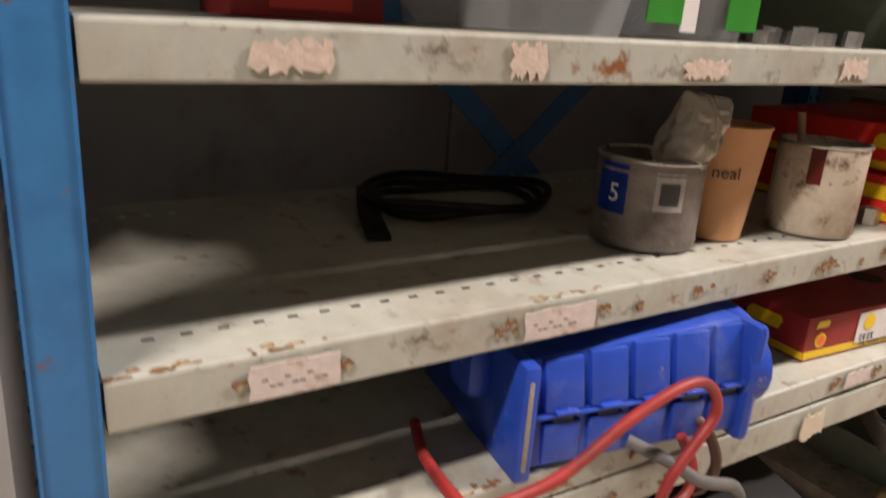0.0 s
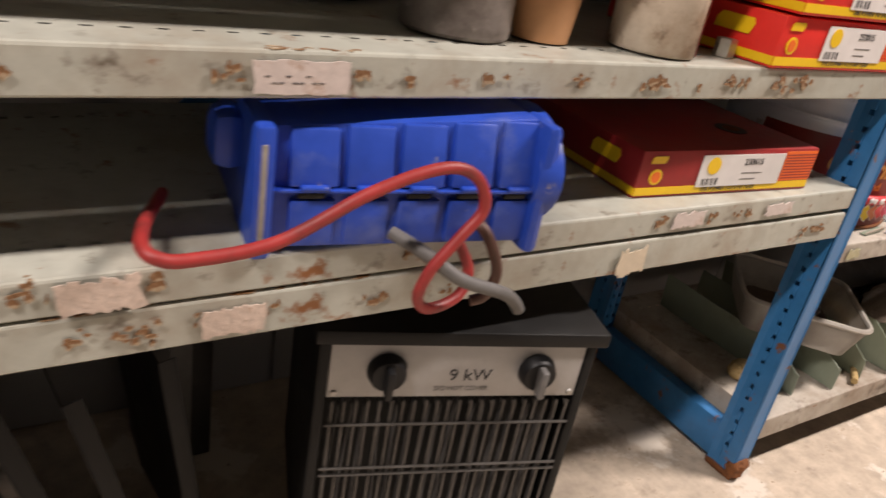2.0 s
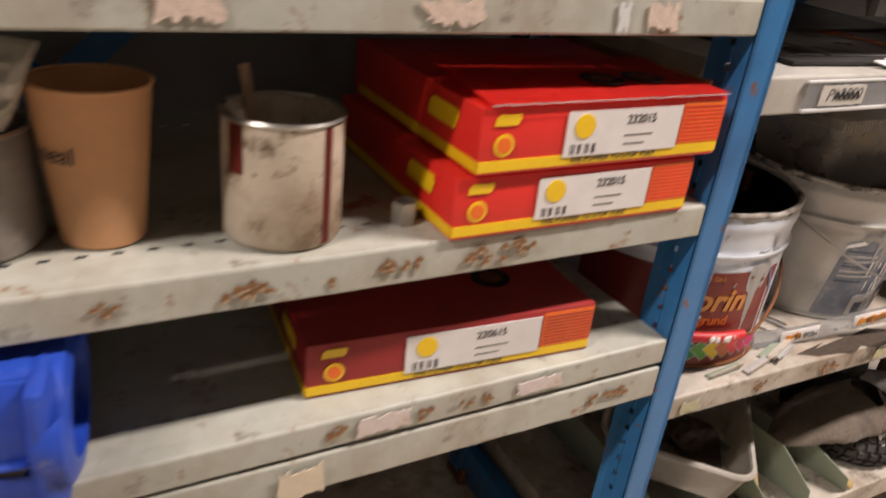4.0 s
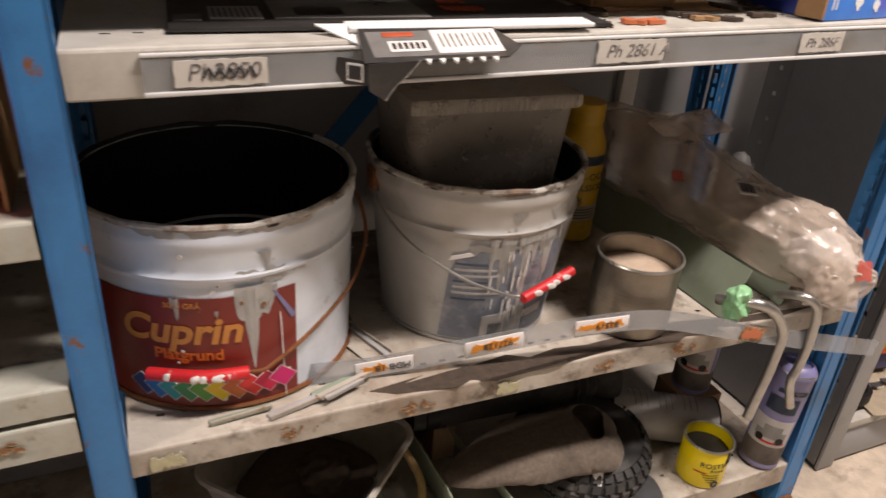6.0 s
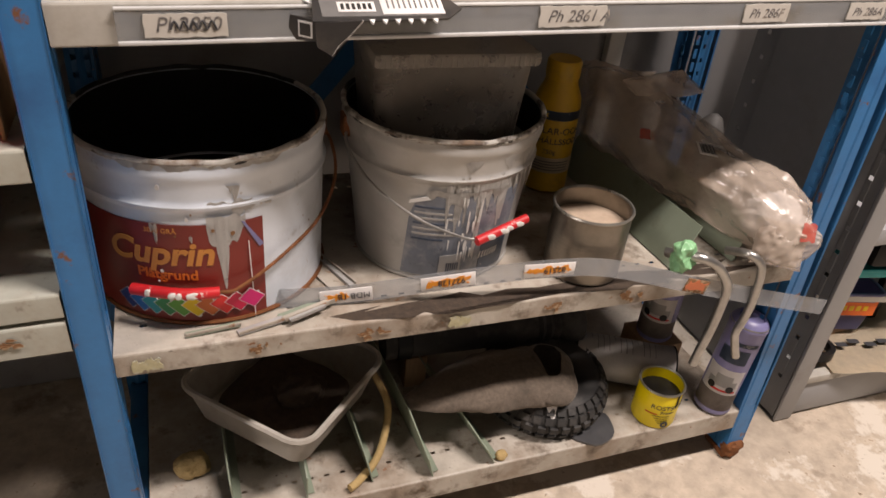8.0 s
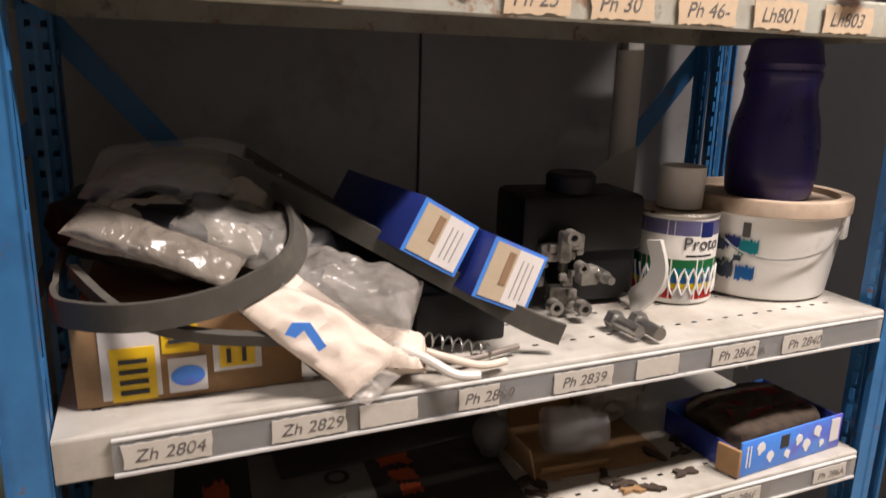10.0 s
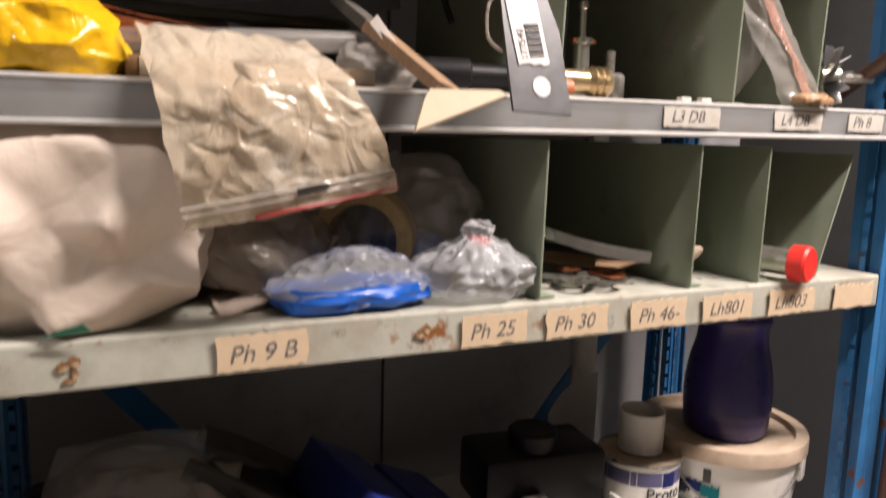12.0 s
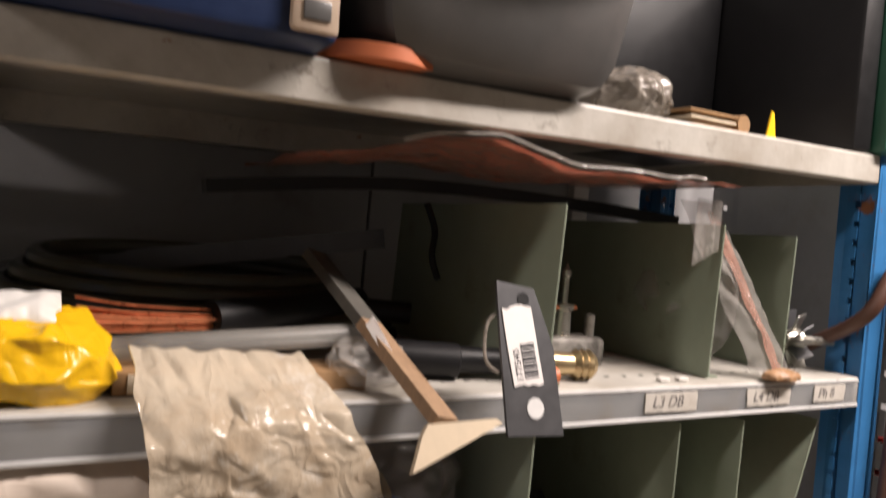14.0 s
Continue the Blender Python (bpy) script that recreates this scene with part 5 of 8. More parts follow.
pr = thing("paper_roll", "grey printed paper roll lying on a shelf", "paper roll", pose(2.165, 0.175, ZK + 0.046, 0, 90, -28))
part("roll", lathe([(0, 0), (0.040, 0), (0.042, 0.01), (0.042, 0.175), (0.041, 0.18), (0.030, 0.18), (0.030, 0.17), (0, 0.17)], 30, wob=0.03), PANELGREY, pr)
part("end_ring", tube([(0.0415 * math.cos(a), 0.0415 * math.sin(a), 0.179) for a in [2 * math.pi * k / 20 for k in range(20)]], 0.0016, True, 2, 5), BLACK, pr)
for k in range(12):
    part("print_bar", tube([(0.0424 * math.cos(a), 0.0424 * math.sin(a), 0.025 + 0.0105 * k) for a in [2.2 + 0.3 * j for j in range(6 if k % 4 else 4)]], 0.0006, steps=1, seg=4), GREYCARD, pr)
rt = can("paint_tin", "small open yellow rust-primer tin with dark paint", "tin", pose(2.258, 0.036, ZK + 0.001, 0, 0, -38), 0.0385, 0.080, YELLOWTIN, content=TAR, fill=0.7, bands=())
wrapped_words(rt, "ROSTSKYDD", 0.0135, 0.0385, -0.010, 0.046, INK)
wrapped_words(rt, "Primer", 0.009, 0.0385, 0.008, 0.037, INK)
wrap(rt, 0.0388, -0.018, 0.004, 0.0335, 0.036, COLOURS[7], "red_line")
for k in range(4):
    wrap(rt, 0.0388, -0.004 + 0.004 * k, 0.026, 0.030 - 0.005 * k, 0.0315 - 0.005 * k, INK, "print_bar")
part("seal_print", lathe([(0.003, 0), (0.007, 0), (0.007, 0.0006), (0.003, 0.0006), (0.003, 0)], 18), INK, rt, at=pose(0.0390 * math.sin(0.55), -0.0390 * math.cos(0.55), 0.012, 90, 0, 31))
part("paint_run", tube([(0.0395 * math.sin(0.9), -0.0395 * math.cos(0.9), 0.079), (0.0395 * math.sin(0.92), -0.0395 * math.cos(0.92), 0.062), (0.0393 * math.sin(0.91), -0.0393 * math.cos(0.91), 0.052)], 0.0018, seg=6), TAR, rt, "dark paint run")


def aerosol(at, label):
    t = thing("spray_can", label, "spray can", at)
    part("body", lathe([(0, 0.002), (0.032, 0.002), (0.0335, 0.006), (0.0325, 0.012), (0.0325, 0.185), (0.034, 0.189), (0.033, 0.194), (0.028, 0.203), (0.022, 0.206), (0.022, 0.200), (0, 0.2)], 36), LAVENDER, t)
    wrap(t, 0.0328, -0.05, 0.048, 0.012, 0.05, GREYCAN, "foot_band")
    w = wrap(t, 0.0328, -0.042, 0.03, 0.05, 0.105, WHITEPAPER, "picture_panel", label="white panel with a car drawing")
    wrap(t, 0.0331, -0.03, 0.022, 0.066, 0.080, PANELGREY, "car_body", label="drawn car body")
    wrap(t, 0.0331, -0.018, 0.012, 0.080, 0.092, PANELGREY, "car_cabin")
    for x in (-0.02, 0.012):
        ob = part("car_wheel", lathe([(0, 0), (0.007, 0), (0.007, 0.0006), (0, 0.0006)], 18), BLACK, w, at=pose(0.0335 * math.sin(x / 0.0328), -0.0335 * math.cos(x / 0.0328), 0.064, 90, 0, math.degrees(x / 0.0328)))
    wrap(t, 0.0331, -0.02, 0.024, 0.056, 0.060, RED, "red_line")
    wrap(t, 0.0331, -0.03, 0.02, 0.12, 0.15, BLUEPRINT, "dark_print")
    wrap(t, 0.0331, -0.02, 0.03, 0.158, 0.166, BLUEPRINT, "dark_print")
    part("top_ring", tube([(0.031 * math.cos(k * math.pi / 12), 0.031 * math.sin(k * math.pi / 12), 0.194) for k in range(24)], 0.0022, True, 2, 6), TIN, t)
    return t


aerosol(pose(2.384, 0.030, ZK + 0.002, -2, 3, -42), "lavender underbody spray can with a drawn car")
aerosol(pose(2.315, 0.155, ZK + 0.085, 4, 0, -48), "lavender spray can standing at the back")
bk = thing("wood_block", "low wooden block at the back of a shelf", "wood", pose(2.315, 0.155, ZK + 0.001))
part("block", boxed((-0.04, -0.04, 0), (0.04, 0.04, 0.083), 0.002), WOOD, bk)


# ---- paint pails and things on the second shelf ----
def pail(at, rb, rt, h, body, label, crust=None):
    crust = crust or DRIP
    t = thing("paint_pail", label, "bucket", at, "open steel paint pails")
    prof = [(0, 0.004), (rb - 0.004, 0.004), (rb - 0.002, 0.0), (rb + 0.002, 0.002), (rb + 0.002, 0.006)]
    n = 60
    for k in range(n):
        f = k / (n - 1)
        bulge = 0.0048 * math.exp(-((f - 0.755) / 0.018) ** 2) - 0.0015 * math.exp(-((f - 0.71) / 0.03) ** 2) + 0.003 * math.exp(-((f - 0.94) / 0.04) ** 2)
        prof.append((rb + (rt - rb) * f + bulge, 0.006 + (h - 0.010) * f))
    prof += [(rt - 0.003, h - 0.001), (rb - 0.002 + 0.3 * (rt - rb), 0.4 * h), (0, 0.4 * h)]
    part("pail_wall", lathe(prof, 56), body, t)
    part("residue", lathe([(0, 0.42 * h)] + [(rt * 0.9 * k / 6, 0.42 * h + 0.004 * noise.noise((k, 1, 2))) for k in range(1, 7)], 40), TAR, t, "black dried paint")
    skin = bmesh.new()
    lathe([(rb + (rt - rb) * 0.5 - 0.004, 0.42 * h), (rt - 0.0045, h - 0.002)], 56, skin)
    part("paint_skin", skin, TAR, t, "black paint skin inside the pail")
    for name, a0, a1, m, lab in (("rim_bead", -200, 30, crust, "paint-crusted rolled rim"), ("rim_bead", 30, 160, TAR, "rolled rim black with paint")):
        arc = [radians(a0 + (a1 - a0) * j / 40) for j in range(41)]
        part(name, tube([(rt * math.cos(a) * (1 + 0.005 * noise.noise((a * 6, 2, 1))), rt * math.sin(a), h + 0.0022 * noise.noise((a * 5, 7, 3))) for a in arc], 0.0036, False, 2, 8), m, t, lab)
    rnd = random.Random(int(rt * 1e4))
    for k in range(34):
        a = radians(rnd.uniform(-175, 10))
        s = rnd.uniform(0.0018, 0.0042)
        part("crust_lump", sack((s * 4.5, s * 1.0, s * 1.1), k, 0.3, 160, 2.3, floor=False, sub=2), crust if rnd.random() < 0.6 else TAR, t, at=pose(rt * math.cos(a) * 1.004, rt * math.sin(a) * 1.004, h - s * 1.2, 0, 0, math.degrees(a) + 90))
    return t


def taper_words(parent, words, size, rb, rt, h, x, z, material, slant=0.0, lift=0.0012, name="lettering", turn=0, bold=0.0):
    ob = letters(words, size, material, parent, pose(0, 0, 0), name, slant=slant, bold=bold)
    taper_bend(ob, rb, rt, h, x, z, lift, turn)
    return ob


def taper_bend(ob, rb, rt, h, x, z, lift, turn=0):
    """Lays a flat mesh (x along, y up) on a pail's sloping skin."""
    for v in ob.data.vertices:
        zz = v.co.y + z
        r = rb + (rt - rb) * zz / h
        a = (v.co.x + x) / r + radians(turn)
        rad = r + lift + v.co.z
        v.co = (rad * math.sin(a), -rad * math.cos(a), zz)
    ob.matrix_basis = Matrix.Identity(4)


def taper_patch(parent, outline, rb, rt, h, x, z, material, name, lift=0.001, turn=0, label="", n=10):
    bm = prism(outline, -0.0003, 0.0003)
    xs = [p[0] for p in outline]
    for k in range(1, n):
        c = min(xs) + (max(xs) - min(xs)) * k / n
        bmesh.ops.bisect_plane(bm, geom=bm.verts[:] + bm.edges[:] + bm.faces[:], plane_co=(c, 0, 0), plane_no=(1, 0, 0))
    ob = part(name, bm, material, parent, label)
    taper_bend(ob, rb, rt, h, x, z, lift, turn)
    return ob


def taper_run(parent, rb, rt, h, x, top, w, ln, material, seed, name="paint_drip", lift=0.0024, tongues=3.0, ragged_top=0.0, label="run of dried paint"):
    """A run of paint on a pail's skin: an uneven lower edge with tongues, thickest in its middle."""
    n = max(8, int(w / 0.0016))
    bm, cols = bmesh.new(), []
    for k in range(n + 1):
        f = k / n
        side = math.sin(math.pi * min(1, max(0, f))) ** 0.5
        q = noise.noise((f * tongues + seed * 3.7, seed * 1.3, 0.5)) + 0.45 * noise.noise((f * tongues * 3.3, seed * 2.1, 2.5))
        z1 = top - ln * max(0.05, (0.50 + 0.75 * q)) * (0.25 + 0.75 * side)
        z0 = top + ragged_top * noise.noise((f * 5, seed, 8.0))
        col = []
        for j, z in enumerate((z0, z0 * 0.6 + z1 * 0.4, z1)):
            r = rb + (rt - rb) * z / h + lift * (1.0, 0.85, 0.55)[j] + 0.0006 * noise.noise((f * 9, z * 90, seed))
            a = (x + w * (f - 0.5)) / r
            col.append(bm.verts.new((r * math.sin(a), -r * math.cos(a), z)))
        cols.append(col)
    for a, b in zip(cols, cols[1:]):
        for j in range(2):
            bm.faces.new((a[j], a[j + 1], b[j + 1], b[j]))
    bmesh.ops.solidify(bm, geom=bm.faces, thickness=0.0012)
    bmesh.ops.recalc_face_normals(bm, faces=bm.faces)
    return part(name, bm, material, parent, label)


RB, RT, HP = 0.1485, 0.1515, 0.219
p1 = pail(pose(1.534, 0.185, zG(1.534) + 0.001), RB, RT, HP, PAILWHITE, "white paint pail with a maroon metal-primer label", RIMCRUST)
taper_patch(p1, [(-0.235, 0.006), (0.056, 0.006), (0.056, 0.142), (-0.235, 0.142)], RB, RT, HP, 0, 0, MAROON, "maroon_label", 0.0008, label="maroon label torn at the edge", n=26)
taper_words(p1, "Cuprin", 0.044, RB, RT, HP, -0.127, 0.089, GOLD, slant=0.22, lift=0.0022, bold=0.0012)
taper_words(p1, "Plåtgrund", 0.0185, RB, RT, HP, -0.092, 0.068, ORANGEINK, lift=0.002, bold=0.0004)
taper_words(p1, "3030 GRÅ", 0.0085, RB, RT, HP, -0.077, 0.131, GOLD, lift=0.002)
for k in range(10):
    x, z = -0.110 + 0.0163 * k, 0.028 + 0.00006 * k * k
    for r, m, lift, nm in ((0.0152, WHITECARD, 0.0018, "diamond_edge"), (0.0144, COLOURS[k], 0.00195, "colour_diamond")):
        taper_patch(p1, [(-r * 1.08, 0.002), (0.002, -r), (r * 1.08, -0.002), (-0.002, r)], RB, RT, HP, x, z, m, nm, lift + 0.0003 * k, n=3)
rr = random.Random(12)
for k, (x, top, ln, w, tg) in enumerate(((0.014, 0.152, 0.085, 0.044, 1.6), (0.008, 0.150, 0.110, 0.016, 1.0), (0.024, 0.190, 0.070, 0.016, 1.5), (0.047, 0.162, 0.020, 0.044, 3), (0.020, 0.170, 0.030, 0.050, 4), (-0.066, 0.143, 0.040, 0.009, 1), (-0.026, 0.128, 0.030, 0.004, 1), (0.020, 0.217, 0.018, 0.13, 6), (-0.07, 0.217, 0.014, 0.09, 5))):
    taper_run(p1, RB, RT, HP, x, top, w, ln, DRIP, 11 + k, lift=0.0026, tongues=tg, ragged_top=0.006 if top < 0.2 else 0.0)
taper_patch(p1, [(0.030, 0), (0.034, -0.002), (0.056, -0.038), (0.050, -0.040)], RB, RT, HP, 0, 0.143, LAVENDER, "torn_edge", 0.0022, n=4)
taper_patch(p1, [(0.0365, 0), (0.0375, 0), (0.041, -0.115), (0.040, -0.115)], RB, RT, HP, 0, 0.115, WHITECARD, "paint_thread", 0.0034, n=2)
for k in range(14):
    x, z, r = rr.uniform(-0.12, 0.13), rr.uniform(0.01, 0.20), rr.uniform(0.0008, 0.0028)
    taper_patch(p1, [(r * math.cos(a), r * rr.uniform(0.7, 1.6) * math.sin(a)) for a in [0.785 * j for j in range(8)]], RB, RT, HP, x, z, DRIP if k % 3 else RUSTPATCH, "paint_fleck", 0.0026, n=1)
part("foot_rust", tube([((RB + 0.0015) * math.cos(a), (RB + 0.0015) * math.sin(a), 0.0035) for a in [2 * math.pi * k / 48 for k in range(48)]], 0.003, True, 2, 6), RUSTY, p1, "rusty foot bead")
part("bail_wire", tube([(0.150, 0.02, 0.187), (0.163, -0.005, 0.170), (0.160, -0.050, 0.140), (0.130, -0.098, 0.108), (0.080, -0.138, 0.085), (0.030, -0.160, 0.062), (0.0, -0.163, 0.056), (-0.090, -0.136, 0.056)], 0.0022, seg=8), RUSTY, p1, "bent wire handle")
gr = part("grip", tube([(0.0, -0.163, 0.056), (-0.045, -0.158, 0.057), (-0.096, -0.132, 0.054)], 0.0070, steps=4, seg=14), HANDLERED, p1, "red plastic handle grip with paint spots")
for k, (x, y) in enumerate(((-0.030, -0.1605), (-0.044, -0.1578), (-0.052, -0.1555), (-0.078, -0.1425))):
    part("paint_spot", sack((0.014 - 0.002 * k, 0.0022, 0.008), k, 0.6, 160, 2.2, floor=False, sub=3), DRIP, gr, at=pose(x, y - 0.0062, 0.053))
part("handle_ear", boxed((0.146, 0.0, 0.172), (0.160, 0.026, 0.212), 0.005), RUSTY, p1, "rusty handle ear")

RB2, RT2, HP2 = 0.114, 0.137, 0.221
p2 = pail(pose(1.853, 0.178, zG(1.868) + 0.001), RB2, RT2, HP2, PAILGREY, "grey paint pail with torn blue label and white drips", RIMCRUST)
taper_patch(p2, [(-0.082, 0.010), (0.078, 0.010), (0.080, 0.142), (-0.040, 0.142), (-0.070, 0.136), (-0.078, 0.110)], RB2, RT2, HP2, 0, 0, BLUEGREYPRINT, "torn_label", 0.0008, label="torn blue-grey label", n=18)
for k in range(7):
    taper_patch(p2, [(-0.072, 0), (-0.030 + 0.008 * (k % 3), 0), (-0.030 + 0.008 * (k % 3), 0.003), (-0.072, 0.003)], RB2, RT2, HP2, 0, 0.122 - 0.0085 * k, PANELGREY if k % 3 else BLUEPRINT, "print_bar", 0.0014, n=4)
taper_patch(p2, [(0.028, 0.012), (0.078, 0.012), (0.078, 0.062), (0.028, 0.058)], RB2, RT2, HP2, 0, 0, BLUEPRINT, "dark_panel", 0.0014, n=6)
taper_patch(p2, [(-0.080, 0), (-0.052, 0.010), (-0.058, 0.014), (-0.078, 0.006)], RB2, RT2, HP2, 0, 0.128, WHITECARD, "peeling_corner", 0.004, n=3)
SMEAR = surface("smeared_paint", (0.62, 0.60, 0.57), 0.12, 70, 0.5, 0, 0.5, [((0.28, 0.27, 0.26), 16, 0.5, 0.72), ((0.12, 0.13, 0.15), 38, 0.64, 0.70)])
taper_run(p2, RB2, RT2, HP2, 0.052, 0.2165, 0.196, 0.082, SMEAR, 41, "paint_smear", 0.0014, 7.0, label="broad smear of grey-white paint")
for k, (x, w, ln, top, m, tg) in enumerate(((-0.012, 0.020, 0.130, 0.170, SMEAR, 2), (0.024, 0.046, 0.095, 0.168, DRIP, 2.2), (0.014, 0.012, 0.170, 0.165, DRIP, 1), (0.050, 0.020, 0.080, 0.162, DRIP, 1.5), (0.086, 0.008, 0.085, 0.170, SMEAR, 1), (0.097, 0.007, 0.105, 0.170, SMEAR, 1), (0.108, 0.009, 0.10, 0.170, SMEAR, 1), (0.122, 0.016, 0.09, 0.170, SMEAR, 2), (-0.030, 0.010, 0.055, 0.160, SMEAR, 1), (0.072, 0.007, 0.06, 0.165, SMEAR, 1), (0.0, 0.12, 0.026, 0.150, SMEAR, 6))):
    taper_run(p2, RB2, RT2, HP2, x, top, w, ln, m, 60 + k, lift=0.0022 + 0.0001 * k, tongues=tg, ragged_top=0.008)
for k in range(22):
    x, w, ln, top = rr.gauss(-0.004, 0.016), rr.uniform(0.001, 0.004), rr.uniform(0.006, 0.035), rr.uniform(0.03, 0.15)
    taper_patch(p2, [(-w / 2, 0), (w / 2, -ln * 0.1), (w * 0.5, -ln * 0.5), (w * 0.15, -ln), (-w * 0.2, -ln * 0.95), (-w * 0.5, -ln * 0.4)], RB2, RT2, HP2, x, top, DRIP, "paint_drip", 0.0030 + 0.00005 * k, n=2)
for k in range(7):
    taper_patch(p2, [(0, 0), (0.0022, 0), (0.0036, 0.011), (0.0014, 0.011)], RB2, RT2, HP2, 0.026 + 0.005 * k, 0.036, WHITEPAPER, "print_dash", 0.002, n=1)
taper_patch(p2, [(-0.030, 0.012), (0.000, 0.012), (0.000, 0.050), (-0.030, 0.046)], RB2, RT2, HP2, 0, 0, PANELGREY, "code_panel", 0.0016, n=4)
for k in range(6):
    taper_patch(p2, [(0, 0), (0.0016, 0), (0.0016, 0.020), (0, 0.020)], RB2, RT2, HP2, -0.020 + 0.003 * k, 0.014, BLUEPRINT, "code_bar", 0.0022, n=1)
part("bail_wire", tube([(-0.134, 0.0, 0.195), (-0.140, -0.030, 0.175), (-0.118, -0.085, 0.145), (-0.068, -0.122, 0.112), (-0.02, -0.134, 0.090), (0.006, -0.136, 0.081), (0.03, -0.139, 0.084)], 0.002, seg=8), STEEL, p2, "bent wire handle")
g2 = part("grip", tube([(0.010, -0.141, 0.080), (0.092, -0.117, 0.093)], 0.0065, steps=1, seg=14), HANDLERED, p2, "red plastic handle grip with paint spots")
for k, (f, s) in enumerate(((0.25, 0.010), (0.5, 0.012), (0.62, 0.008), (0.82, 0.010))):
    part("paint_spot", sack((s * 1.2, 0.002, 0.007), k + 5, 0.6, 160, 2.2, floor=False, sub=3), DRIP, g2, at=pose(0.010 + 0.082 * f, -0.141 + 0.024 * f - 0.0062, 0.0775 + 0.013 * f))
part("handle_ear", boxed((-0.142, -0.012, 0.18), (-0.131, 0.012, 0.21), 0.003), RUSTY, p2)
ft = open_bin("food_tub", "smoky clear food tub standing inside a pail", pose(1.845, 0.188, zG(1.868) + 0.125, 0, 0, -1), 0.215, 0.150, 0.180, TUBCLEAR, 0.0015, 0.014, 0.003)
part("lid", boxed((-0.111, -0.080, 0.166), (0.111, 0.080, 0.186), 0.007), TUBCLEAR, ft, "cloudy ribbed lid")
for k in range(30):
    part("lid_rib", boxed((-0.104 + 0.007 * k, -0.0812, 0.168), (-0.102 + 0.007 * k, -0.0795, 0.182), 0.0005), TUBCLEAR, ft)
part("dark_content", boxed((-0.088, -0.055, 0.004), (0.088, 0.055, 0.10), 0.01), SILT, ft, "dark dusty content")
bo = thing("soda_bottle", "yellow plastic cleaning-soda bottle with a printed label", "bottle", pose(2.112, 0.318, zG(2.1) + 0.001, 0, 0, -20))
part("bottle_body", lathe([(0, 0.001), (0.036, 0.001), (0.0395, 0.005), (0.0395, 0.150), (0.0375, 0.168), (0.029, 0.188), (0.026, 0.200), (0, 0.200)], 36), YELLOWBOTTLE, bo)
part("cap", lathe([(0, 0.198), (0.0275, 0.198), (0.0285, 0.203), (0.0285, 0.226), (0.026, 0.230), (0, 0.229)], 32), YELLOWBOTTLE, bo, "ribbed yellow cap")
RBO = 0.0398
wrap(bo, RBO, -0.055, 0.055, 0.136, 0.152, BLUEPRINT, "dark_band")
part("star_mark", prism([((0.006 if k % 2 else 0.0026) * math.cos(k * 0.628), (0.006 if k % 2 else 0.0026) * math.sin(k * 0.628)) for k in range(10)], 0, 0.0006), YELLOW, bo, at=pose((RBO + 0.0006) * math.sin(-0.55), -(RBO + 0.0006) * math.cos(-0.55), 0.144, 90, 0, -31))
wrap(bo, RBO, -0.055, 0.055, 0.040, 0.068, PAPER, "pale_panel")
for k in range(4):
    wrap(bo, RBO * 1.01, -0.040, 0.034, 0.045 + 0.005 * k, 0.0468 + 0.005 * k, GREYCARD, "print_bar")
wrapped_words(bo, "MÅLAR-OCH", 0.0165, RBO, -0.048, 0.112, INK)
wrapped_words(bo, "HUSHÅLLSSODA", 0.0150, RBO, -0.058, 0.094, INK)
wrapped_words(bo, "750g", 0.0115, RBO, -0.018, 0.076, INK)
c7 = can("paint_tin", "bare tin can filled with hardened beige paint", "tin", pose(2.050, 0.062, zG(2.058) + 0.001), 0.056, 0.106, DULLTIN, content=CHALK, fill=0.72, bands=(0.30, 0.36, 0.42, 0.48, 0.54, 0.60, 0.66))


# ---- leftovers lying on the second shelf ----
for x, y, ry, h in ((2.186, 0.020, 22, 0.080), (2.300, 0.024, 12, 0.072)):
    divider(pose(x, y, zG(x) + 0.002, 0, ry, 2), 0.35, h, "sage-green steel divider leaning on a dirty shelf", flange=0.016)


def lid_strip(pts, label):
    t = thing("ticket_strip", label, "label strip")
    part("strip", band(pts, 0.026, 0.0012, up=(0, 0.2, 1), steps=8), TAPE, t)
    return t


STRIP = [(1.590, 0.055, 0.4740), (1.690, 0.043, 0.4745), (1.8225, 0.0236, 0.491), (1.960, 0.003, 0.505), (2.050, -0.014, 0.5045), (2.189, -0.030, 0.467), (2.313, -0.034, 0.430), (2.465, -0.036, 0.386)]
ls = lid_strip(STRIP, "bent clear ticket strip with upside-down orange tags")
TAG = surface("orange_stained_tag", (0.72, 0.27, 0.02), 0.2, 60, 0.7, 0, 0.05, [((0.66, 0.58, 0.47), 70, 0.58, 0.64)])
for x, y, z, tilt, words, ln in ((1.690, 0.043, 0.4745, 5, "MDB 1B", 0.034), (1.8225, 0.0236, 0.491, 7, "927128", 0.037), (1.960, 0.003, 0.505, 2, "82519", 0.036)):
    tg = part("tag", boxed((-ln, -0.0008, -0.0105), (ln, 0.0006, 0.0105), 0.0003), WHITEPAPER, ls, "white paper tag with an orange stain", at=pose(x, y - 0.0025, z, 0, -tilt, -8))
    part("orange_stain", prism(ragged(-ln * 0.82, ln * (0.05 if words[0] == "M" else 0.80), -0.0045, 0.0050, int(x * 100), 0.3, 12), 0, 0.0006), TAG, tg, at=front(0, -0.0008, 0), smooth=0)
    letters(words, 0.0125, INK, tg, front(ln * 0.92 if words[0] == "M" else ln * 0.62, -0.0018, 0.004) @ pose(0, 0, 0, 0, 0, 180), "number")
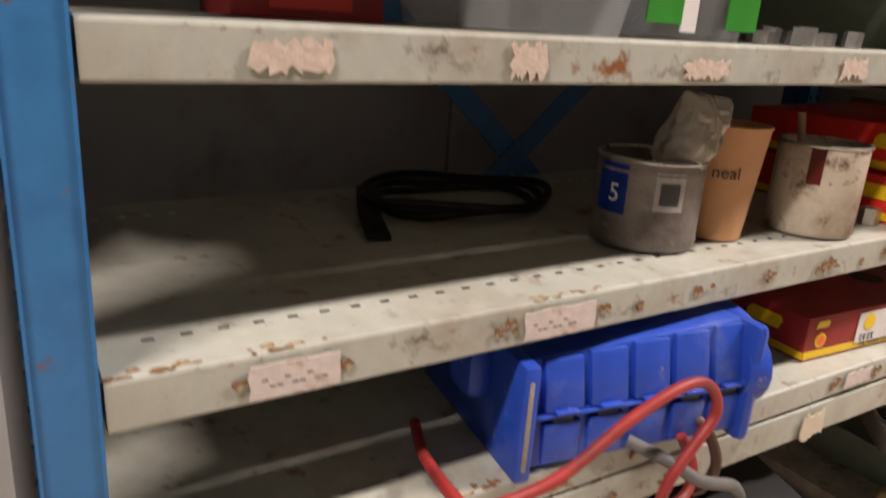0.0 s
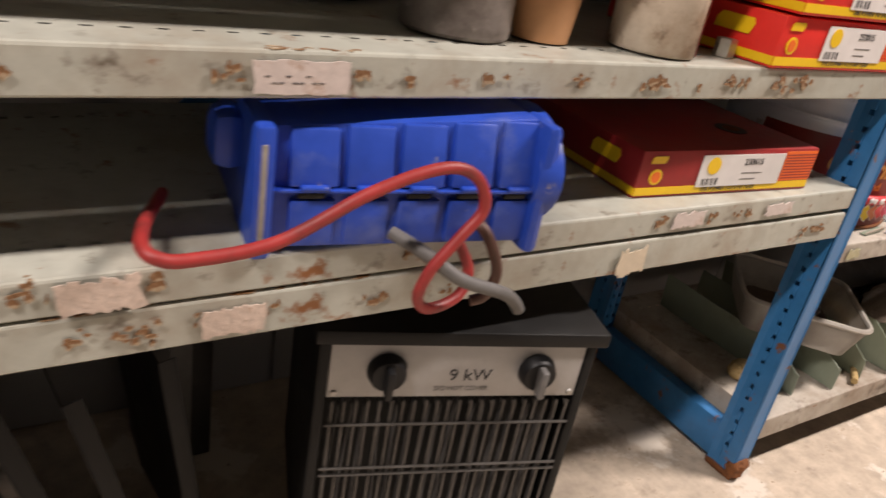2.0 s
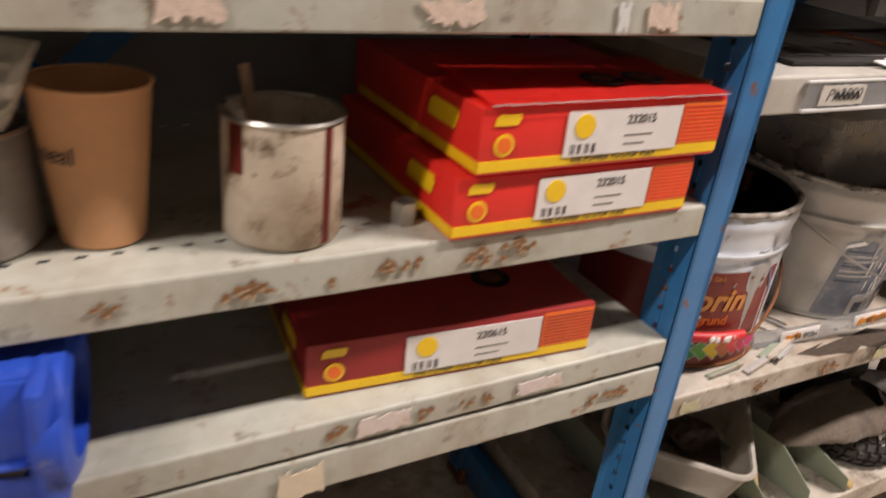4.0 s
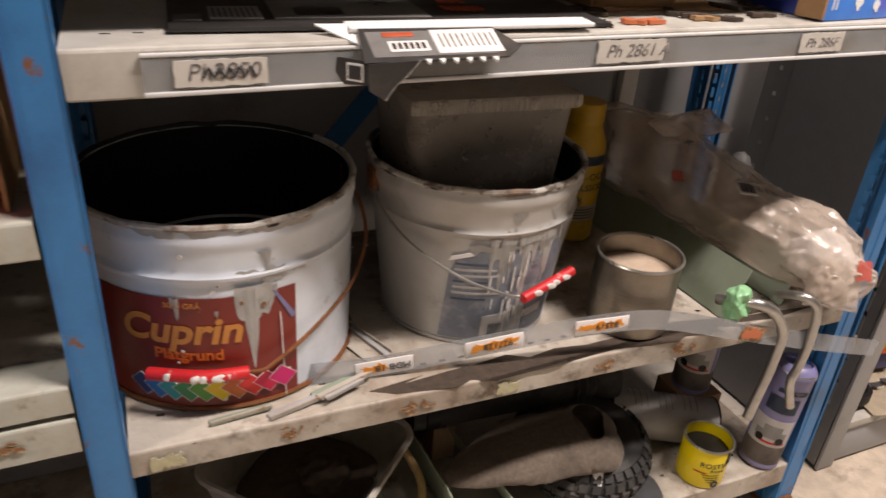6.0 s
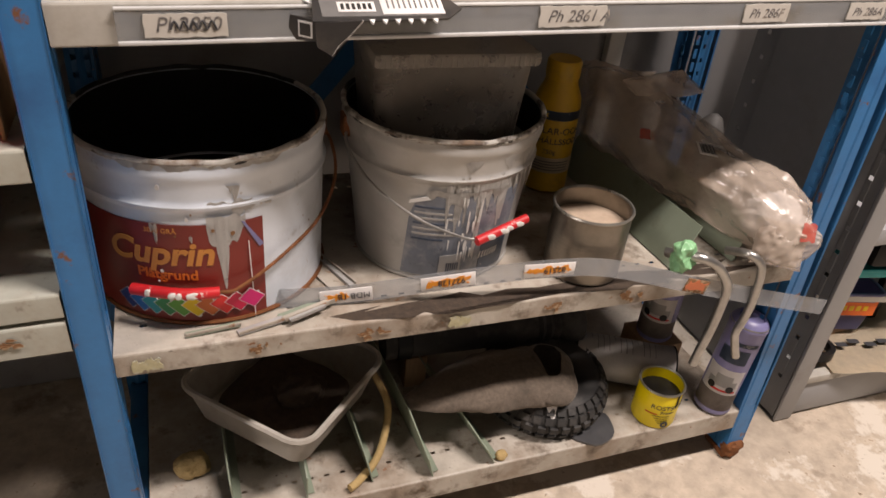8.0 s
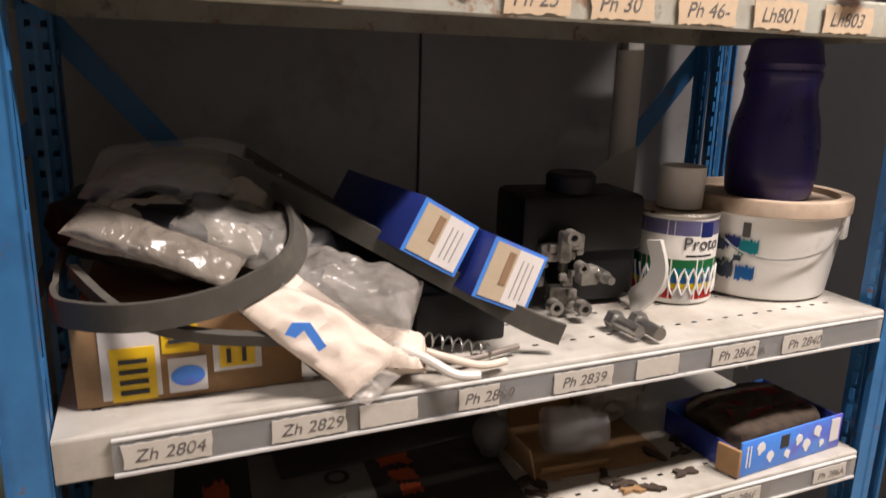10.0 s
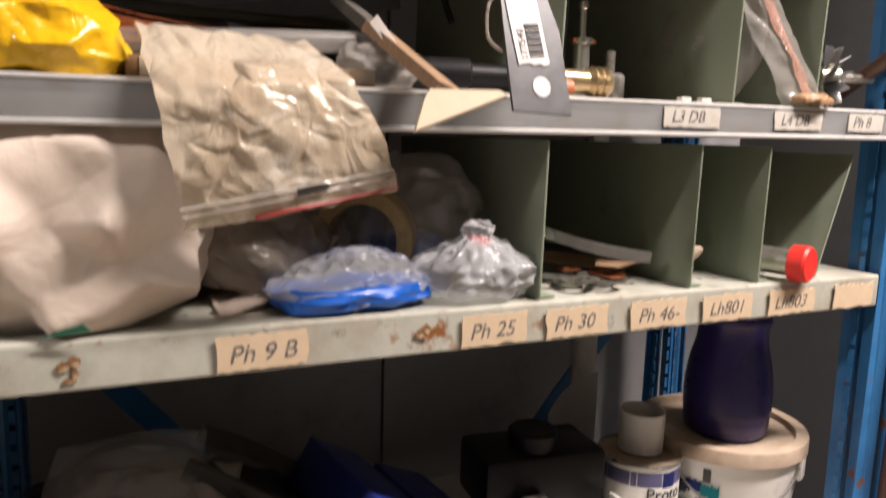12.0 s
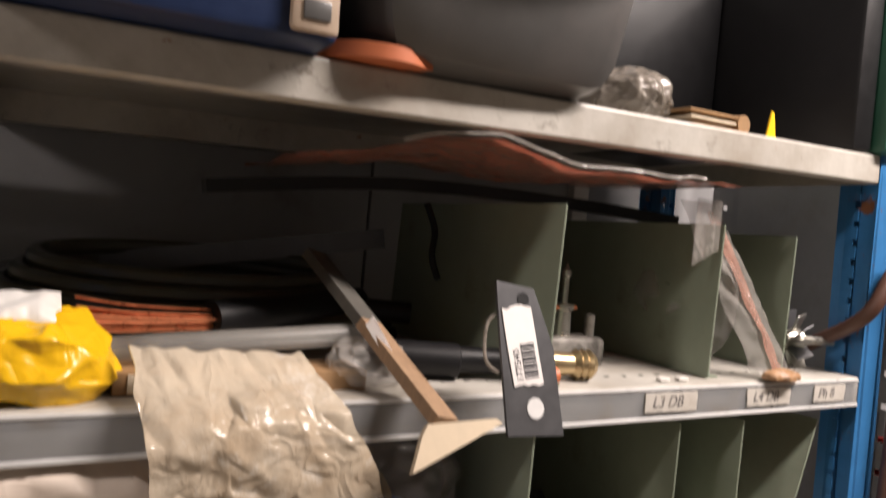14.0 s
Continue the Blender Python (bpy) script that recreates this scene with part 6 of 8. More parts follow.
tg = part("tag", boxed((-0.020, -0.0008, -0.011), (0.020, 0.0006, 0.011), 0.0003), RUSTPATCH, ls, "brown stained tag", at=pose(2.189, -0.0325, 0.467, 0, 15, -4))
part("orange_stain", prism(ragged(-0.017, 0.017, -0.008, 0.008, 77, 0.25, 9), 0, 0.0006), TERRA, tg, at=front(0, -0.0008, 0), smooth=0)
for k, (x, y, z, rx, rz, ln, w) in enumerate(((1.560, 0.012, 0.002, 0, 14, 0.048, 0.006), (1.612, 0.030, 0.002, 6, 18, 0.066, 0.008), (1.616, 0.022, 0.007, -4, 19, 0.060, 0.006), (1.622, 0.015, 0.010, 8, 21, 0.040, 0.004), (1.500, 0.020, 0.0015, 0, 5, 0.055, 0.005), (1.690, 0.075, 0.001, 0, 112, 0.13, 0.012), (1.704, 0.085, 0.003, 0, 114, 0.11, 0.005))):
    sc = thing("tin_strip", "thin folded tin strip lying on a shelf", "metal strip", pose(x, y, zG(x) + z, rx, -2, rz))
    part("strip", boxed((-0.01, -w, 0), (ln, w, 0.0016), 0.0005), (PANELGREY, DIVIDER, GRIMY)[k % 3], sc)
    part("folded_lip", boxed((-0.01, -w, 0.0016), (ln, -w + 0.0015, 0.006), 0.0003), (GRIMY, PANELGREY)[k % 2], sc)


# a long wrinkled bag hanging over the folded plates
BAGM = surface("brownish_film", (0.62, 0.52, 0.43), 0.12, 30, 0.22, 0, 0.03, [((0.38, 0.28, 0.21), 10, 0.5, 0.8)], alpha=0.5, crumple=0.22, folds=16)
bg = thing("plastic_bag", "wrinkled brownish plastic bag with red print, half full", "plastic bag")


def long_bag(path, radii, seed, seg=30):
    """A limp bag round a bent path of centres, with lengthwise folds; radii are (half width, half height)."""
    mid = smooth_path(path, 5)
    rad = smooth_path([(w, h, 0) for w, h in radii], 5)
    bm, loops, n = bmesh.new(), [], len(mid)
    for i in range(n):
        d = (mid[min(i + 1, n - 1)] - mid[max(i - 1, 0)]).normalized()
        side = d.cross(Vector((0, 0, 1))).normalized()
        over = side.cross(d)
        row = []
        for k in range(seg):
            a = 2 * math.pi * k / seg
            q = Vector((math.cos(a) * 1.3, math.sin(a) * 1.3, i / n * 2.6 + 0.25 * math.sin(2 * a)))
            f = 1 + 0.30 * crease(q, seed, 1.0) + 0.12 * crease(q, seed + 3, 3.2)
            row.append(bm.verts.new(mid[i] + side * math.cos(a) * rad[i].x * f + over * math.sin(a) * rad[i].y * f))
        loops.append(row)
    for r0, r1 in zip(loops, loops[1:]):
        for k in range(seg):
            bm.faces.new((r0[k], r0[(k + 1) % seg], r1[(k + 1) % seg], r1[k]))
    bm.faces.new(loops[0])
    bm.faces.new(loops[-1][::-1])
    bmesh.ops.recalc_face_normals(bm, faces=bm.faces)
    return soften(bm, seed, 0.0018, 2, 1)


part("film", long_bag([(2.205, 0.395, 0.575), (2.228, 0.34, 0.580), (2.262, 0.24, 0.572), (2.292, 0.15, 0.560), (2.322, 0.08, 0.545), (2.345, 0.025, 0.533), (2.358, -0.022, 0.525), (2.374, -0.050, 0.534)], [(0.014, 0.060), (0.038, 0.068), (0.048, 0.062), (0.046, 0.050), (0.044, 0.050), (0.044, 0.050), (0.030, 0.036), (0.005, 0.006)], 3), BAGM, bg, smooth=60)
part("bag_ear", pouch((2.235, 0.25, 0.632), (0.098, -0.02, 0.022), (-0.035, 0.03, 0.030), 0.014, 8, 0.5, 24, 18), BAGM, bg, "loose bag corner", smooth=60)
part("bag_ear", pouch((2.190, 0.37, 0.595), (0.075, 0.025, 0.045), (0.075, -0.02, 0.0), 0.014, 9, 0.5, 20, 16), BAGM, bg, smooth=60)
part("tail", pouch((2.292, -0.012, 0.484), (0.060, -0.040, 0.000), (0.010, 0.02, 0.065), 0.022, 9, 0.5, 20, 20), BAGM, bg, smooth=60)
part("inner_paper", soften(sack((0.085, 0.060, 0.060), 23, 0.25, 30, 2.6, floor=False, sub=3), 23, 0.004, 2, 1), WHITEPAPER, bg, "pale paper inside the bag", at=pose(2.345, 0.02, 0.500, 0, 20, -30), smooth=60)
part("red_print", prism(ragged(-0.010, 0.010, -0.013, 0.013, 4, 0.10, 5), 0, 0.0008), REDFILM, bg, at=pose(2.352, -0.044, 0.546, 62, 0, -30))
part("red_print", prism(ragged(-0.012, 0.012, -0.008, 0.008, 6, 0.12, 5), 0, 0.0008), REDFILM, bg, at=pose(2.216, 0.198, 0.600, 48, 0, -38))
tgx = part("tag", boxed((-0.04, -0.014, 0), (0.04, 0.014, 0.001), 0.0003), WHITEPAPER, bg, "white printed tag", at=pose(2.292, 0.110, 0.606, 18, 8, -14))
letters("4,154", 0.02, INK, tgx, pose(-0.010, -0.010, 0.0014), "number")
for k in range(8):
    part("code_bar", boxed((-0.036 + 0.003 * k, -0.010, 0.0009), (-0.0345 + 0.003 * k + 0.0006 * (k % 2), 0.010, 0.0016)), INK, tgx)
grb = thing("grey_bottle", "small grey bottle lying behind a plastic bag", "bottle", pose(2.352, 0.235, zG(2.34) + 0.045, 0, 22, 20))
part("bottle_body", lathe([(0, 0), (0.022, 0), (0.024, 0.01), (0.024, 0.09), (0.012, 0.11), (0, 0.115)], 24), HOSEGREY, grb)
bst = thing("wood_block", "wooden block under a grey bottle", "wood", pose(2.355, 0.245, zG(2.34) + 0.001))
part("block", boxed((-0.035, -0.03, 0), (0.035, 0.03, 0.038), 0.002), WOOD, bst)


def crank(pts, label, r=0.0075):
    t = thing("bent_steel_rod", label, "steel rod")
    part("rod", tube(pts, r, steps=8, seg=12), STEEL, t)
    return t


k1 = crank([(2.165, 0.02, 0.495), (2.182, -0.022, 0.512), (2.205, -0.032, 0.505), (2.226, -0.034, 0.487), (2.246, -0.034, 0.458), (2.2485, -0.033, 0.42), (2.247, -0.032, 0.378), (2.2415, -0.031, 0.335), (2.238, -0.031, 0.306)], "bent steel rod hooked over the shelf edge")
part("green_cap", sack((0.026, 0.02, 0.042), 4, 0.45, 60, 2.4, floor=False), PALEGREEN, k1, "pale green plastic cap", at=pose(2.168, -0.012, 0.486))
crank([(2.268, 0.01, 0.492), (2.274, -0.025, 0.507), (2.290, -0.036, 0.496), (2.298, -0.038, 0.474), (2.302, -0.038, 0.43), (2.301, -0.037, 0.393), (2.295, -0.037, 0.366), (2.303, -0.037, 0.34), (2.315, -0.037, 0.312)], "short bent steel rod hooked over the shelf", 0.0065)

# ---- third shelf: flattened packaging and debris ----
fb = thing("flattened_box", "flattened black printed carton lying open on a shelf", "box", pose(1.60, 0.03, zF(1.65) + 0.001, 0, -1, -4))
part("panel", boxed((-0.11, 0, 0), (0.30, 0.33, 0.004), 0.001), BLACKCARD, fb)
part("grey_print", boxed((-0.02, 0.03, 0.004), (0.125, 0.24, 0.0052), 0.0003), GREYCARD, fb, "grey printed panel")
part("code_panel", boxed((-0.075, 0.030, 0.004), (-0.030, 0.085, 0.0053), 0.0003), PANELGREY, fb)
part("code_panel", boxed((-0.105, 0.025, 0.004), (-0.082, 0.05, 0.0053), 0.0003), GREYCARD, fb)
part("code_panel", boxed((0.0, 0.04, 0.0052), (0.045, 0.075, 0.0058), 0.0002), BLACKCARD, fb)
for k in range(8):
    part("code_bar", boxed((-0.072 + 0.005 * k, 0.036, 0.0053), (-0.070 + 0.005 * k, 0.075, 0.0058)), BLACKCARD, fb)
for k, (x, y, w, h) in enumerate(((0.150, 0.06, 0.040, 0.022), (0.155, 0.10, 0.030, 0.020), (0.150, 0.13, 0.035, 0.025), (0.145, 0.17, 0.040, 0.030), (-0.075, 0.13, 0.030, 0.06))):
    part("orange_print", prism(ragged(x, x + w, y, y + h, 60 + k, 0.2), 0.004, 0.0051), ORANGEPRINT, fb)
part("pale_print", boxed((0.03, 0.255, 0.004), (0.11, 0.295, 0.0050)), GREYCARD, fb)
part("round_print", lathe([(0.010, 0.0052), (0.016, 0.0052), (0.016, 0.0058), (0.010, 0.0058)], 20), BLACKCARD, fb, at=pose(0.085, 0.16, 0))
part("cross_print", boxed((0.070, 0.10, 0.0052), (0.100, 0.105, 0.0058)), BLACKCARD, fb)
part("cross_print", boxed((0.083, 0.09, 0.0052), (0.088, 0.115, 0.0058)), BLACKCARD, fb)
part("white_flap", boxed((0.035, -0.022, 0.002), (0.275, 0.004, 0.006), 0.001), WHITECARD, fb, "white inner flap", at=pose(0, 0, 0.001, 2, 0, 2))
ff = part("front_flap", prism([(0.042, 0.0), (0.165, 0.0), (0.185, -0.030), (0.168, -0.044), (0.080, -0.046), (0.036, -0.046)], -0.001, 0.001), BLACKCARD, fb, "torn black front flap", at=pose(0, -0.022, 0.005, 24, 0, 3), smooth=0)
part("flap_print", boxed((0.046, -0.040, 0.001), (0.160, -0.006, 0.0014)), GREYCARD, ff)
part("code_panel", boxed((0.104, -0.038, 0.0012), (0.166, -0.006, 0.0020), 0.0002), WHITEPAPER, ff)
part("title_print", boxed((0.062, -0.034, 0.0012), (0.098, -0.020, 0.0020), 0.0002), WHITEPAPER, ff)
for k in range(6):
    part("title_bar", boxed((0.065 + 0.0053 * k, -0.031, 0.0018), (0.068 + 0.0053 * k, -0.023, 0.0026)), BLACKCARD, ff)
part("orange_print", boxed((0.060, -0.014, 0.0012), (0.088, -0.008, 0.0019), 0.0002), ORANGEPRINT, ff)
for k in range(10):
    part("code_bar", boxed((0.110 + 0.0055 * k, -0.030, 0.0018), (0.1115 + 0.0055 * k, -0.012, 0.0024)), GREYCARD, ff)
for k in range(6):
    part("torn_tooth", prism([(-0.003, 0), (0.003, 0), (0, -0.006)], -0.0008, 0.0012), WHITECARD, ff, at=pose(0.092 + 0.0125 * k, -0.044, 0), smooth=0)
ft2 = part("corner_tuck", prism([(0, 0), (0.044, 0.004), (0.032, -0.010), (0.022, -0.020), (0.016, -0.030), (0.002, -0.022)], -0.001, 0.001), BLACKCARD, fb, "torn black corner tuck", at=front(0.040, -0.066, -0.013, -2))
part("torn_edge", tube([(0.044, 0.004, 0), (0.032, -0.010, 0), (0.022, -0.020, 0), (0.016, -0.030, 0)], 0.0009, steps=3, seg=5), WHITECARD, ft2)
sf = part("side_tuck", prism([(0, 0), (0.030, 0), (0.030, -0.020), (0.006, -0.022), (-0.002, -0.012)], -0.001, 0.001), BLACKCARD, fb, "black side tuck with a square mark", at=pose(0.020, -0.042, -0.012, 90, 0, -38), smooth=0)
part("logo_square", boxed((0.009, -0.018, 0.001), (0.024, -0.003, 0.0016)), WHITECARD, sf)
part("logo_square", boxed((0.0108, -0.0162, 0.0014), (0.0222, -0.0048, 0.0021)), BLACKCARD, sf)
part("white_fold", prism([(0.0, 0.0), (0.030, 0.0), (0.052, -0.045), (0.030, -0.030)], -0.0008, 0.0008), WHITECARD, fb, "white inside of a folded flap", at=pose(0.008, -0.004, 0.006, 20, 0, 0), smooth=0)
fb2 = thing("flattened_box", "second flattened black carton at the back of a shelf", "box", pose(1.63, 0.20, zF(1.7) + 0.006, 3, -1, 3))
part("panel", boxed((0, 0, 0), (0.33, 0.18, 0.004), 0.001), BLACKCARD, fb2)
part("pale_print", boxed((0.03, 0.06, 0.004), (0.12, 0.10, 0.005), 0.0002), GREYCARD, fb2)
rr = random.Random(21)
bc = thing("broken_carton", "torn brown carton with a clear jar in it", "box", pose(1.93, 0.09, zF(1.95) + 0.001, 0, 0, -4))
part("base", boxed((0, 0, 0), (0.20, 0.14, 0.003), 0.001), CARD, bc)
part("side", boxed((0, 0, 0.003), (0.003, 0.13, 0.05), 0.001), CARD, bc, at=pose(0, 0, 0, 0, -14, 6))
part("front_edge", boxed((0.01, 0, 0.003), (0.11, 0.003, 0.016), 0.001), CARD, bc, at=pose(0, 0.01, 0, 20, 0, 0))
part("back", boxed((0.02, 0.135, 0.003), (0.15, 0.138, 0.085), 0.001), CARD, bc, at=pose(0, 0, 0, 0, 0, 0))
jr = thing("glass_jar", "clear jar lying in a torn carton", "jar", pose(1.975, 0.15, zF(1.97) + 0.036, 0, 90, -15))
part("jar_wall", lathe([(0, 0), (0.030, 0), (0.032, 0.005), (0.032, 0.06), (0.024, 0.072), (0.024, 0.085), (0.021, 0.085), (0.021, 0.07), (0.029, 0.058), (0.029, 0.006), (0, 0.004)], 28), CLEAR, jr)
bl = thing("rubber_ball", "dark grey round knob standing on a shelf", "ball", pose(1.905, 0.17, zF(1.9) + 0.001))
part("ball", lathe([(0, 0), (0.012, 0.0), (0.014, 0.008)] + [(0.026 * math.sin(a), 0.034 - 0.026 * math.cos(a)) for a in [0.6 + 2.54 * k / 10 for k in range(11)]][:-1] + [(0, 0.060)], 24), HOSEGREY, bl)
sb = film_bag("plastic_bag", "dark translucent bag at the back of a shelf", pose(2.12, 0.25, zF(2.1) + 0.002, 0, 0, 10), (0.16, 0.12, 0.11), 17, FILMGREY, 0.25, 12)
for k in range(16):
    x, y = rr.uniform(1.88, 2.19), rr.uniform(0.02, 0.12)
    ch = thing("wood_chip", "small brown chip lying on a shelf", "wood chip", pose(x, y, zF(x) + 0.001, 0, 0, rr.uniform(0, 180)), "loose brown chips")
    part("chip", prism(ragged(-0.012 - 0.01 * rr.random(), 0.012, -0.005, 0.005, k, 0.4, 4), 0, 0.004), (SILT, CARD, SILT, SILT, TERRA)[k % 5 if k < 10 else 0], ch)
lb = thing("lamp_box", "bright blue printed lamp carton with its top torn open", "box", pose(2.182, 0.006, zF(2.18) + 0.001, 0, -1, 4))
part("base", boxed((0, 0, 0), (0.195, 0.135, 0.003), 0.001), CARD, lb)
fr = part("front_side", boxed((0, -0.001, 0), (0.195, 0.002, 0.050), 0.0008), BRIGHTBLUE, lb)
part("left_side", boxed((-0.001, 0.002, 0), (0.002, 0.135, 0.038), 0.0008), DEEPBLUE, lb)
part("back_side", boxed((0, 0.133, 0), (0.195, 0.136, 0.045), 0.0008), BRIGHTBLUE, lb)
part("right_side", boxed((0.193, 0.002, 0), (0.196, 0.133, 0.045), 0.0008), DEEPBLUE, lb)
part("corner_tab", boxed((-0.006, -0.002, 0.002), (0.0, 0.03, 0.040), 0.0008), CARD, lb, at=pose(0, 0, 0, 0, 0, 12))
part("code_panel", boxed((0.172, -0.0018, 0.012), (0.19, -0.0008, 0.046)), WHITEPAPER, fr)
part("photo_panel", boxed((0.073, -0.0018, 0.026), (0.088, -0.0008, 0.044)), BLACKCARD, fr)
for k, (x, z, r) in enumerate(((0.035, 0.034, 0.008), (0.055, 0.018, 0.007), (0.088, 0.014, 0.006), (0.108, 0.030, 0.007), (0.125, 0.018, 0.008), (0.145, 0.034, 0.008), (0.156, 0.014, 0.005))):
    bulb = part("lamp_print", prism([(r * math.cos(a) * (1 if math.sin(a) > -0.3 else 0.5), r * 1.2 * math.sin(a)) for a in [2 * math.pi * j / 14 for j in range(14)]], 0, 0.0006), WHITECARD, fr, at=front(x, -0.0011, z, 20 * (k % 3 - 1)), smooth=0)
for k in range(2):
    part("white_line", boxed((0.010 + 0.006 * k, -0.0017, 0.012), (0.012 + 0.006 * k, -0.0009, 0.042)), WHITECARD, fr)
sl = part("filling", sack((0.17, 0.115, 0.055), 8, 0.12, 26, 4), SILT, lb, "dark brown dusty filling", at=pose(0.097, 0.068, 0.003))
part("torn_red_flap", sheet(lambda u, v: Vector((0.03 + 0.13 * u, 0.03 + 0.07 * v, 0.058 + 0.012 * noise.noise((u * 4, v * 4, 2)))), 12, 8, 0.0012), DULLRED, lb)

# ---- fourth shelf: belts, bags, boxes, carburettor, tins ----
mb = thing("parts_carton", "brown parts carton with yellow and white labels", "box", pose(1.428, 0.05, zH(1.43) + 0.001, 0, -0.8, -2))
part("carton", boxed((0, 0, 0), (0.20, 0.26, 0.078), 0.0015), CARD, mb)
part("white_label", boxed((0.022, -0.001, 0.006), (0.072, 0, 0.076)), WHITEPAPER, mb)
part("yellow_label", boxed((0.030, -0.002, 0.004), (0.068, -0.001, 0.055)), YELLOW, mb)
part("yellow_label", boxed((0.074, -0.001, 0.045), (0.106, 0, 0.076)), YELLOW, mb)
part("white_label", boxed((0.078, -0.0015, 0.006), (0.112, -0.0005, 0.040)), WHITEPAPER, mb)
part("oval_mark", prism([(0.015 * math.cos(a), 0.010 * math.sin(a)) for a in [2 * math.pi * j / 18 for j in range(18)]], 0, 0.0006), BRIGHTBLUE, mb, at=front(0.095, -0.0015, 0.022), smooth=0)
part("white_label", boxed((0.118, -0.001, 0.022), (0.162, 0, 0.052)), WHITEPAPER, mb)
part("yellow_label", boxed((0.124, -0.002, 0.026), (0.156, -0.001, 0.048)), YELLOW, mb)
for x0, x1, z0, z1 in ((0.037, 0.061, 0.010, 0.014), (0.037, 0.061, 0.020, 0.024), (0.037, 0.061, 0.030, 0.034), (0.037, 0.061, 0.040, 0.044), (0.08, 0.10, 0.055, 0.059), (0.08, 0.10, 0.064, 0.068), (0.13, 0.134, 0.030, 0.044), (0.144, 0.148, 0.030, 0.044)):
    part("print_bar", boxed((x0, -0.003, z0), (x1, -0.0018, z1)), INK, mb)


def belt(pts, w, label, closed=False, up=(0, 0, 1), t=0.005):
    b = thing("drive_belt", label, "belt", group="rubber drive belts")
    part("rubber_band", band(pts, w, t, closed, up, 8), BELT, b)
    return b


belt([(1.415, 0.08, 1.165), (1.44, 0.04, 1.160), (1.50, 0.015, 1.163), (1.57, 0.02, 1.175), (1.625, 0.05, 1.200), (1.632, 0.12, 1.235), (1.60, 0.20, 1.262), (1.54, 0.26, 1.270), (1.47, 0.25, 1.255), (1.425, 0.18, 1.20)], 0.026, "wide grey rubber belt bent in a loop over bags", True)
belt([(1.575, 0.16, 1.272), (1.65, 0.13, 1.234), (1.72, 0.10, 1.195), (1.80, 0.07, 1.150), (1.87, 0.03, 1.112), (1.905, 0.015, 1.098)], 0.024, "wide dark rubber belt leaning across boxes", t=0.007)
belt([(1.43, 0.10, 1.185), (1.47, 0.04, 1.160), (1.53, 0.02, 1.140), (1.60, 0.02, 1.128), (1.67, 0.03, 1.12)], 0.012, "narrow worn rubber belt under plastic bags", t=0.008)
belt([(1.60, 0.25, 1.27), (1.66, 0.28, 1.23), (1.74, 0.26, 1.18), (1.83, 0.2, 1.12)], 0.022, "dark rubber belt at the back of a shelf", t=0.007)
def flat_bag(label, o, u, v, thick, seed, material, folds=0.4, smooth=28):
    b = thing("plastic_bag", label, "plastic bag")
    part("film", pouch(o, u, v, thick, seed, folds), material, b, smooth=smooth)
    return b


flat_bag("long white plastic sleeve sticking out of a pile", (1.425, 0.085, 1.225), (0.135, -0.05, -0.050), (0.022, 0.03, 0.020), 0.012, 21, FILMGREY)
flat_bag("beige paper sleeve lying among belts", (1.475, 0.075, 1.200), (0.085, -0.02, -0.024), (0.03, 0.04, 0.020), 0.012, 28, PALEFILM)
flat_bag("clear bag of parts lying on a pile of belts", (1.515, 0.085, 1.225), (0.105, -0.04, -0.045), (0.035, 0.06, 0.022), 0.022, 22, FILM, 0.6)
flat_bag("crumpled clear bag with shiny folds", (1.435, 0.15, 1.240), (0.15, -0.02, 0.004), (0.02, 0.10, 0.035), 0.022, 23, CLEAR, 0.6)
flat_bag("large dusty clear bag lying over a pile of belts", (1.428, 0.10, 1.205), (0.165, -0.03, -0.012), (0.045, 0.13, 0.050), 0.034, 35, PALEFILM, 0.5)
flat_bag("long creased clear bag on top of the pile", (1.440, 0.17, 1.245), (0.120, -0.06, 0.004), (0.05, 0.08, 0.020), 0.022, 36, FILM, 0.5)
wbag = flat_bag("dirty white printed plastic bag hanging over the shelf edge", (1.562, 0.030, 1.158), (0.098, -0.040, -0.084), (0.058, 0.022, 0.026), 0.016, 24, KRAFTWHITE, 0.4)
part("blue_print", prism([(0, 0), (0.010, -0.002), (0.016, 0.006), (0.034, -0.012), (0.040, -0.006), (0.020, 0.014), (0.004, 0.012)], 0, 0.0012), BRIGHTBLUE, wbag, at=front(1.603, -0.008, 1.142, -14), smooth=0)
part("clear_end", pouch((1.655, -0.010, 1.076), (0.022, -0.004, -0.012), (0.040, 0.016, 0.018), 0.01, 34, 0.4, 14, 14), FILM, wbag, smooth=28)
flat_bag("clear bag with dark shock parts inside", (1.605, 0.035, 1.168), (0.12, -0.03, -0.045), (0.035, 0.06, 0.030), 0.032, 25, FILM, 0.6)
flat_bag("crinkled beige bag on the shelf edge", (1.665, 0.012, 1.100), (0.075, -0.02, -0.012), (0.016, 0.05, 0.014), 0.022, 29, KRAFTWHITE, 0.5)
film_bag("dark_parts", "dark mixed rubber parts in a heap under bags", pose(1.56, 0.20, 1.152, 0, 8, 0), (0.30, 0.22, 0.08), 26, BLACK, 0.25, 12, cat="rubber parts")
film_bag("dark_parts", "dark rubber parts heaped behind blue cartons", pose(1.74, 0.22, zH(1.74) + 0.002), (0.22, 0.16, 0.09), 27, BLACK, 0.25, 12, cat="rubber parts")
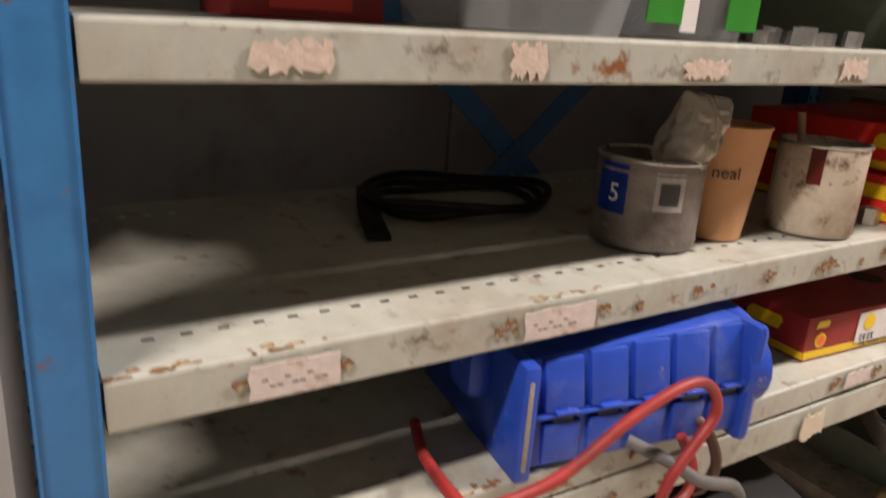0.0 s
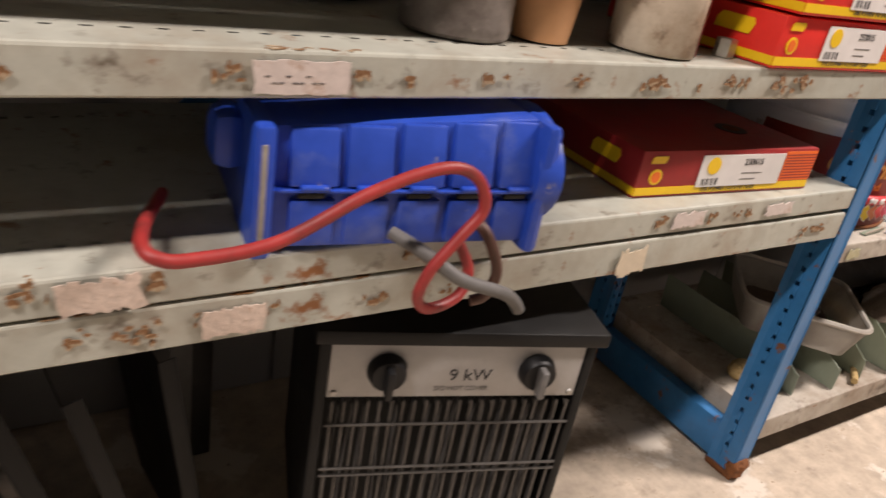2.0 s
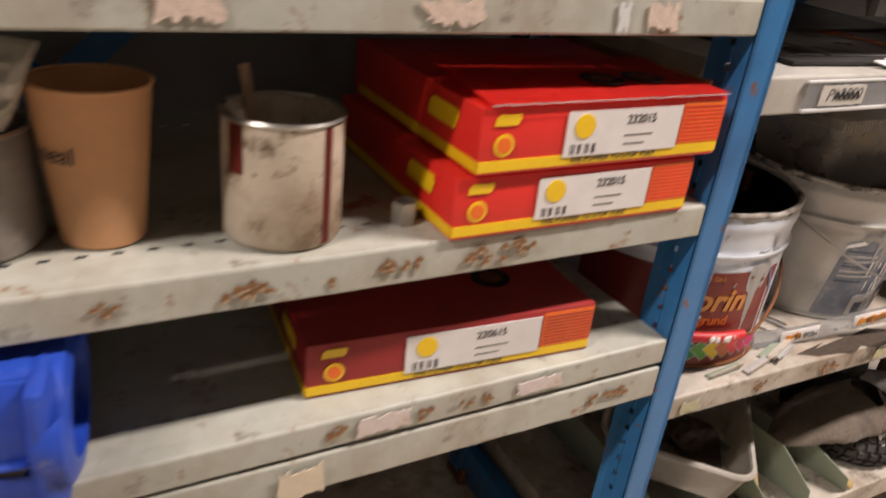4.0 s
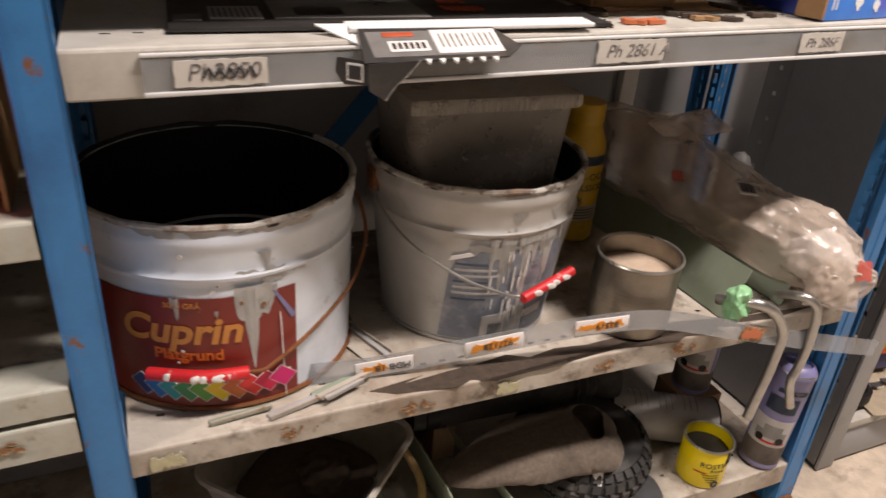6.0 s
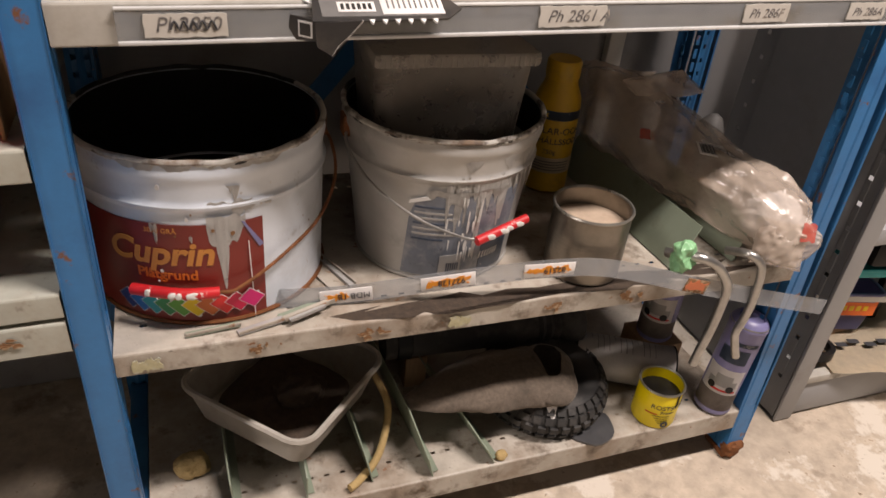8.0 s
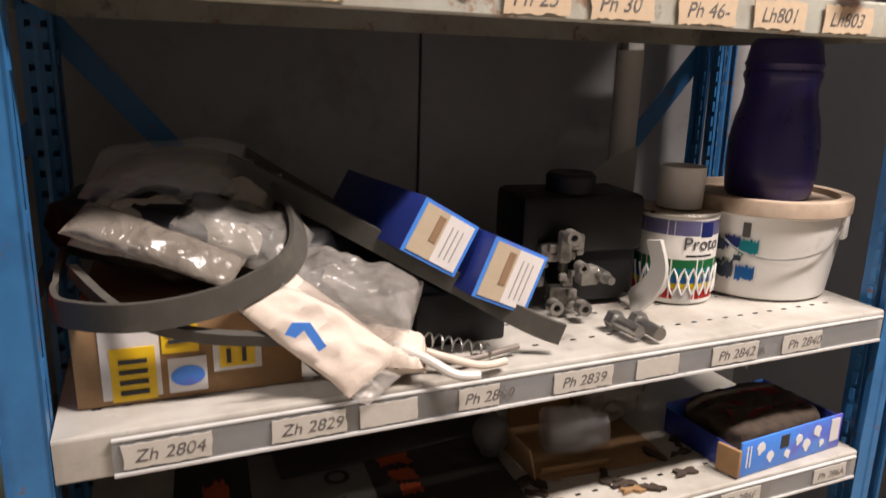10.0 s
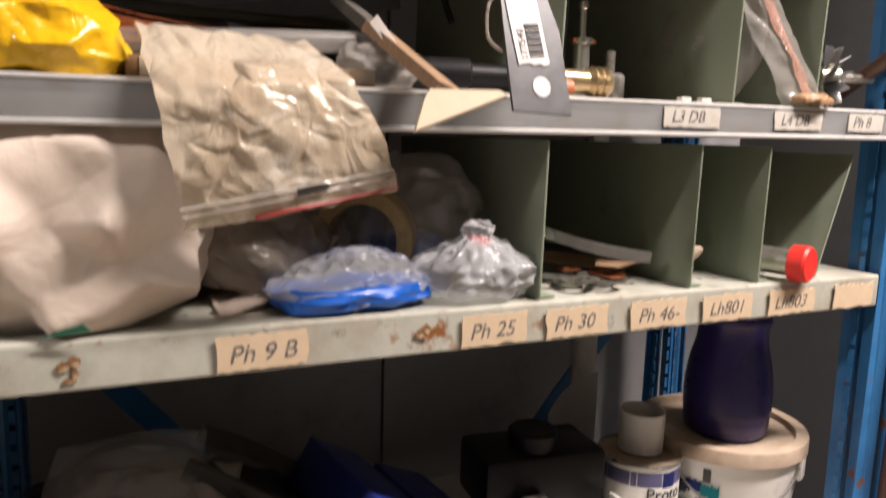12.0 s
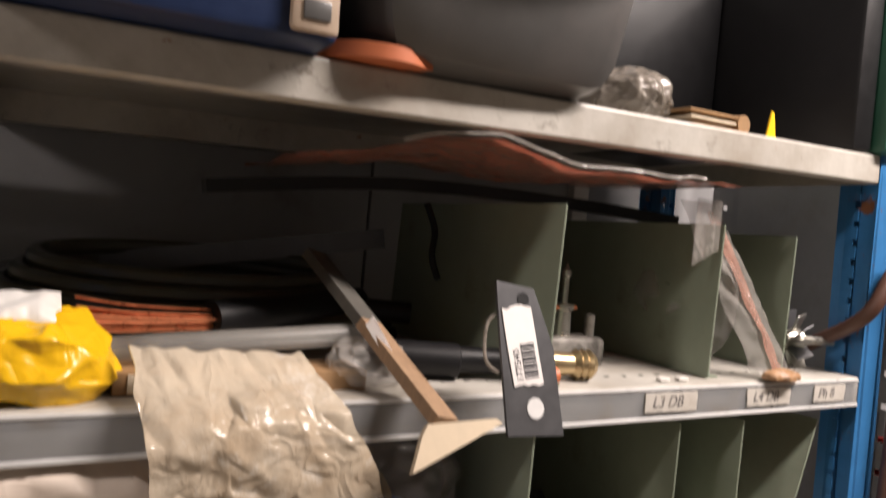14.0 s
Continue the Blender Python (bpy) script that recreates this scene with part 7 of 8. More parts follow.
for k, pts in enumerate((((1.70, 0.04, 1.11), (1.74, 0.0, 1.098), (1.765, -0.018, 1.085), (1.79, -0.022, 1.082)), ((1.72, 0.05, 1.10), (1.77, 0.01, 1.09), (1.80, -0.004, 1.084), (1.83, 0.0, 1.083)), ((1.68, 0.03, 1.094), (1.74, 0.02, 1.086), (1.79, 0.015, 1.083), (1.86, 0.03, 1.084)))):
    rod = thing("cable_tail", "pale plastic tube tail poking out of a bag", "tube")
    part("tail", tube(pts, 0.005 - 0.0008 * k, seg=10), (WHITEPLASTIC, KRAFTWHITE, GREYCAN)[k], rod)
spr = thing("coil_spring", "small steel coil spring lying on a shelf", "spring", pose(1.755, 0.035, 1.103, 0, 14, -10))
part("coil", tube([(0.0018 * k, 0.007 * math.cos(k * 1.05), 0.007 * math.sin(k * 1.05)) for k in range(42)], 0.0011, steps=2, seg=5), STEEL, spr)
for k, (x, y, z, ry, rz, ch) in enumerate(((1.727, 0.045, 1.198, 30, 8, 0.060), (1.801, 0.030, 1.147, 24, 6, 0.068))):
    bx = thing("blue_carton", "small deep-blue carton with cream and white end label", "box", pose(x, y, z, 0, ry, rz), "deep blue cartons")
    part("carton", boxed((0, 0, 0), (0.075, 0.20, ch), 0.0012), DEEPBLUE, bx)
    part("end_frame", boxed((0.0005, -0.0008, 0.0005), (0.0745, 0.0002, ch - 0.0005)), BRIGHTBLUE, bx)
    lab = part("end_label", boxed((0.005, -0.0018, 0.004), (0.036, -0.0006, ch - 0.004)), BEIGE, bx, "cream label half")
    part("code_bar", boxed((0.024, -0.0024, 0.022), (0.033, -0.0014, ch - 0.010)), WOOD, lab)
    lab2 = part("end_label", boxed((0.036, -0.0018, 0.004), (0.070, -0.0006, ch - 0.004)), WHITEPAPER, bx, "white label half")
    for j in range(3):
        part("print_bar", boxed((0.044 + 0.007 * j, -0.0024, 0.012), (0.0455 + 0.007 * j, -0.0014, ch - 0.014)), PANELGREY, lab2)
sup = thing("foam_block", "dark foam block under blue cartons", "foam", pose(1.76, 0.08, zH(1.76) + 0.001))
part("block", boxed((0, 0, 0), (0.11, 0.15, 0.062), 0.004), BLACK, sup)


def carburettor(at):
    t = thing("carburettor", "greasy aluminium carburettor with a black airbox", "carburettor", at)
    part("airbox", boxed((-0.075, 0.02, 0.075), (0.095, 0.12, 0.150), 0.010), BLACK, t, "black plastic airbox")
    part("airbox_neck", lathe([(0, 0), (0.032, 0), (0.032, 0.022), (0.028, 0.026), (0, 0.024)], 28), BLACK, t, at=pose(0.005, 0.06, 0.148))
    part("housing", boxed((0.0, 0.03, 0.005), (0.095, 0.12, 0.09), 0.014), BLACK, t, "black housing half")
    bm = bmesh.new()
    rnd = random.Random(5)
    for k in range(30):
        x, y, z = rnd.uniform(-0.048, 0.012), rnd.uniform(0.0, 0.05), rnd.uniform(0.012, 0.10)
        s = rnd.uniform(0.004, 0.013)
        box(bm, (x - s, y - s * 0.8, z - s * 0.9), (x + s, y + s * 0.8, z + s), 0.003, pose(0, 0, 0, 0, 0, rnd.uniform(-8, 8)))
    part("casting", bm, CASTALU, t, "cast aluminium body")
    for x, z, r in ((-0.028, 0.108, 0.009), (-0.044, 0.022, 0.009), (-0.006, 0.018, 0.009), (-0.012, 0.070, 0.007)):
        part("boss", lathe([(r * 0.5, 0), (r, 0), (r, 0.016), (r * 0.5, 0.016), (r * 0.5, 0)], 20), CASTALU, t, at=front(x, -0.012, z))
    part("arm", boxed((-0.036, -0.010, 0.072), (-0.020, 0.004, 0.112), 0.004), CASTALU, t)
    part("shaft", lathe([(0, 0), (0.008, 0), (0.008, 0.03), (0.005, 0.03), (0.005, 0.045), (0, 0.045)], 16), STEEL, t, at=front(0.022, 0.01, 0.055))
    part("side_shield", sweep([(0.085, 0.02, 0.005), (0.098, 0.0, 0.03), (0.104, -0.008, 0.06), (0.098, 0.0, 0.095)], [(-0.002, -0.022), (0.002, -0.022), (0.002, 0.022), (-0.002, 0.022)], steps=6, up=(0, 1, 0)), WHITEPLASTIC, t, "pale curved shield")
    return t


carburettor(pose(1.992, 0.115, zH(1.99) + 0.001, 0, 0, -6))
wp = thing("white_pipe", "upright white plastic pipe at the back", "pipe", pose(2.215, 0.36, zH(2.2) + 0.001))
part("pipe", lathe([(0.012, 0), (0.02, 0), (0.02, 0.33), (0.012, 0.33), (0.012, 0)], 24), WHITEPLASTIC, wp)
wsh = thing("white_shield", "bent white plastic sheet at the back of a shelf", "plastic sheet", pose(2.09, 0.27, zH(2.09) + 0.001))
part("bent_sheet", sheet(lambda u, v: Vector((0.10 * u, 0.03 * math.sin(2.5 * u), 0.19 * v * (0.75 + 0.25 * u))), 10, 6, 0.002), WHITEPLASTIC, wsh)
pt = can("paint_tin", "one-litre paint tin with a colourful zigzag label", "tin", pose(2.165, 0.155, zH(2.165) + 0.001, 0, 0, -24), 0.055, 0.122, WHITEPLASTIC, inside=0.05, bands=(), content=CHALK, fill=0.98)
RTIN = 0.055
wrap(pt, RTIN, -0.075, 0.075, 0.094, 0.114, LAVENDER, "blue_band")
wrap(pt, RTIN, 0.018, 0.038, 0.092, 0.112, DEEPBLUE, "logo_square")
wrapped_words(pt, "Proto", 0.024, RTIN, -0.005, 0.076, INK)
wrap(pt, RTIN * 1.002, 0.0, 0.04, 0.066, 0.0685, INK, "print_bar")
for z0, z1, m in ((0.050, 0.062, COLOURS[3]), (0.038, 0.050, COLOURS[2]), (0.030, 0.038, COLOURS[1]), (0.022, 0.030, COLOURS[5]), (0.008, 0.022, COLOURS[7])):
    wrap(pt, RTIN, -0.08, 0.08, z0, z1, m, "colour_band")
for off, m in ((0.0, WHITECARD), (0.012, WHITECARD)):
    pts = [(-0.075 + 0.0125 * k + off, 0.014 if k % 2 else 0.05) for k in range(13)]
    part("zigzag", tube([((RTIN + 0.001) * math.sin(x / RTIN), -(RTIN + 0.001) * math.cos(x / RTIN), z) for x, z in pts], 0.0016, steps=3, seg=5), m, pt)
wrap(pt, RTIN * 1.004, -0.012, 0.014, 0.006, 0.022, WHITEPAPER, "white_panel")
wc = thing("plastic_cup", "white plastic cup standing on a paint tin", "cup", pose(2.17, 0.16, zH(2.165) + 0.124))
part("cup_wall", lathe([(0, 0.002), (0.029, 0.002), (0.030, 0), (0.031, 0.055), (0.029, 0.055), (0.028, 0.004), (0, 0.004)], 30), WHITEPLASTIC, wc)


def white_pail(at):
    t = thing("plastic_pail", "white plastic pail with a dusty lid and wire handle", "bucket", at)
    a, b, h = 0.098, 0.110, 0.135
    part("wall", lathe([(0, 0.001), (a - 0.004, 0.001), (a, 0.004), (b, h - 0.02), (b + 0.003, h - 0.018), (b + 0.003, h - 0.008), (b, h)], 48), WHITEPLASTIC, t)
    part("lid", lathe([(0, h - 0.004), (b - 0.012, h - 0.004), (b - 0.010, h + 0.004), (b + 0.006, h + 0.004), (b + 0.007, h + 0.001), (b + 0.007, h - 0.016), (b + 0.004, h - 0.017)], 48), CHALK, t, "dusty beige lid")
    part("bail_wire", tube([(b * math.sin(x / b) * 1.03, -b * math.cos(x / b) * 1.03, z) for x, z in ((-0.11, 0.10), (-0.07, 0.07), (-0.02, 0.062), (0.04, 0.075), (0.085, 0.11))], 0.0015, seg=6), STEEL, t)
    part("handle_lug", boxed((-0.010, -0.006, 0.0), (0.010, 0.002, 0.05), 0.004), WHITEPLASTIC, t, at=pose(b * math.sin(0.8), -b * math.cos(0.8), 0.085, 0, 0, 46))
    for x, z, r, m in ((-0.10, 0.075, 0.012, BLUEPRINT), (-0.08, 0.080, 0.010, DEEPBLUE), (-0.058, 0.075, 0.012, COLOURS[2]), (-0.09, 0.04, 0.016, BLUEPRINT), (-0.058, 0.038, 0.012, COLOURS[1]), (-0.07, 0.058, 0.005, BLUEPRINT)):
        wrap(t, a + 0.004 + 0.09 * z, x - r, x + r, z - r * 0.8, z + r * 0.8, m, "blue_dot", seed=3, rough=0.18)
    wrap(t, a + 0.011, -0.068, -0.058, 0.088, 0.108, GREYCARD, "code_panel")
    return t


white_pail(pose(2.318, 0.160, zH(2.30) + 0.001, 0, 0, -20))
ps = thing("plastic_bottle", "dark purple plastic bottle standing on a pail lid", "bottle", pose(2.312, 0.148, zH(2.30) + 0.134))
part("bottle_wall", lathe([(0, 0), (0.052, 0), (0.057, 0.006), (0.060, 0.04), (0.0595, 0.075), (0.055, 0.105), (0.0485, 0.13), (0.0465, 0.150), (0.049, 0.160)], 44), PURPLE, ps)
part("shoulder_ring", lathe([(0.049, 0.160), (0.0505, 0.163), (0.0505, 0.169), (0.048, 0.172), (0.049, 0.176), (0.0505, 0.180), (0.0485, 0.185)], 44), PURPLE, ps)
part("neck", lathe([(0.0485, 0.185), (0.045, 0.205), (0.040, 0.212), (0, 0.213)], 44), PURPLE, ps)
part("grip_notch", boxed((0.047, -0.012, 0.145), (0.054, 0.012, 0.158), 0.003), PURPLE, ps)
for x, y, rz in ((2.005, 0.065, 70), (2.030, 0.052, 62)):
    bt = thing("hex_bolt", "short plated steel bolt lying on a shelf", "bolt", pose(x, y, zH(x) + 0.013, 90, 0, rz - 90 + 25))
    part("bolt_shank", lathe([(0, 0), (0.008, 0), (0.008, 0.05), (0, 0.05)], 16), STEEL, bt)
    hb = bmesh.new()
    part("bolt_head", lathe([(0, 0.0), (0.0125, 0), (0.0125, 0.012), (0, 0.012)], 6, hb), STEEL, bt, smooth=0)


# ---- fifth shelf: bags, dividers, washers ----
for x, h, sl in ((1.893, 0.155, 0.0), (2.085, 0.155, 0.0), (2.186, 0.155, 0.0), (2.290, 0.155, 0.0)):
    divider(pose(x, 0.004 if x < 2.2 else 0.012, ZI + 0.001, 0, 17 if x > 2.25 else 0.6, 0), 0.38, h, "tall sage-green steel divider standing between shelves", slope=sl)


def bag_body(q):
    return Vector((q.x * (1.0 - 0.12 * q.z), q.y * (1.0 - 0.15 * q.z), q.z))


pb = thing("paper_bag", "bulging off-white paper bag with a folded seam", "paper bag", pose(1.490, 0.094, ZI + 0.001, 0, -4, -8))
part("paper", soften(sack((0.188, 0.18, 0.180), 31, 0.15, 17, 3.0, bag_body, sub=3), 31, 0.0125, 4, 1), KRAFTWHITE, pb, smooth=60)
part("seam", tube([(-0.035, -0.098, 0.05), (-0.032, -0.108, 0.075), (-0.030, -0.103, 0.10), (-0.036, -0.092, 0.125)], 0.0012, seg=6), KRAFTWHITE, pb, "raised paper seam")
part("green_corner", prism([(0, 0), (0.035, 0.002), (0.030, 0.008), (0.012, 0.004)], 0, 0.001), DARKGREEN, pb, at=front(-0.01, -0.102, 0.003))
film_bag("paper_bag", "second crumpled paper bag behind the first", pose(1.565, 0.22, ZI + 0.001, 0, -8, 0), (0.16, 0.16, 0.165), 32, KRAFTWHITE, 0.12, 9, 3, bag_body, cat="paper bag")
gb = film_bag("plastic_bag", "grey dusty plastic bag slumped on a shelf", pose(1.635, 0.13, ZI + 0.002, 0, 12, 10), (0.13, 0.13, 0.085), 33, FILMGREY, 0.26, 9)
fl2 = thing("plastic_flap", "limp grey plastic flap lying across a shelf", "plastic sheet")
part("film", sheet(lambda u, v: Vector((1.595 + 0.115 * u, 0.02 + 0.10 * v + 0.05 * u, ZI + 0.004 + 0.055 * u * u + 0.006 * noise.noise((u * 4, v * 4, 1)))), 18, 10, 0.0016), KRAFTWHITE, fl2)
fo = thing("foam_ring", "yellowed foam ring standing on edge", "foam ring", pose(1.752, 0.115, ZI + 0.052, 90, 0, -30))
part("ring", lathe([(0.036, -0.025), (0.050, -0.025), (0.051, 0.0), (0.050, 0.025), (0.036, 0.025), (0.035, 0), (0.036, -0.025)], 36, wob=0.02), FOAM, fo)


def bag_low(q):
    k = max(0.0, q.z + 0.2)
    return Vector((q.x * (1.05 - 0.45 * k) + 0.1 * k, q.y * (1.0 - 0.62 * k), q.z))


CLEARFILM = surface("thin_clear_film", (0.78, 0.80, 0.83), 0.05, 40, 0.08, 0, 0.02, alpha=0.40, crumple=0.4, folds=22)
bb = thing("blue_bag", "clear plastic bag with bright blue content", "plastic bag", pose(1.715, 0.052, ZI + 0.001, 0, 0, 6))
part("content", soften(sack((0.146, 0.098, 0.024), 41, 0.15, 40, 3.4, sub=3), 41, 0.003, 2, 1), BLUELIQ, bb, "bright blue content")
part("film", soften(sack((0.142, 0.092, 0.046), 42, 0.16, 55, 2.8, bag_low, sub=4), 42, 0.0032, 2, 1, 0.0003), CLEARFILM, bb, "clear crumpled film", smooth=45)
part("film_corner", sheet(lambda u, v: Vector((0.062 + 0.022 * u, -0.015 + 0.03 * v * (1 - u), 0.022 - 0.006 * u)), 4, 4, 0.001), FILM, bb)
cb = thing("knotted_bag", "small clear knotted plastic bag with a red tie", "plastic bag", pose(1.842, 0.042, ZI + 0.001))


def knot(q):
    k = 1.0 if q.z < 0.0 else max(0.16, 1.0 - 1.25 * q.z) if q.z < 0.68 else 0.16 + (q.z - 0.68) * 1.6
    return Vector((q.x * k * 1.05, q.y * k, q.z))


part("film", soften(sack((0.108, 0.085, 0.068), 43, 0.15, 60, 2.4, knot, sub=4), 43, 0.0032, 2, 1, 0.0003), CLEARFILM, cb, smooth=45)
part("tie", lathe([(0.006, 0.0), (0.011, 0.002), (0.011, 0.007), (0.006, 0.009), (0.006, 0)], 16), RED, cb, "red tie", at=pose(0.002, 0, 0.050))
film_bag("plastic_bag", "fuzzy clear bag with blue parts behind others", pose(1.82, 0.15, ZI + 0.001), (0.11, 0.12, 0.115), 44, FILM, 0.25, 14, 2.4)
film_bag("blue_parts", "dark blue plastic parts inside a clear bag", pose(1.81, 0.14, ZI + 0.001), (0.08, 0.08, 0.05), 45, BLUELIQ, 0.2, 20, cat="plastic parts")
rr = random.Random(30)
for k in range(9):
    x, y = rr.uniform(1.93, 2.05), rr.uniform(0.025, 0.10)
    w = thing("washer", "loose steel washer in a flat heap", "washer", pose(x, y, ZI + 0.001 + 0.0022 * k * 0.7, rr.uniform(-8, 8), rr.uniform(-6, 6), 0), "loose washers")
    ro = rr.uniform(0.012, 0.022)
    part("ring", lathe([(ro * 0.55, 0), (ro, 0), (ro, 0.002), (ro * 0.55, 0.002), (ro * 0.55, 0)], 24), (STEEL, TIN, COPPER)[k % 3], w)
gk = thing("gasket", "copper-brown flat gasket with bolt holes", "gasket", pose(2.02, 0.05, ZI + 0.018, 6, -4, 25))
part("sheet", prism([(0, 0), (0.05, -0.008), (0.062, 0.006), (0.052, 0.026), (0.018, 0.034), (-0.01, 0.02)], 0, 0.0016), WOOD, gk)
for k, (x, y, rz) in enumerate(((1.93, 0.10, -30), (1.96, 0.12, -20), (1.95, 0.16, 10))):
    gp = thing("gasket", "dark flat gasket lying in a bin", "gasket", pose(x, y, ZI + 0.012 + 0.006 * k, 8, 5, rz))
    part("sheet", prism([(0, 0), (0.10, -0.01), (0.12, 0.02), (0.05, 0.045), (0.0, 0.03)], 0, 0.0018), (BELT, WOOD, BLACKSTEEL)[k], gp)
sp2 = thing("coil_spring", "steel tension spring lying on gaskets", "spring", pose(1.915, 0.085, ZI + 0.064, 0, 14, -12))
part("coil", tube([(0.0019 * k, 0.006 * math.cos(k * 1.05), 0.006 * math.sin(k * 1.05)) for k in range(36)], 0.0011, steps=2, seg=5), STEEL, sp2)
wp2 = thing("wiper_blade", "long dark wiper blade lying on gaskets", "wiper blade")
part("blade", sweep([(1.90, 0.13, ZI + 0.072), (1.95, 0.08, ZI + 0.055), (2.0, 0.05, ZI + 0.04), (2.05, 0.03, ZI + 0.032)], [(-0.003, -0.006), (0.003, -0.006), (0.002, 0.006), (-0.002, 0.006)], steps=6), STEEL, wp2)
cn = thing("plastic_cone", "cream plastic cone lying on a shelf", "cone", pose(2.115, 0.07, ZI + 0.018, 0, 62, -40))
part("cone", lathe([(0, 0.04), (0.004, 0.038), (0.008, 0.03), (0.010, 0.02), (0.016, 0.0), (0, 0)], 20), CHALK, cn)
rd = thing("red_capped_tube", "metal tube with a bright red hexagonal cap", "tube", pose(2.222, 0.055, ZI + 0.0225, 90, 0, 18))
part("tube_body", lathe([(0, -0.05), (0.017, -0.05), (0.0175, 0.0), (0.016, 0.03), (0.0165, 0.055), (0, 0.055)], 28), TIN, rd)
part("red_cap", lathe([(0, 0.055), (0.0215, 0.055), (0.0215, 0.072), (0.019, 0.075), (0, 0.075)], 22), RED, rd, "red hexagonal cap", smooth=20)

# ---- sixth shelf ----
for x, y0, h, sl, rz in ((1.904, 0.006, 0.176, 0.0, 0), (2.140, 0.020, 0.174, 0.0, -3), (2.288, 0.035, 0.170, 0.0, -5)):
    divider(pose(x, y0, zJ(x) + 0.001, 0, 1.5, rz), 0.36, h, "tall sage-green steel divider on the upper shelf", slope=sl)
yb = thing("plastic_bag", "bright yellow plastic bag with a white printed top", "plastic bag", pose(1.476, 0.050, zJ(1.478) + 0.001, 0, 0, 4))
part("film", soften(sack((0.102, 0.085, 0.056), 51, 0.18, 30, 2.8, lambda q: Vector((q.x * (1 - 0.08 * q.z), q.y * (1 - 0.2 * q.z), q.z)), sub=3), 51, 0.0055, 4, 1), YELLOWBAG, yb, smooth=60)
wt = part("white_top", pouch((-0.045, -0.02, 0.0), (0.075, 0.0, 0.008), (0.0, 0.035, 0.018), 0.014, 52, 0.5, 20, 14), WHITEPLASTIC, yb, "white printed bag top", at=pose(-0.012, 0.005, 0.042), smooth=50)
for k, m in enumerate((BRIGHTBLUE, BRIGHTBLUE, RED)):
    part("print_bar", boxed((-0.020 + 0.016 * k, -0.020, 0.006), (-0.011 + 0.016 * k, -0.012, 0.013), 0.001), m, wt, at=pose(0, 0, 0, 0, 12, 0))
cw = thing("copper_wire_bundle", "bundle of bare copper wires with a dark sleeve", "wire", pose(0, 0, 0))
for k in range(26):
    a, r = rr.uniform(0, 6.28), rr.uniform(0, 0.014)
    o = Vector((0, r * math.cos(a), r * math.sin(a)))
    part("wire", tube([Vector((1.500 + rr.uniform(-0.01, 0.01), 0.10, 1.706)) + o * 1.3, Vector((1.55, 0.11, 1.702)) + o, Vector((1.62, 0.13, 1.700)) + o * 0.8], 0.0011, steps=3, seg=4), COPPER, cw)
part("sleeve", tube([(1.615, 0.128, 1.700), (1.70, 0.17, 1.705), (1.80, 0.24, 1.71)], 0.017, seg=14), BLACK, cw, "dark sleeve")
for k, (x0, y0, z0, x1, y1, z1, r, m) in enumerate(((1.50, 0.18, 1.668, 1.86, 0.26, 1.668, 0.011, BLACK), (1.46, 0.22, 1.675, 1.87, 0.30, 1.675, 0.012, RUBBER), (1.52, 0.26, 1.700, 1.86, 0.22, 1.700, 0.013, BLACK))):
    rd2 = thing("rubber_hose", "black rubber hose lying along a shelf", "hose")
    part("hose", tube([(x0, y0, z0), ((x0 + x1) / 2, (y0 + y1) / 2 + 0.02, z0 + 0.006), (x1, y1, z1)], r, seg=12), m, rd2)
hs = thing("hose_coil", "coil of dull green hose at the back of a shelf", "hose")
for k in range(4):
    part("loop", tube([(1.62 + (0.19 - 0.014 * k) * math.cos(a), 0.26 + (0.10 - 0.010 * k) * math.sin(a), 1.698 + 0.014 * k + 0.012 * math.sin(a)) for a in [2 * math.pi * i / 16 for i in range(16)]], 0.009, True, 4, 10), OLIVEHOSE, hs)
rod = thing("steel_bar", "long dark steel bar leaning at the back", "steel bar")
part("bar", sweep([(1.44, 0.33, 1.715), (1.85, 0.29, 1.785)], [(-0.003, -0.012), (0.003, -0.012), (0.003, 0.012), (-0.003, 0.012)], steps=1), BLACKSTEEL, rod)
ct = thing("clear_tube", "clear plastic tube lying along a shelf", "tube")
part("tube", tube([(1.515, 0.055, 1.684), (1.62, 0.055, 1.692), (1.73, 0.06, 1.699)], 0.0095, seg=14), SMOKY, ct)
sb2 = thing("card_box", "small brown card box under a clear tube", "box", pose(1.53, 0.03, zJ(1.53) + 0.001))
part("carton", boxed((0, 0, 0), (0.20, 0.05, 0.018), 0.001), CARD, sb2)
part("carton_flap", boxed((0.01, -0.001, 0.002), (0.05, 0.0, 0.016)), PAPER, sb2)
film_bag("plastic_bag", "small clear crumpled bag on the upper shelf", pose(1.735, 0.045, zJ(1.735) + 0.001), (0.062, 0.05, 0.036), 54, FILM, 0.25, 60)


# the large zip bag that hangs over the ticket strip
def zip_point(u, v):
    x = 1.536 + 0.130 * u + (0.028 + 0.034 * u) * v
    y = 0.02 - 0.052 * min(1.0, v * 3) - 0.010 * math.sin(3.0 * v) - 0.010 * math.sin(3.1 * u) * v
    z = 1.692 - 0.004 * u - (0.150 - 0.036 * u) * v + 0.006 * math.sin(3.1 * v) * u
    c = 1.5 * crease((u * 1.1, v * 0.7, 0), 13, 1.7) + 0.45 * crease((u, v, 0), 14, 4.5) + 0.15 * crease((u, v, 0), 15, 13)
    return Vector((x, y - 0.0038 * c, z + 0.0008 * c))


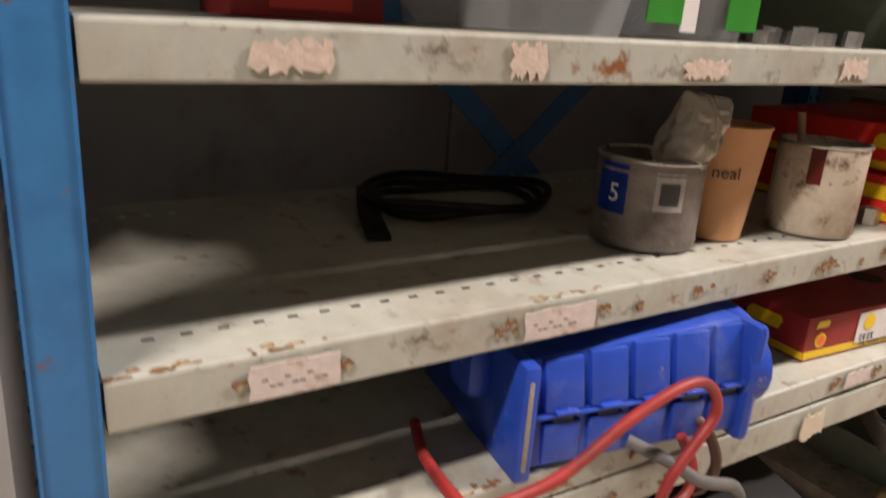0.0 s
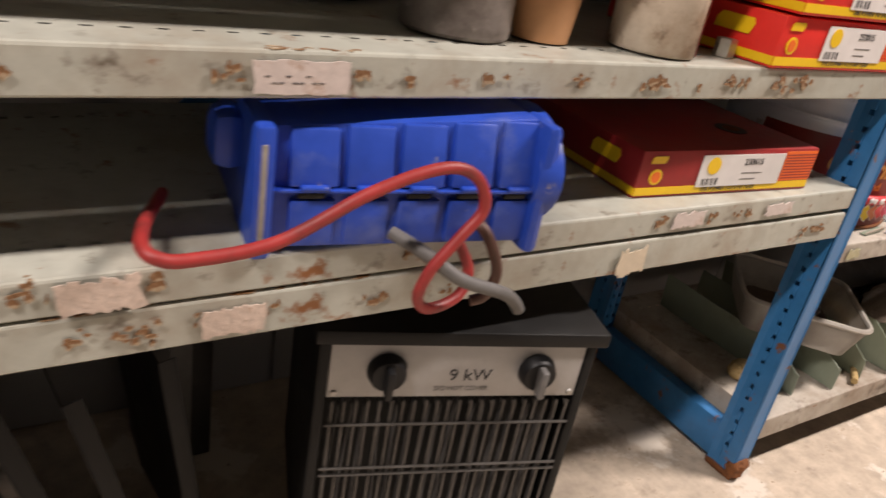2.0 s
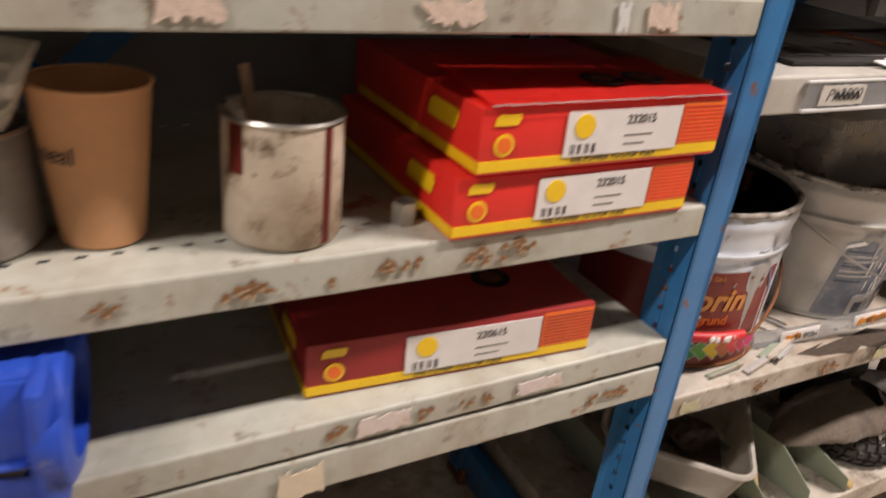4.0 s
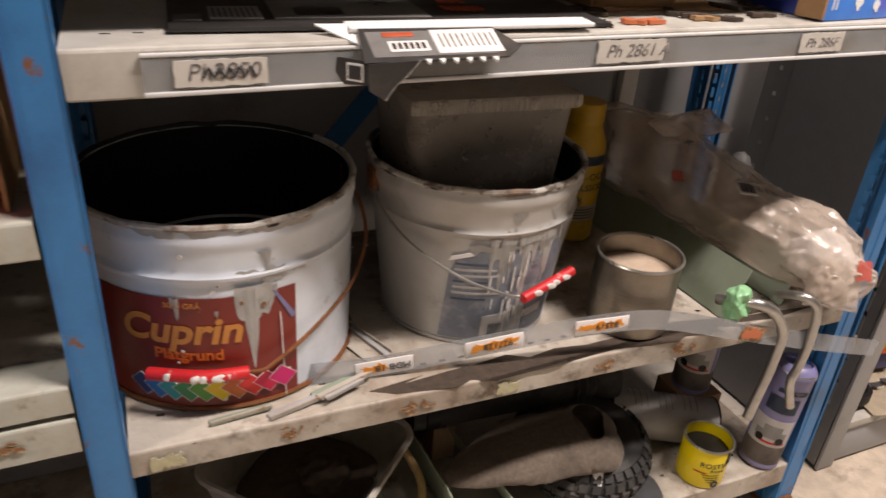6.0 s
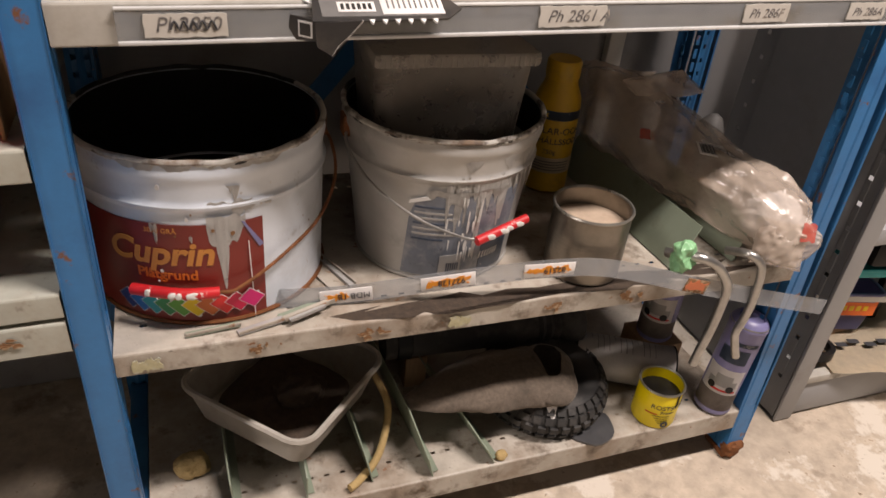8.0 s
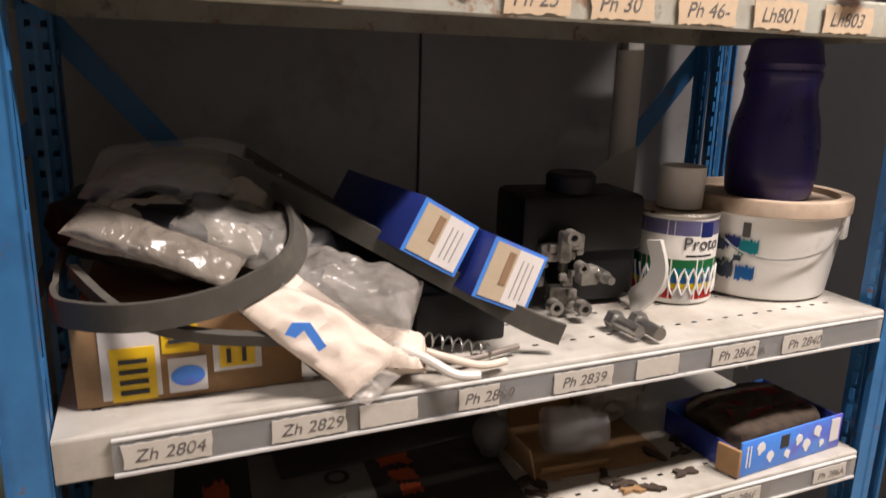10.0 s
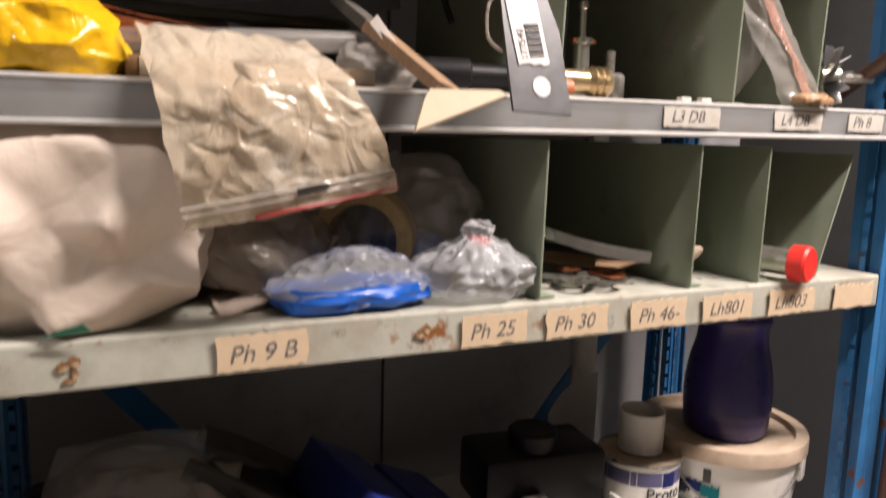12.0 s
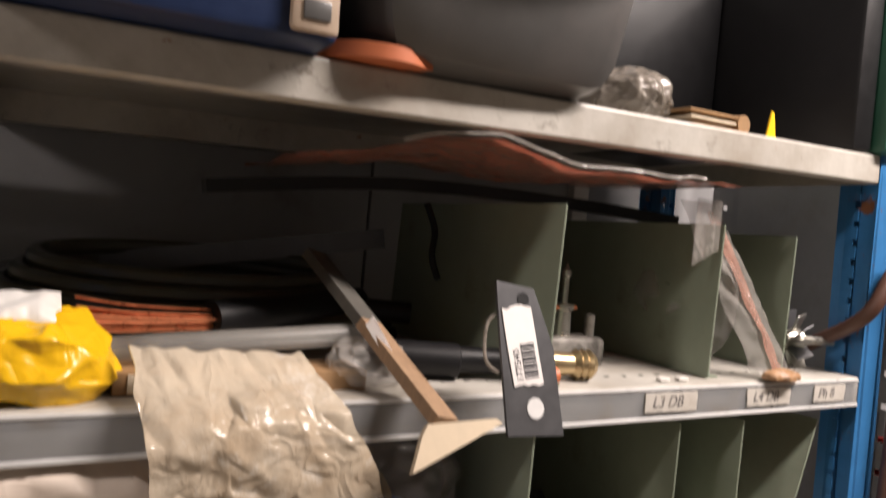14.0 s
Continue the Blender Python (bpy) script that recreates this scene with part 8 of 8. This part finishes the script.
zb = thing("zip_bag", "large stained clear zip bag hanging over the shelf edge", "plastic bag")
part("film", crumpled_sheet(zip_point, 14, 12, 0.002, 5, 0.0027, 4, 1), FILMBROWN, zb, smooth=60)
part("zip_line", tube([zip_point(k / 10, 0.88) + Vector((0, -0.004, 0)) for k in range(11)], 0.0016, steps=3, seg=5), FILM, zb, "zip closure")
part("zip_line", tube([zip_point(k / 10, 0.92) + Vector((0, -0.004, 0)) for k in range(11)], 0.0012, steps=3, seg=5), FILM, zb)
part("red_line", tube([zip_point(k / 10, 0.985) + Vector((0, -0.003, 0)) for k in range(3, 11)], 0.0013, steps=3, seg=5), DULLRED, zb, "red edge line")
part("hang_hole", band([zip_point(k / 20, 0.895) + Vector((0, -0.0055, 0)) for k in range(10, 14)], 0.005, 0.001, up=(0, 0, 1), steps=3), BLACKCARD, zb, "dark hang slot")
ws = thing("wood_strip", "planed wooden strip leaning out over the shelf edge", "wood strip")
# the upper shelf's shade is put into this end's dark colour
part("shaded_end", sweep([(1.714, 0.15, 1.764), (1.7345, 0.048, 1.7098)], [(-0.012, -0.005), (0.012, -0.005), (0.012, 0.005), (-0.012, 0.005)], steps=1, up=(0.25, 0, 1)), BELT, ws, "upper end darkened for shade")
part("strip", sweep([(1.7345, 0.048, 1.7098), (1.757, -0.064, 1.651)], [(-0.012, -0.005), (0.012, -0.005), (0.012, 0.005), (-0.012, 0.005)], steps=1, up=(0.25, 0, 1)), WOOD, ws)
part("paper_scrap", sheet(lambda u, v: Vector((1.724 + 0.010 * u + 0.007 * v, 0.03 - 0.03 * u, 1.712 - 0.026 * u + 0.008 * v * (1 - 0.5 * u))), 6, 4, 0.001), WHITEPAPER, ws, "torn paper scrap")
bp = thing("beige_board", "pointed offcut of beige board under a wooden strip", "board", pose(0, 0, 0))
part("board", prism([(0, 0), (0.084, 0.030), (0.078, 0.034), (0.018, 0.034), (0.012, 0.026)], -0.003, 0.003), BEIGE, bp, at=front(1.722, -0.082, 1.620, 2) @ pose(0, 0, 0, -25, 0, 0))
sp = thing("steel_plate", "dark steel plate with holes and a bar-code ticket", "steel plate", pose(1.838, -0.052, 1.698, -16, 2, 0))
pl = prism([(-0.024, -0.062), (0.032, -0.062), (0.026, 0.010), (0.008, 0.060), (-0.030, 0.064), (-0.028, 0.01)], -0.0015, 0.0015)
bmesh.ops.transform(pl, matrix=pose(0, 0, 0, 90, 0, 0), verts=pl.verts)
part("plate", pl, BLACKSTEEL, sp)
part("hole", lathe([(0, 0), (0.0085, 0), (0.0085, 0.0006), (0, 0.0006)], 20), TAPEEDGE, sp, "round hole", at=front(0.004, -0.0016, -0.040))
part("hole", lathe([(0, 0), (0.006, 0), (0.006, 0.0006), (0, 0.0006)], 20), BLACK, sp, at=front(-0.004, -0.0016, 0.050))
tk = part("ticket", prism(ragged(-0.016, 0.014, -0.022, 0.044, 5, 0.03, 6), 0, 0.0008), WHITEPAPER, sp, "white bar-code ticket", at=front(-0.004, -0.0018, 0, 9), smooth=0)
for k in range(11):
    part("code_bar", boxed((-0.004, -0.016 + 0.0027 * k, 0.0007), (0.010, -0.0146 + 0.0027 * k + 0.0006 * (k % 2), 0.0014)), INK, tk)
letters("177540", 0.009, INK, tk, pose(-0.006, -0.018, 0.001, 0, 0, 90), "number")
part("curled_film", tube([(-0.018, 0.002, 0.04), (-0.036, 0.004, 0.03), (-0.040, 0.004, 0.0), (-0.028, 0.003, -0.012)], 0.0016, seg=8), FILMGREY, sp)
ml = thing("metal_tube", "dark tube with a ribbed brass threaded end", "tube", pose(1.80, 0.07, zJ(1.8) + 0.019, 0, 90, -12))
part("tube", lathe([(0, 0), (0.013, 0), (0.013, 0.128), (0, 0.128)], 28), BLACK, ml)
part("threaded_end", lathe([(0, 0.128), (0.0125, 0.129), (0.012, 0.160)] + [(0.016 if k % 2 else 0.0135, 0.162 + 0.0035 * k) for k in range(7)] + [(0.011, 0.186), (0.011, 0.178), (0, 0.178)], 28), surface("worn_brass", (0.55, 0.42, 0.24), 0.2, 60, 0.32, 0.85, 0.1), ml, "ribbed brass end")
dkc = thing("black_cylinder", "black plastic cylinder lying on the upper shelf", "cylinder", pose(1.74, 0.09, zJ(1.74) + 0.019, 0, 90, -20))
part("cylinder", lathe([(0, 0), (0.017, 0), (0.017, 0.10), (0.012, 0.102), (0.012, 0.085), (0, 0.085)], 24), BLACK, dkc)
vl = thing("valve_fitting", "brass and steel valve fitting with an upright stem", "valve", pose(2.0, 0.11, zJ(2.0) + 0.001))
part("valve_body", boxed((-0.03, -0.02, 0), (0.05, 0.025, 0.034), 0.006), CASTALU, vl)
part("stem", lathe([(0, 0.03), (0.010, 0.03), (0.009, 0.062), (0.012, 0.064), (0.012, 0.069), (0.004, 0.071), (0.004, 0.10), (0.006, 0.102), (0.006, 0.108), (0.003, 0.11), (0, 0.118)], 18), TIN, vl)
part("lever", boxed((-0.016, -0.006, 0.064), (0.016, 0.006, 0.069), 0.002), COPPER, vl)
part("pin", lathe([(0, 0.03), (0.006, 0.03), (0.006, 0.058), (0, 0.06)], 14), CASTALU, vl, at=pose(0.04, 0.0, 0))
part("pin", lathe([(0, 0.03), (0.006, 0.03), (0.006, 0.05), (0, 0.052)], 14), CASTALU, vl, at=pose(-0.022, 0.012, 0))
pk = thing("rubber_bung", "small pink rubber bung on a shelf", "bung", pose(1.905, 0.022, zJ(1.9) + 0.009, 0, 90, 0))
part("bung", lathe([(0, 0), (0.008, 0), (0.009, 0.022), (0, 0.024)], 16), TERRA, pk)
for x in (2.06, 2.088):
    sp3 = thing("clip", "small white plastic clip on a shelf", "clip", pose(x, 0.012, zJ(x) + 0.001))
    part("clip_body", boxed((0, 0, 0), (0.014, 0.008, 0.004), 0.001), WHITEPLASTIC, sp3)


# tall clear bag between the dividers
def tall_point(u, v):
    x = 2.112 + 0.066 * u + 0.098 * v + 0.006 * noise.noise((u * 3, v * 4, 3))
    y = 0.05 - 0.055 * v + 0.03 * (u - 0.5) ** 2 + 0.006 * crease((u, v * 2, 0), 5, 3)
    return Vector((x, y, 1.862 - 0.208 * v))


tbag = thing("plastic_bag", "tall narrow clear bag with a reddish strip inside", "plastic bag")
part("film", sheet(tall_point, 16, 50, 0.003), FILM, tbag)
part("red_strip", sheet(lambda u, v: tall_point(0.42 + 0.26 * u, 0.05 + 0.93 * v) + Vector((0, -0.003, 0)), 4, 20, 0.002), surface("pale_pink_film", (0.62, 0.34, 0.26), 0.15, 30, 0.2, 0, 0.1, alpha=0.55, crumple=0.4, folds=26), tbag, "reddish strip inside")
part("top_fold", sheet(lambda u, v: Vector((2.098 + 0.04 * u, 0.02, 1.862 - 0.055 * v - 0.02 * (1 - u) * v)), 5, 5, 0.002), FILM, tbag)
part("rusty_bottom", sack((0.05, 0.02, 0.010), 9, 0.5, 60), surface("rust_stained_film", (0.35, 0.2, 0.1), 0.3, 60, 0.5, 0, 0.2), tbag, "rust-stained bag end", at=pose(2.232, -0.006, zJ(2.23) + 0.001))
film_bag("plastic_bag", "dark glossy bag standing between dividers", pose(2.185, 0.11, zJ(2.18) + 0.001), (0.06, 0.14, 0.15), 61, SMOKY, 0.25, 12)


def impeller(at):
    t = thing("fan_impeller", "small bright metal fan impeller on a shaft", "impeller", at)
    part("hub", lathe([(0, -0.012), (0.012, -0.012), (0.014, 0.012), (0.006, 0.014), (0.005, 0.062), (0, 0.062)], 20), TIN, t, at=pose(0, 0, 0, 0, 90, 0))
    for k in range(12):
        part("blade", boxed((-0.010, -0.0008, 0.012), (0.010, 0.0008, 0.038), 0.0003), TIN if k % 2 else BLACKSTEEL, t, at=pose(0, 0, 0, 30 * k, 0, 0) @ pose(0, 0, 0, 0, 0, 28))
    return t


impeller(pose(2.328, 0.055, zJ(2.33) + 0.040, 0, 0, -18))

# under the top shelf: a pink sleeve and a dark bar on the dividers
PINKZ = 1.846
pks = thing("plastic_sleeve", "crinkled pink plastic sleeve lying on the dividers", "plastic sleeve")


def pink_point(u, v):
    bulge = math.exp(-((u - 0.28) / 0.16) ** 2)
    return Vector((1.665 + 0.475 * u, 0.070 - 0.072 * min(1, u * 3.2) + 0.20 * v, PINKZ + 0.004 + 0.022 * bulge * (1 - v * 0.6) + 0.026 * u + 0.006 * crease((u * 2, v, 0), 8, 4)))


part("film", sheet(pink_point, 50, 20, 0.004), PINKFILM, pks)
part("crinkled_edge", tube([pink_point(k / 24, 0.0) + Vector((0, -0.002, 0.004)) for k in range(4, 22)], 0.0015, steps=2, seg=6), FILM, pks)
dbar = thing("steel_bar", "flat black steel bar under the top shelf", "steel bar")
part("bar", sweep([(1.612, 0.20, 1.822), (1.82, 0.20, 1.848), (2.05, 0.20, 1.852), (2.25, 0.20, 1.846)], [(-0.012, -0.007), (0.012, -0.007), (0.012, 0.007), (-0.012, 0.007)], steps=3), BLACK, dbar)
cab = thing("cable", "short black cable hanging from a divider", "cable")
part("cable_wire", tube([(1.86, 0.20, 1.83), (1.868, 0.19, 1.80), (1.862, 0.18, 1.77), (1.872, 0.18, 1.745)], 0.004, seg=8), BLACK, cab)

# ---- top shelf ----
# unseen filler, added to stop light falling through the gap behind the shelf
part("rear_light_stop", boxed((0.0, DEPTH + 0.001, -0.030), (0.981, 0.502, -0.002), 0.001), SAGE2, shL)
db = thing("tool_case", "dark blue case lying on the top shelf", "case", pose(1.43, -0.040, zL(1.43) + 0.001, 0, -1.9, 0))
part("case_body", boxed((0, 0, 0), (0.225, 0.40, 0.30), 0.008), DARKBLUEBOX, db)
part("latch", boxed((0.186, -0.008, 0.004), (0.221, 0.0, 0.05), 0.003), CHALK, db, "cream plastic latch")
part("latch_slot", boxed((0.194, -0.010, 0.012), (0.214, -0.007, 0.026), 0.001), GREYTUB, db)
oj = thing("orange_strap", "orange rubber strap end lying on the shelf edge", "strap")
part("strap", sweep([(1.66, 0.03, zL(1.66) + 0.008), (1.68, 0.0, zL(1.68) + 0.008), (1.71, -0.012, zL(1.7) + 0.0075), (1.738, 0.0, zL(1.735) + 0.0075)], [(-0.014, -0.006), (0.014, -0.006), (0.014, 0.006), (-0.014, 0.006)], steps=6), TERRA, oj)
oc = thing("orange_canister", "upright orange canister on the top shelf", "canister", pose(1.69, 0.14, zL(1.69) + 0.001))
part("body", lathe([(0, 0), (0.032, 0), (0.034, 0.004), (0.034, 0.15), (0.02, 0.17), (0, 0.17)], 28), TERRA, oc)
gt = thing("grey_tub", "dark grey plastic tub with rounded corners on the top shelf", "tub", pose(1.838, 0.098, zL(1.838) + 0.001, 0, -1.8, 2))
tubm = bmesh.new()
box(tubm, (-0.150, -0.13, 0), (0.092, 0.13, 0.13), 0.030)
for v in tubm.verts:
    k = 0.94 + 0.22 * (v.co.z / 0.13) ** 0.7 if v.co.z > 0 else 0.94
    v.co.x, v.co.y = v.co.x * k, v.co.y * k
part("tub_body", tubm, GREYTUB, gt)
part("tub_rim", tube([(x * 1.13, y * 1.13, 0.125) for x, y in ((-0.150, -0.128), (0.092, -0.128), (0.092, 0.128), (-0.150, 0.128))], 0.008, True, 6, 8), GREYTUB, gt)
film_bag("plastic_bag", "limp grey plastic bag beside a tub", pose(2.02, 0.07, zL(2.02) + 0.001), (0.08, 0.10, 0.05), 71, FILMGREY, 0.25, 18)
bk2 = thing("folded_card", "folded brown card booklet on the top shelf", "cardboard", pose(2.07, 0.012, zL(2.07) + 0.001, 0, -2, 3))
for k in range(3):
    part("card_leaf", boxed((0, 0.002 * k, 0.008 * k), (0.085, 0.12, 0.008 * k + 0.003), 0.001), PAPER if k % 2 else CARD, bk2)
part("card_fold", tube([(0.086, 0.0, 0.010), (0.086, 0.12, 0.010)], 0.011, steps=1, seg=12), CARD, bk2)
yl = thing("yellow_tab", "small yellow plastic tab on the top shelf", "plastic tab", pose(2.185, 0.010, zL(2.185) + 0.001))
part("tab", prism([(0, 0), (0.016, 0), (0.010, 0.028), (0.006, 0.03)], -0.001, 0.001), YELLOW, yl, at=pose(0, 0, 0, 90, 0, 0))
gbx = thing("green_crate", "dark green plastic crate at the end of the top shelf", "crate", pose(2.14, 0.06, zL(2.14) + 0.001))
part("crate_body", boxed((0.236, -0.075, 0.008), (0.36, 0.28, 0.28), 0.010), DARKGREEN, gbx)
# black boxes stand for the crate's unlit left side and the dark behind
shade_box = thing("black_case", "black box covering the crate's unlit left side", "case", pose(2.14, 0.06, zL(2.14) + 0.001))
part("case_body", boxed((0.195, -0.060, 0.008), (0.233, 0.28, 0.28), 0.006), BLACK, shade_box)
part("dark_backing", boxed((-0.10, 0.16, 0), (0.194, 0.29, 0.28), 0.006), BLACK, shade_box)

# ---- hoses on the end post, grey rack beyond ----
ph = thing("brown_hose", "brown rubber hose looped down beside the blue post", "hose")
part("hose", tube([(2.415, 0.16, 1.66), (2.385, 0.06, 1.70), (2.375, -0.012, 1.745), (2.40, -0.025, 1.80), (2.432, -0.024, 1.82), (2.448, -0.022, 1.74), (2.442, -0.020, 1.55), (2.436, -0.018, 1.30), (2.434, -0.016, 1.05)], 0.009, steps=8, seg=12), BROWNHOSE, ph)
gr = thing("grey_rack", "grey painted steel rack with a perforated side panel", "shelving rack")
gp = bmesh.new()
XG, YG = 2.605, 0.055
hs_ = [0.10 + 0.05 * k for k in range(40)]
add(gp, holed(YG + 0.004, YG + 0.05, 0.006, 2.2, [(YG + 0.028, h) for h in hs_], 0.0045, 0.0045, lambda u, v: (XG, u, v)))
add(gp, holed(0.38, 0.44, 0.006, 2.2, [(0.41, h) for h in hs_], 0.0045, 0.0045, lambda u, v: (XG, u, v)))
gp.faces.new([gp.verts.new(q) for q in ((XG, YG + 0.05, 0.006), (XG, 0.38, 0.006), (XG, 0.38, 2.2), (XG, YG + 0.05, 2.2))])
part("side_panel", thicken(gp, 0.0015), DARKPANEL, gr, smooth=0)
part("front_post", boxed((XG - 0.001, YG - 0.004, 0.0), (XG + 0.042, YG + 0.002, 2.2), 0.001), GREYPANEL, gr)
part("post_return", boxed((XG + 0.040, YG, 0.0), (XG + 0.042, YG + 0.04, 2.2), 0.0008), GREYPANEL, gr)
part("plinth", boxed((XG + 0.043, YG + 0.003, 0.004), (3.9, YG + 0.012, 0.085), 0.002), GREYPANEL, gr)
part("bottom_shelf", boxed((XG + 0.003, YG + 0.013, 0.075), (3.9, 0.44, 0.095), 0.002), GREYPANEL, gr)
part("shelf_edge", boxed((XG + 0.043, YG - 0.002, 0.090), (3.9, YG + 0.02, 0.108), 0.002), SAGE2, gr)
part("middle_shelf", boxed((XG + 0.003, YG + 0.003, 0.42), (3.9, 0.44, 0.455), 0.002), GREYPANEL, gr)
part("upper_shelf", boxed((XG + 0.003, YG + 0.003, 1.36), (3.9, 0.44, 1.395), 0.002), GREYPANEL, gr)
part("upper_shelf", boxed((XG + 0.003, YG + 0.003, 1.02), (3.9, 0.44, 1.055), 0.002), GREYPANEL, gr)
pc = thing("printed_card", "torn printed carton sheets on a low shelf", "cardboard", pose(2.70, 0.02, 0.110, 0, 0, -12))
part("card_sheet", sheet(lambda u, v: Vector((0.30 * u, 0.03 + 0.28 * v, 0.004 + 0.012 * noise.noise((u * 3, v * 3, 1)) + 0.02 * max(0, u - 0.6))), 14, 10, 0.003), PAPER, pc)
for k in range(5):
    part("print_bar", boxed((0.05 + 0.035 * k, 0.10 + 0.01 * (k % 2), 0.013), (0.075 + 0.035 * k, 0.112 + 0.01 * (k % 2), 0.0145)), INK, pc)
tp = thing("tape_roll", "dark roll of tape lying on a low shelf", "tape roll", pose(2.71, 0.11, 0.120))
part("roll", lathe([(0.026, 0), (0.036, 0), (0.036, 0.02), (0.026, 0.02), (0.026, 0)], 28), BLACK, tp)
st = open_bin("snack_tub", "lavender plastic tub with an orange-red label", pose(2.80, 0.20, 0.135, 0, 0, -14), 0.16, 0.13, 0.10, LAVENDER, 0.002, 0.012, 0.004)
lbx = part("label_panel", boxed((-0.070, -0.0625, 0.045), (0.070, -0.0600, 0.082)), ORANGE, st, "orange-red label")
for k in range(7):
    part("print_shape", boxed((-0.055 + 0.016 * k, -0.0635, 0.058), (-0.045 + 0.016 * k, -0.0622, 0.070)), YELLOW, lbx)
part("rim_band", boxed((-0.082, -0.0675, 0.084), (0.082, -0.0650, 0.100), 0.001), WHITEPLASTIC, st)
bkk = thing("wood_block", "low wooden block under a tub", "wood", pose(2.80, 0.20, 0.096))
part("block", boxed((-0.06, -0.05, 0), (0.06, 0.05, 0.038), 0.002), WOOD, bkk)
tl = thing("teal_tray", "bright teal plastic tray on a grey shelf", "tray", pose(2.80, 0.12, 0.30, 0, 0, -10))
part("tray_base", boxed((-0.07, -0.02, 0), (0.16, 0.12, 0.02), 0.006), TEAL, tl)
part("tray_rim", boxed((-0.075, -0.026, 0.018), (0.165, -0.018, 0.026), 0.003), TEAL, tl)
for x in (-0.05, 0.12):
    part("tray_leg", boxed((x, 0.08, -0.205), (x + 0.02, 0.10, 0.0), 0.002), BLACK, tl)
bkc = thing("black_case", "black ribbed plastic case on a grey shelf", "case", pose(2.74, 0.10, 0.331, 0, 0, -10))
part("case_body", boxed((0, 0.0, 0), (0.2, 0.12, 0.06), 0.012), BLACK, bkc)
rk = thing("red_carton", "red carton standing on a grey shelf", "box", pose(2.64, 0.10, 1.396))
part("carton", boxed((0, 0, 0), (0.12, 0.15, 0.15), 0.002), RED, rk)
part("white_mark", prism([(0.03 + 0.016 * math.cos(a), 0.10 + 0.016 * math.sin(a)) for a in [2 * math.pi * j / 16 for j in range(16)]], 0, 0.0008), WHITECARD, rk, at=front(0, -0.0003, 0), smooth=0)
wk = thing("white_carton", "white carton standing on a grey shelf", "box", pose(2.64, 0.08, 1.056))
part("carton", boxed((0, 0, 0), (0.14, 0.15, 0.26), 0.002), WHITECARD, wk)
part("yellow_line", boxed((0.001, -0.001, 0.02), (0.139, 0.0, 0.09)), YELLOW, wk)
lp = thing("grey_post", "grey steel post of the neighbouring rack with an added light-blocking sheet", "post", pose(0.095, 0.0, 0))
part("post_front", boxed((0, 0, 0), (0.035, 0.004, 2.2), 0.001), GREYPANEL, lp)
part("post_side", boxed((0, 0.004, 0), (0.003, 0.05, 2.2), 0.001), GREYPANEL, lp)
# added sheet: keeps the left lamp's light off the first bay's back
part("side_panel", boxed((0.004, 0.125, 0.004), (0.006, 0.48, 2.2), 0.0005), DARKPANEL, lp, "sheet added to block light from the left")
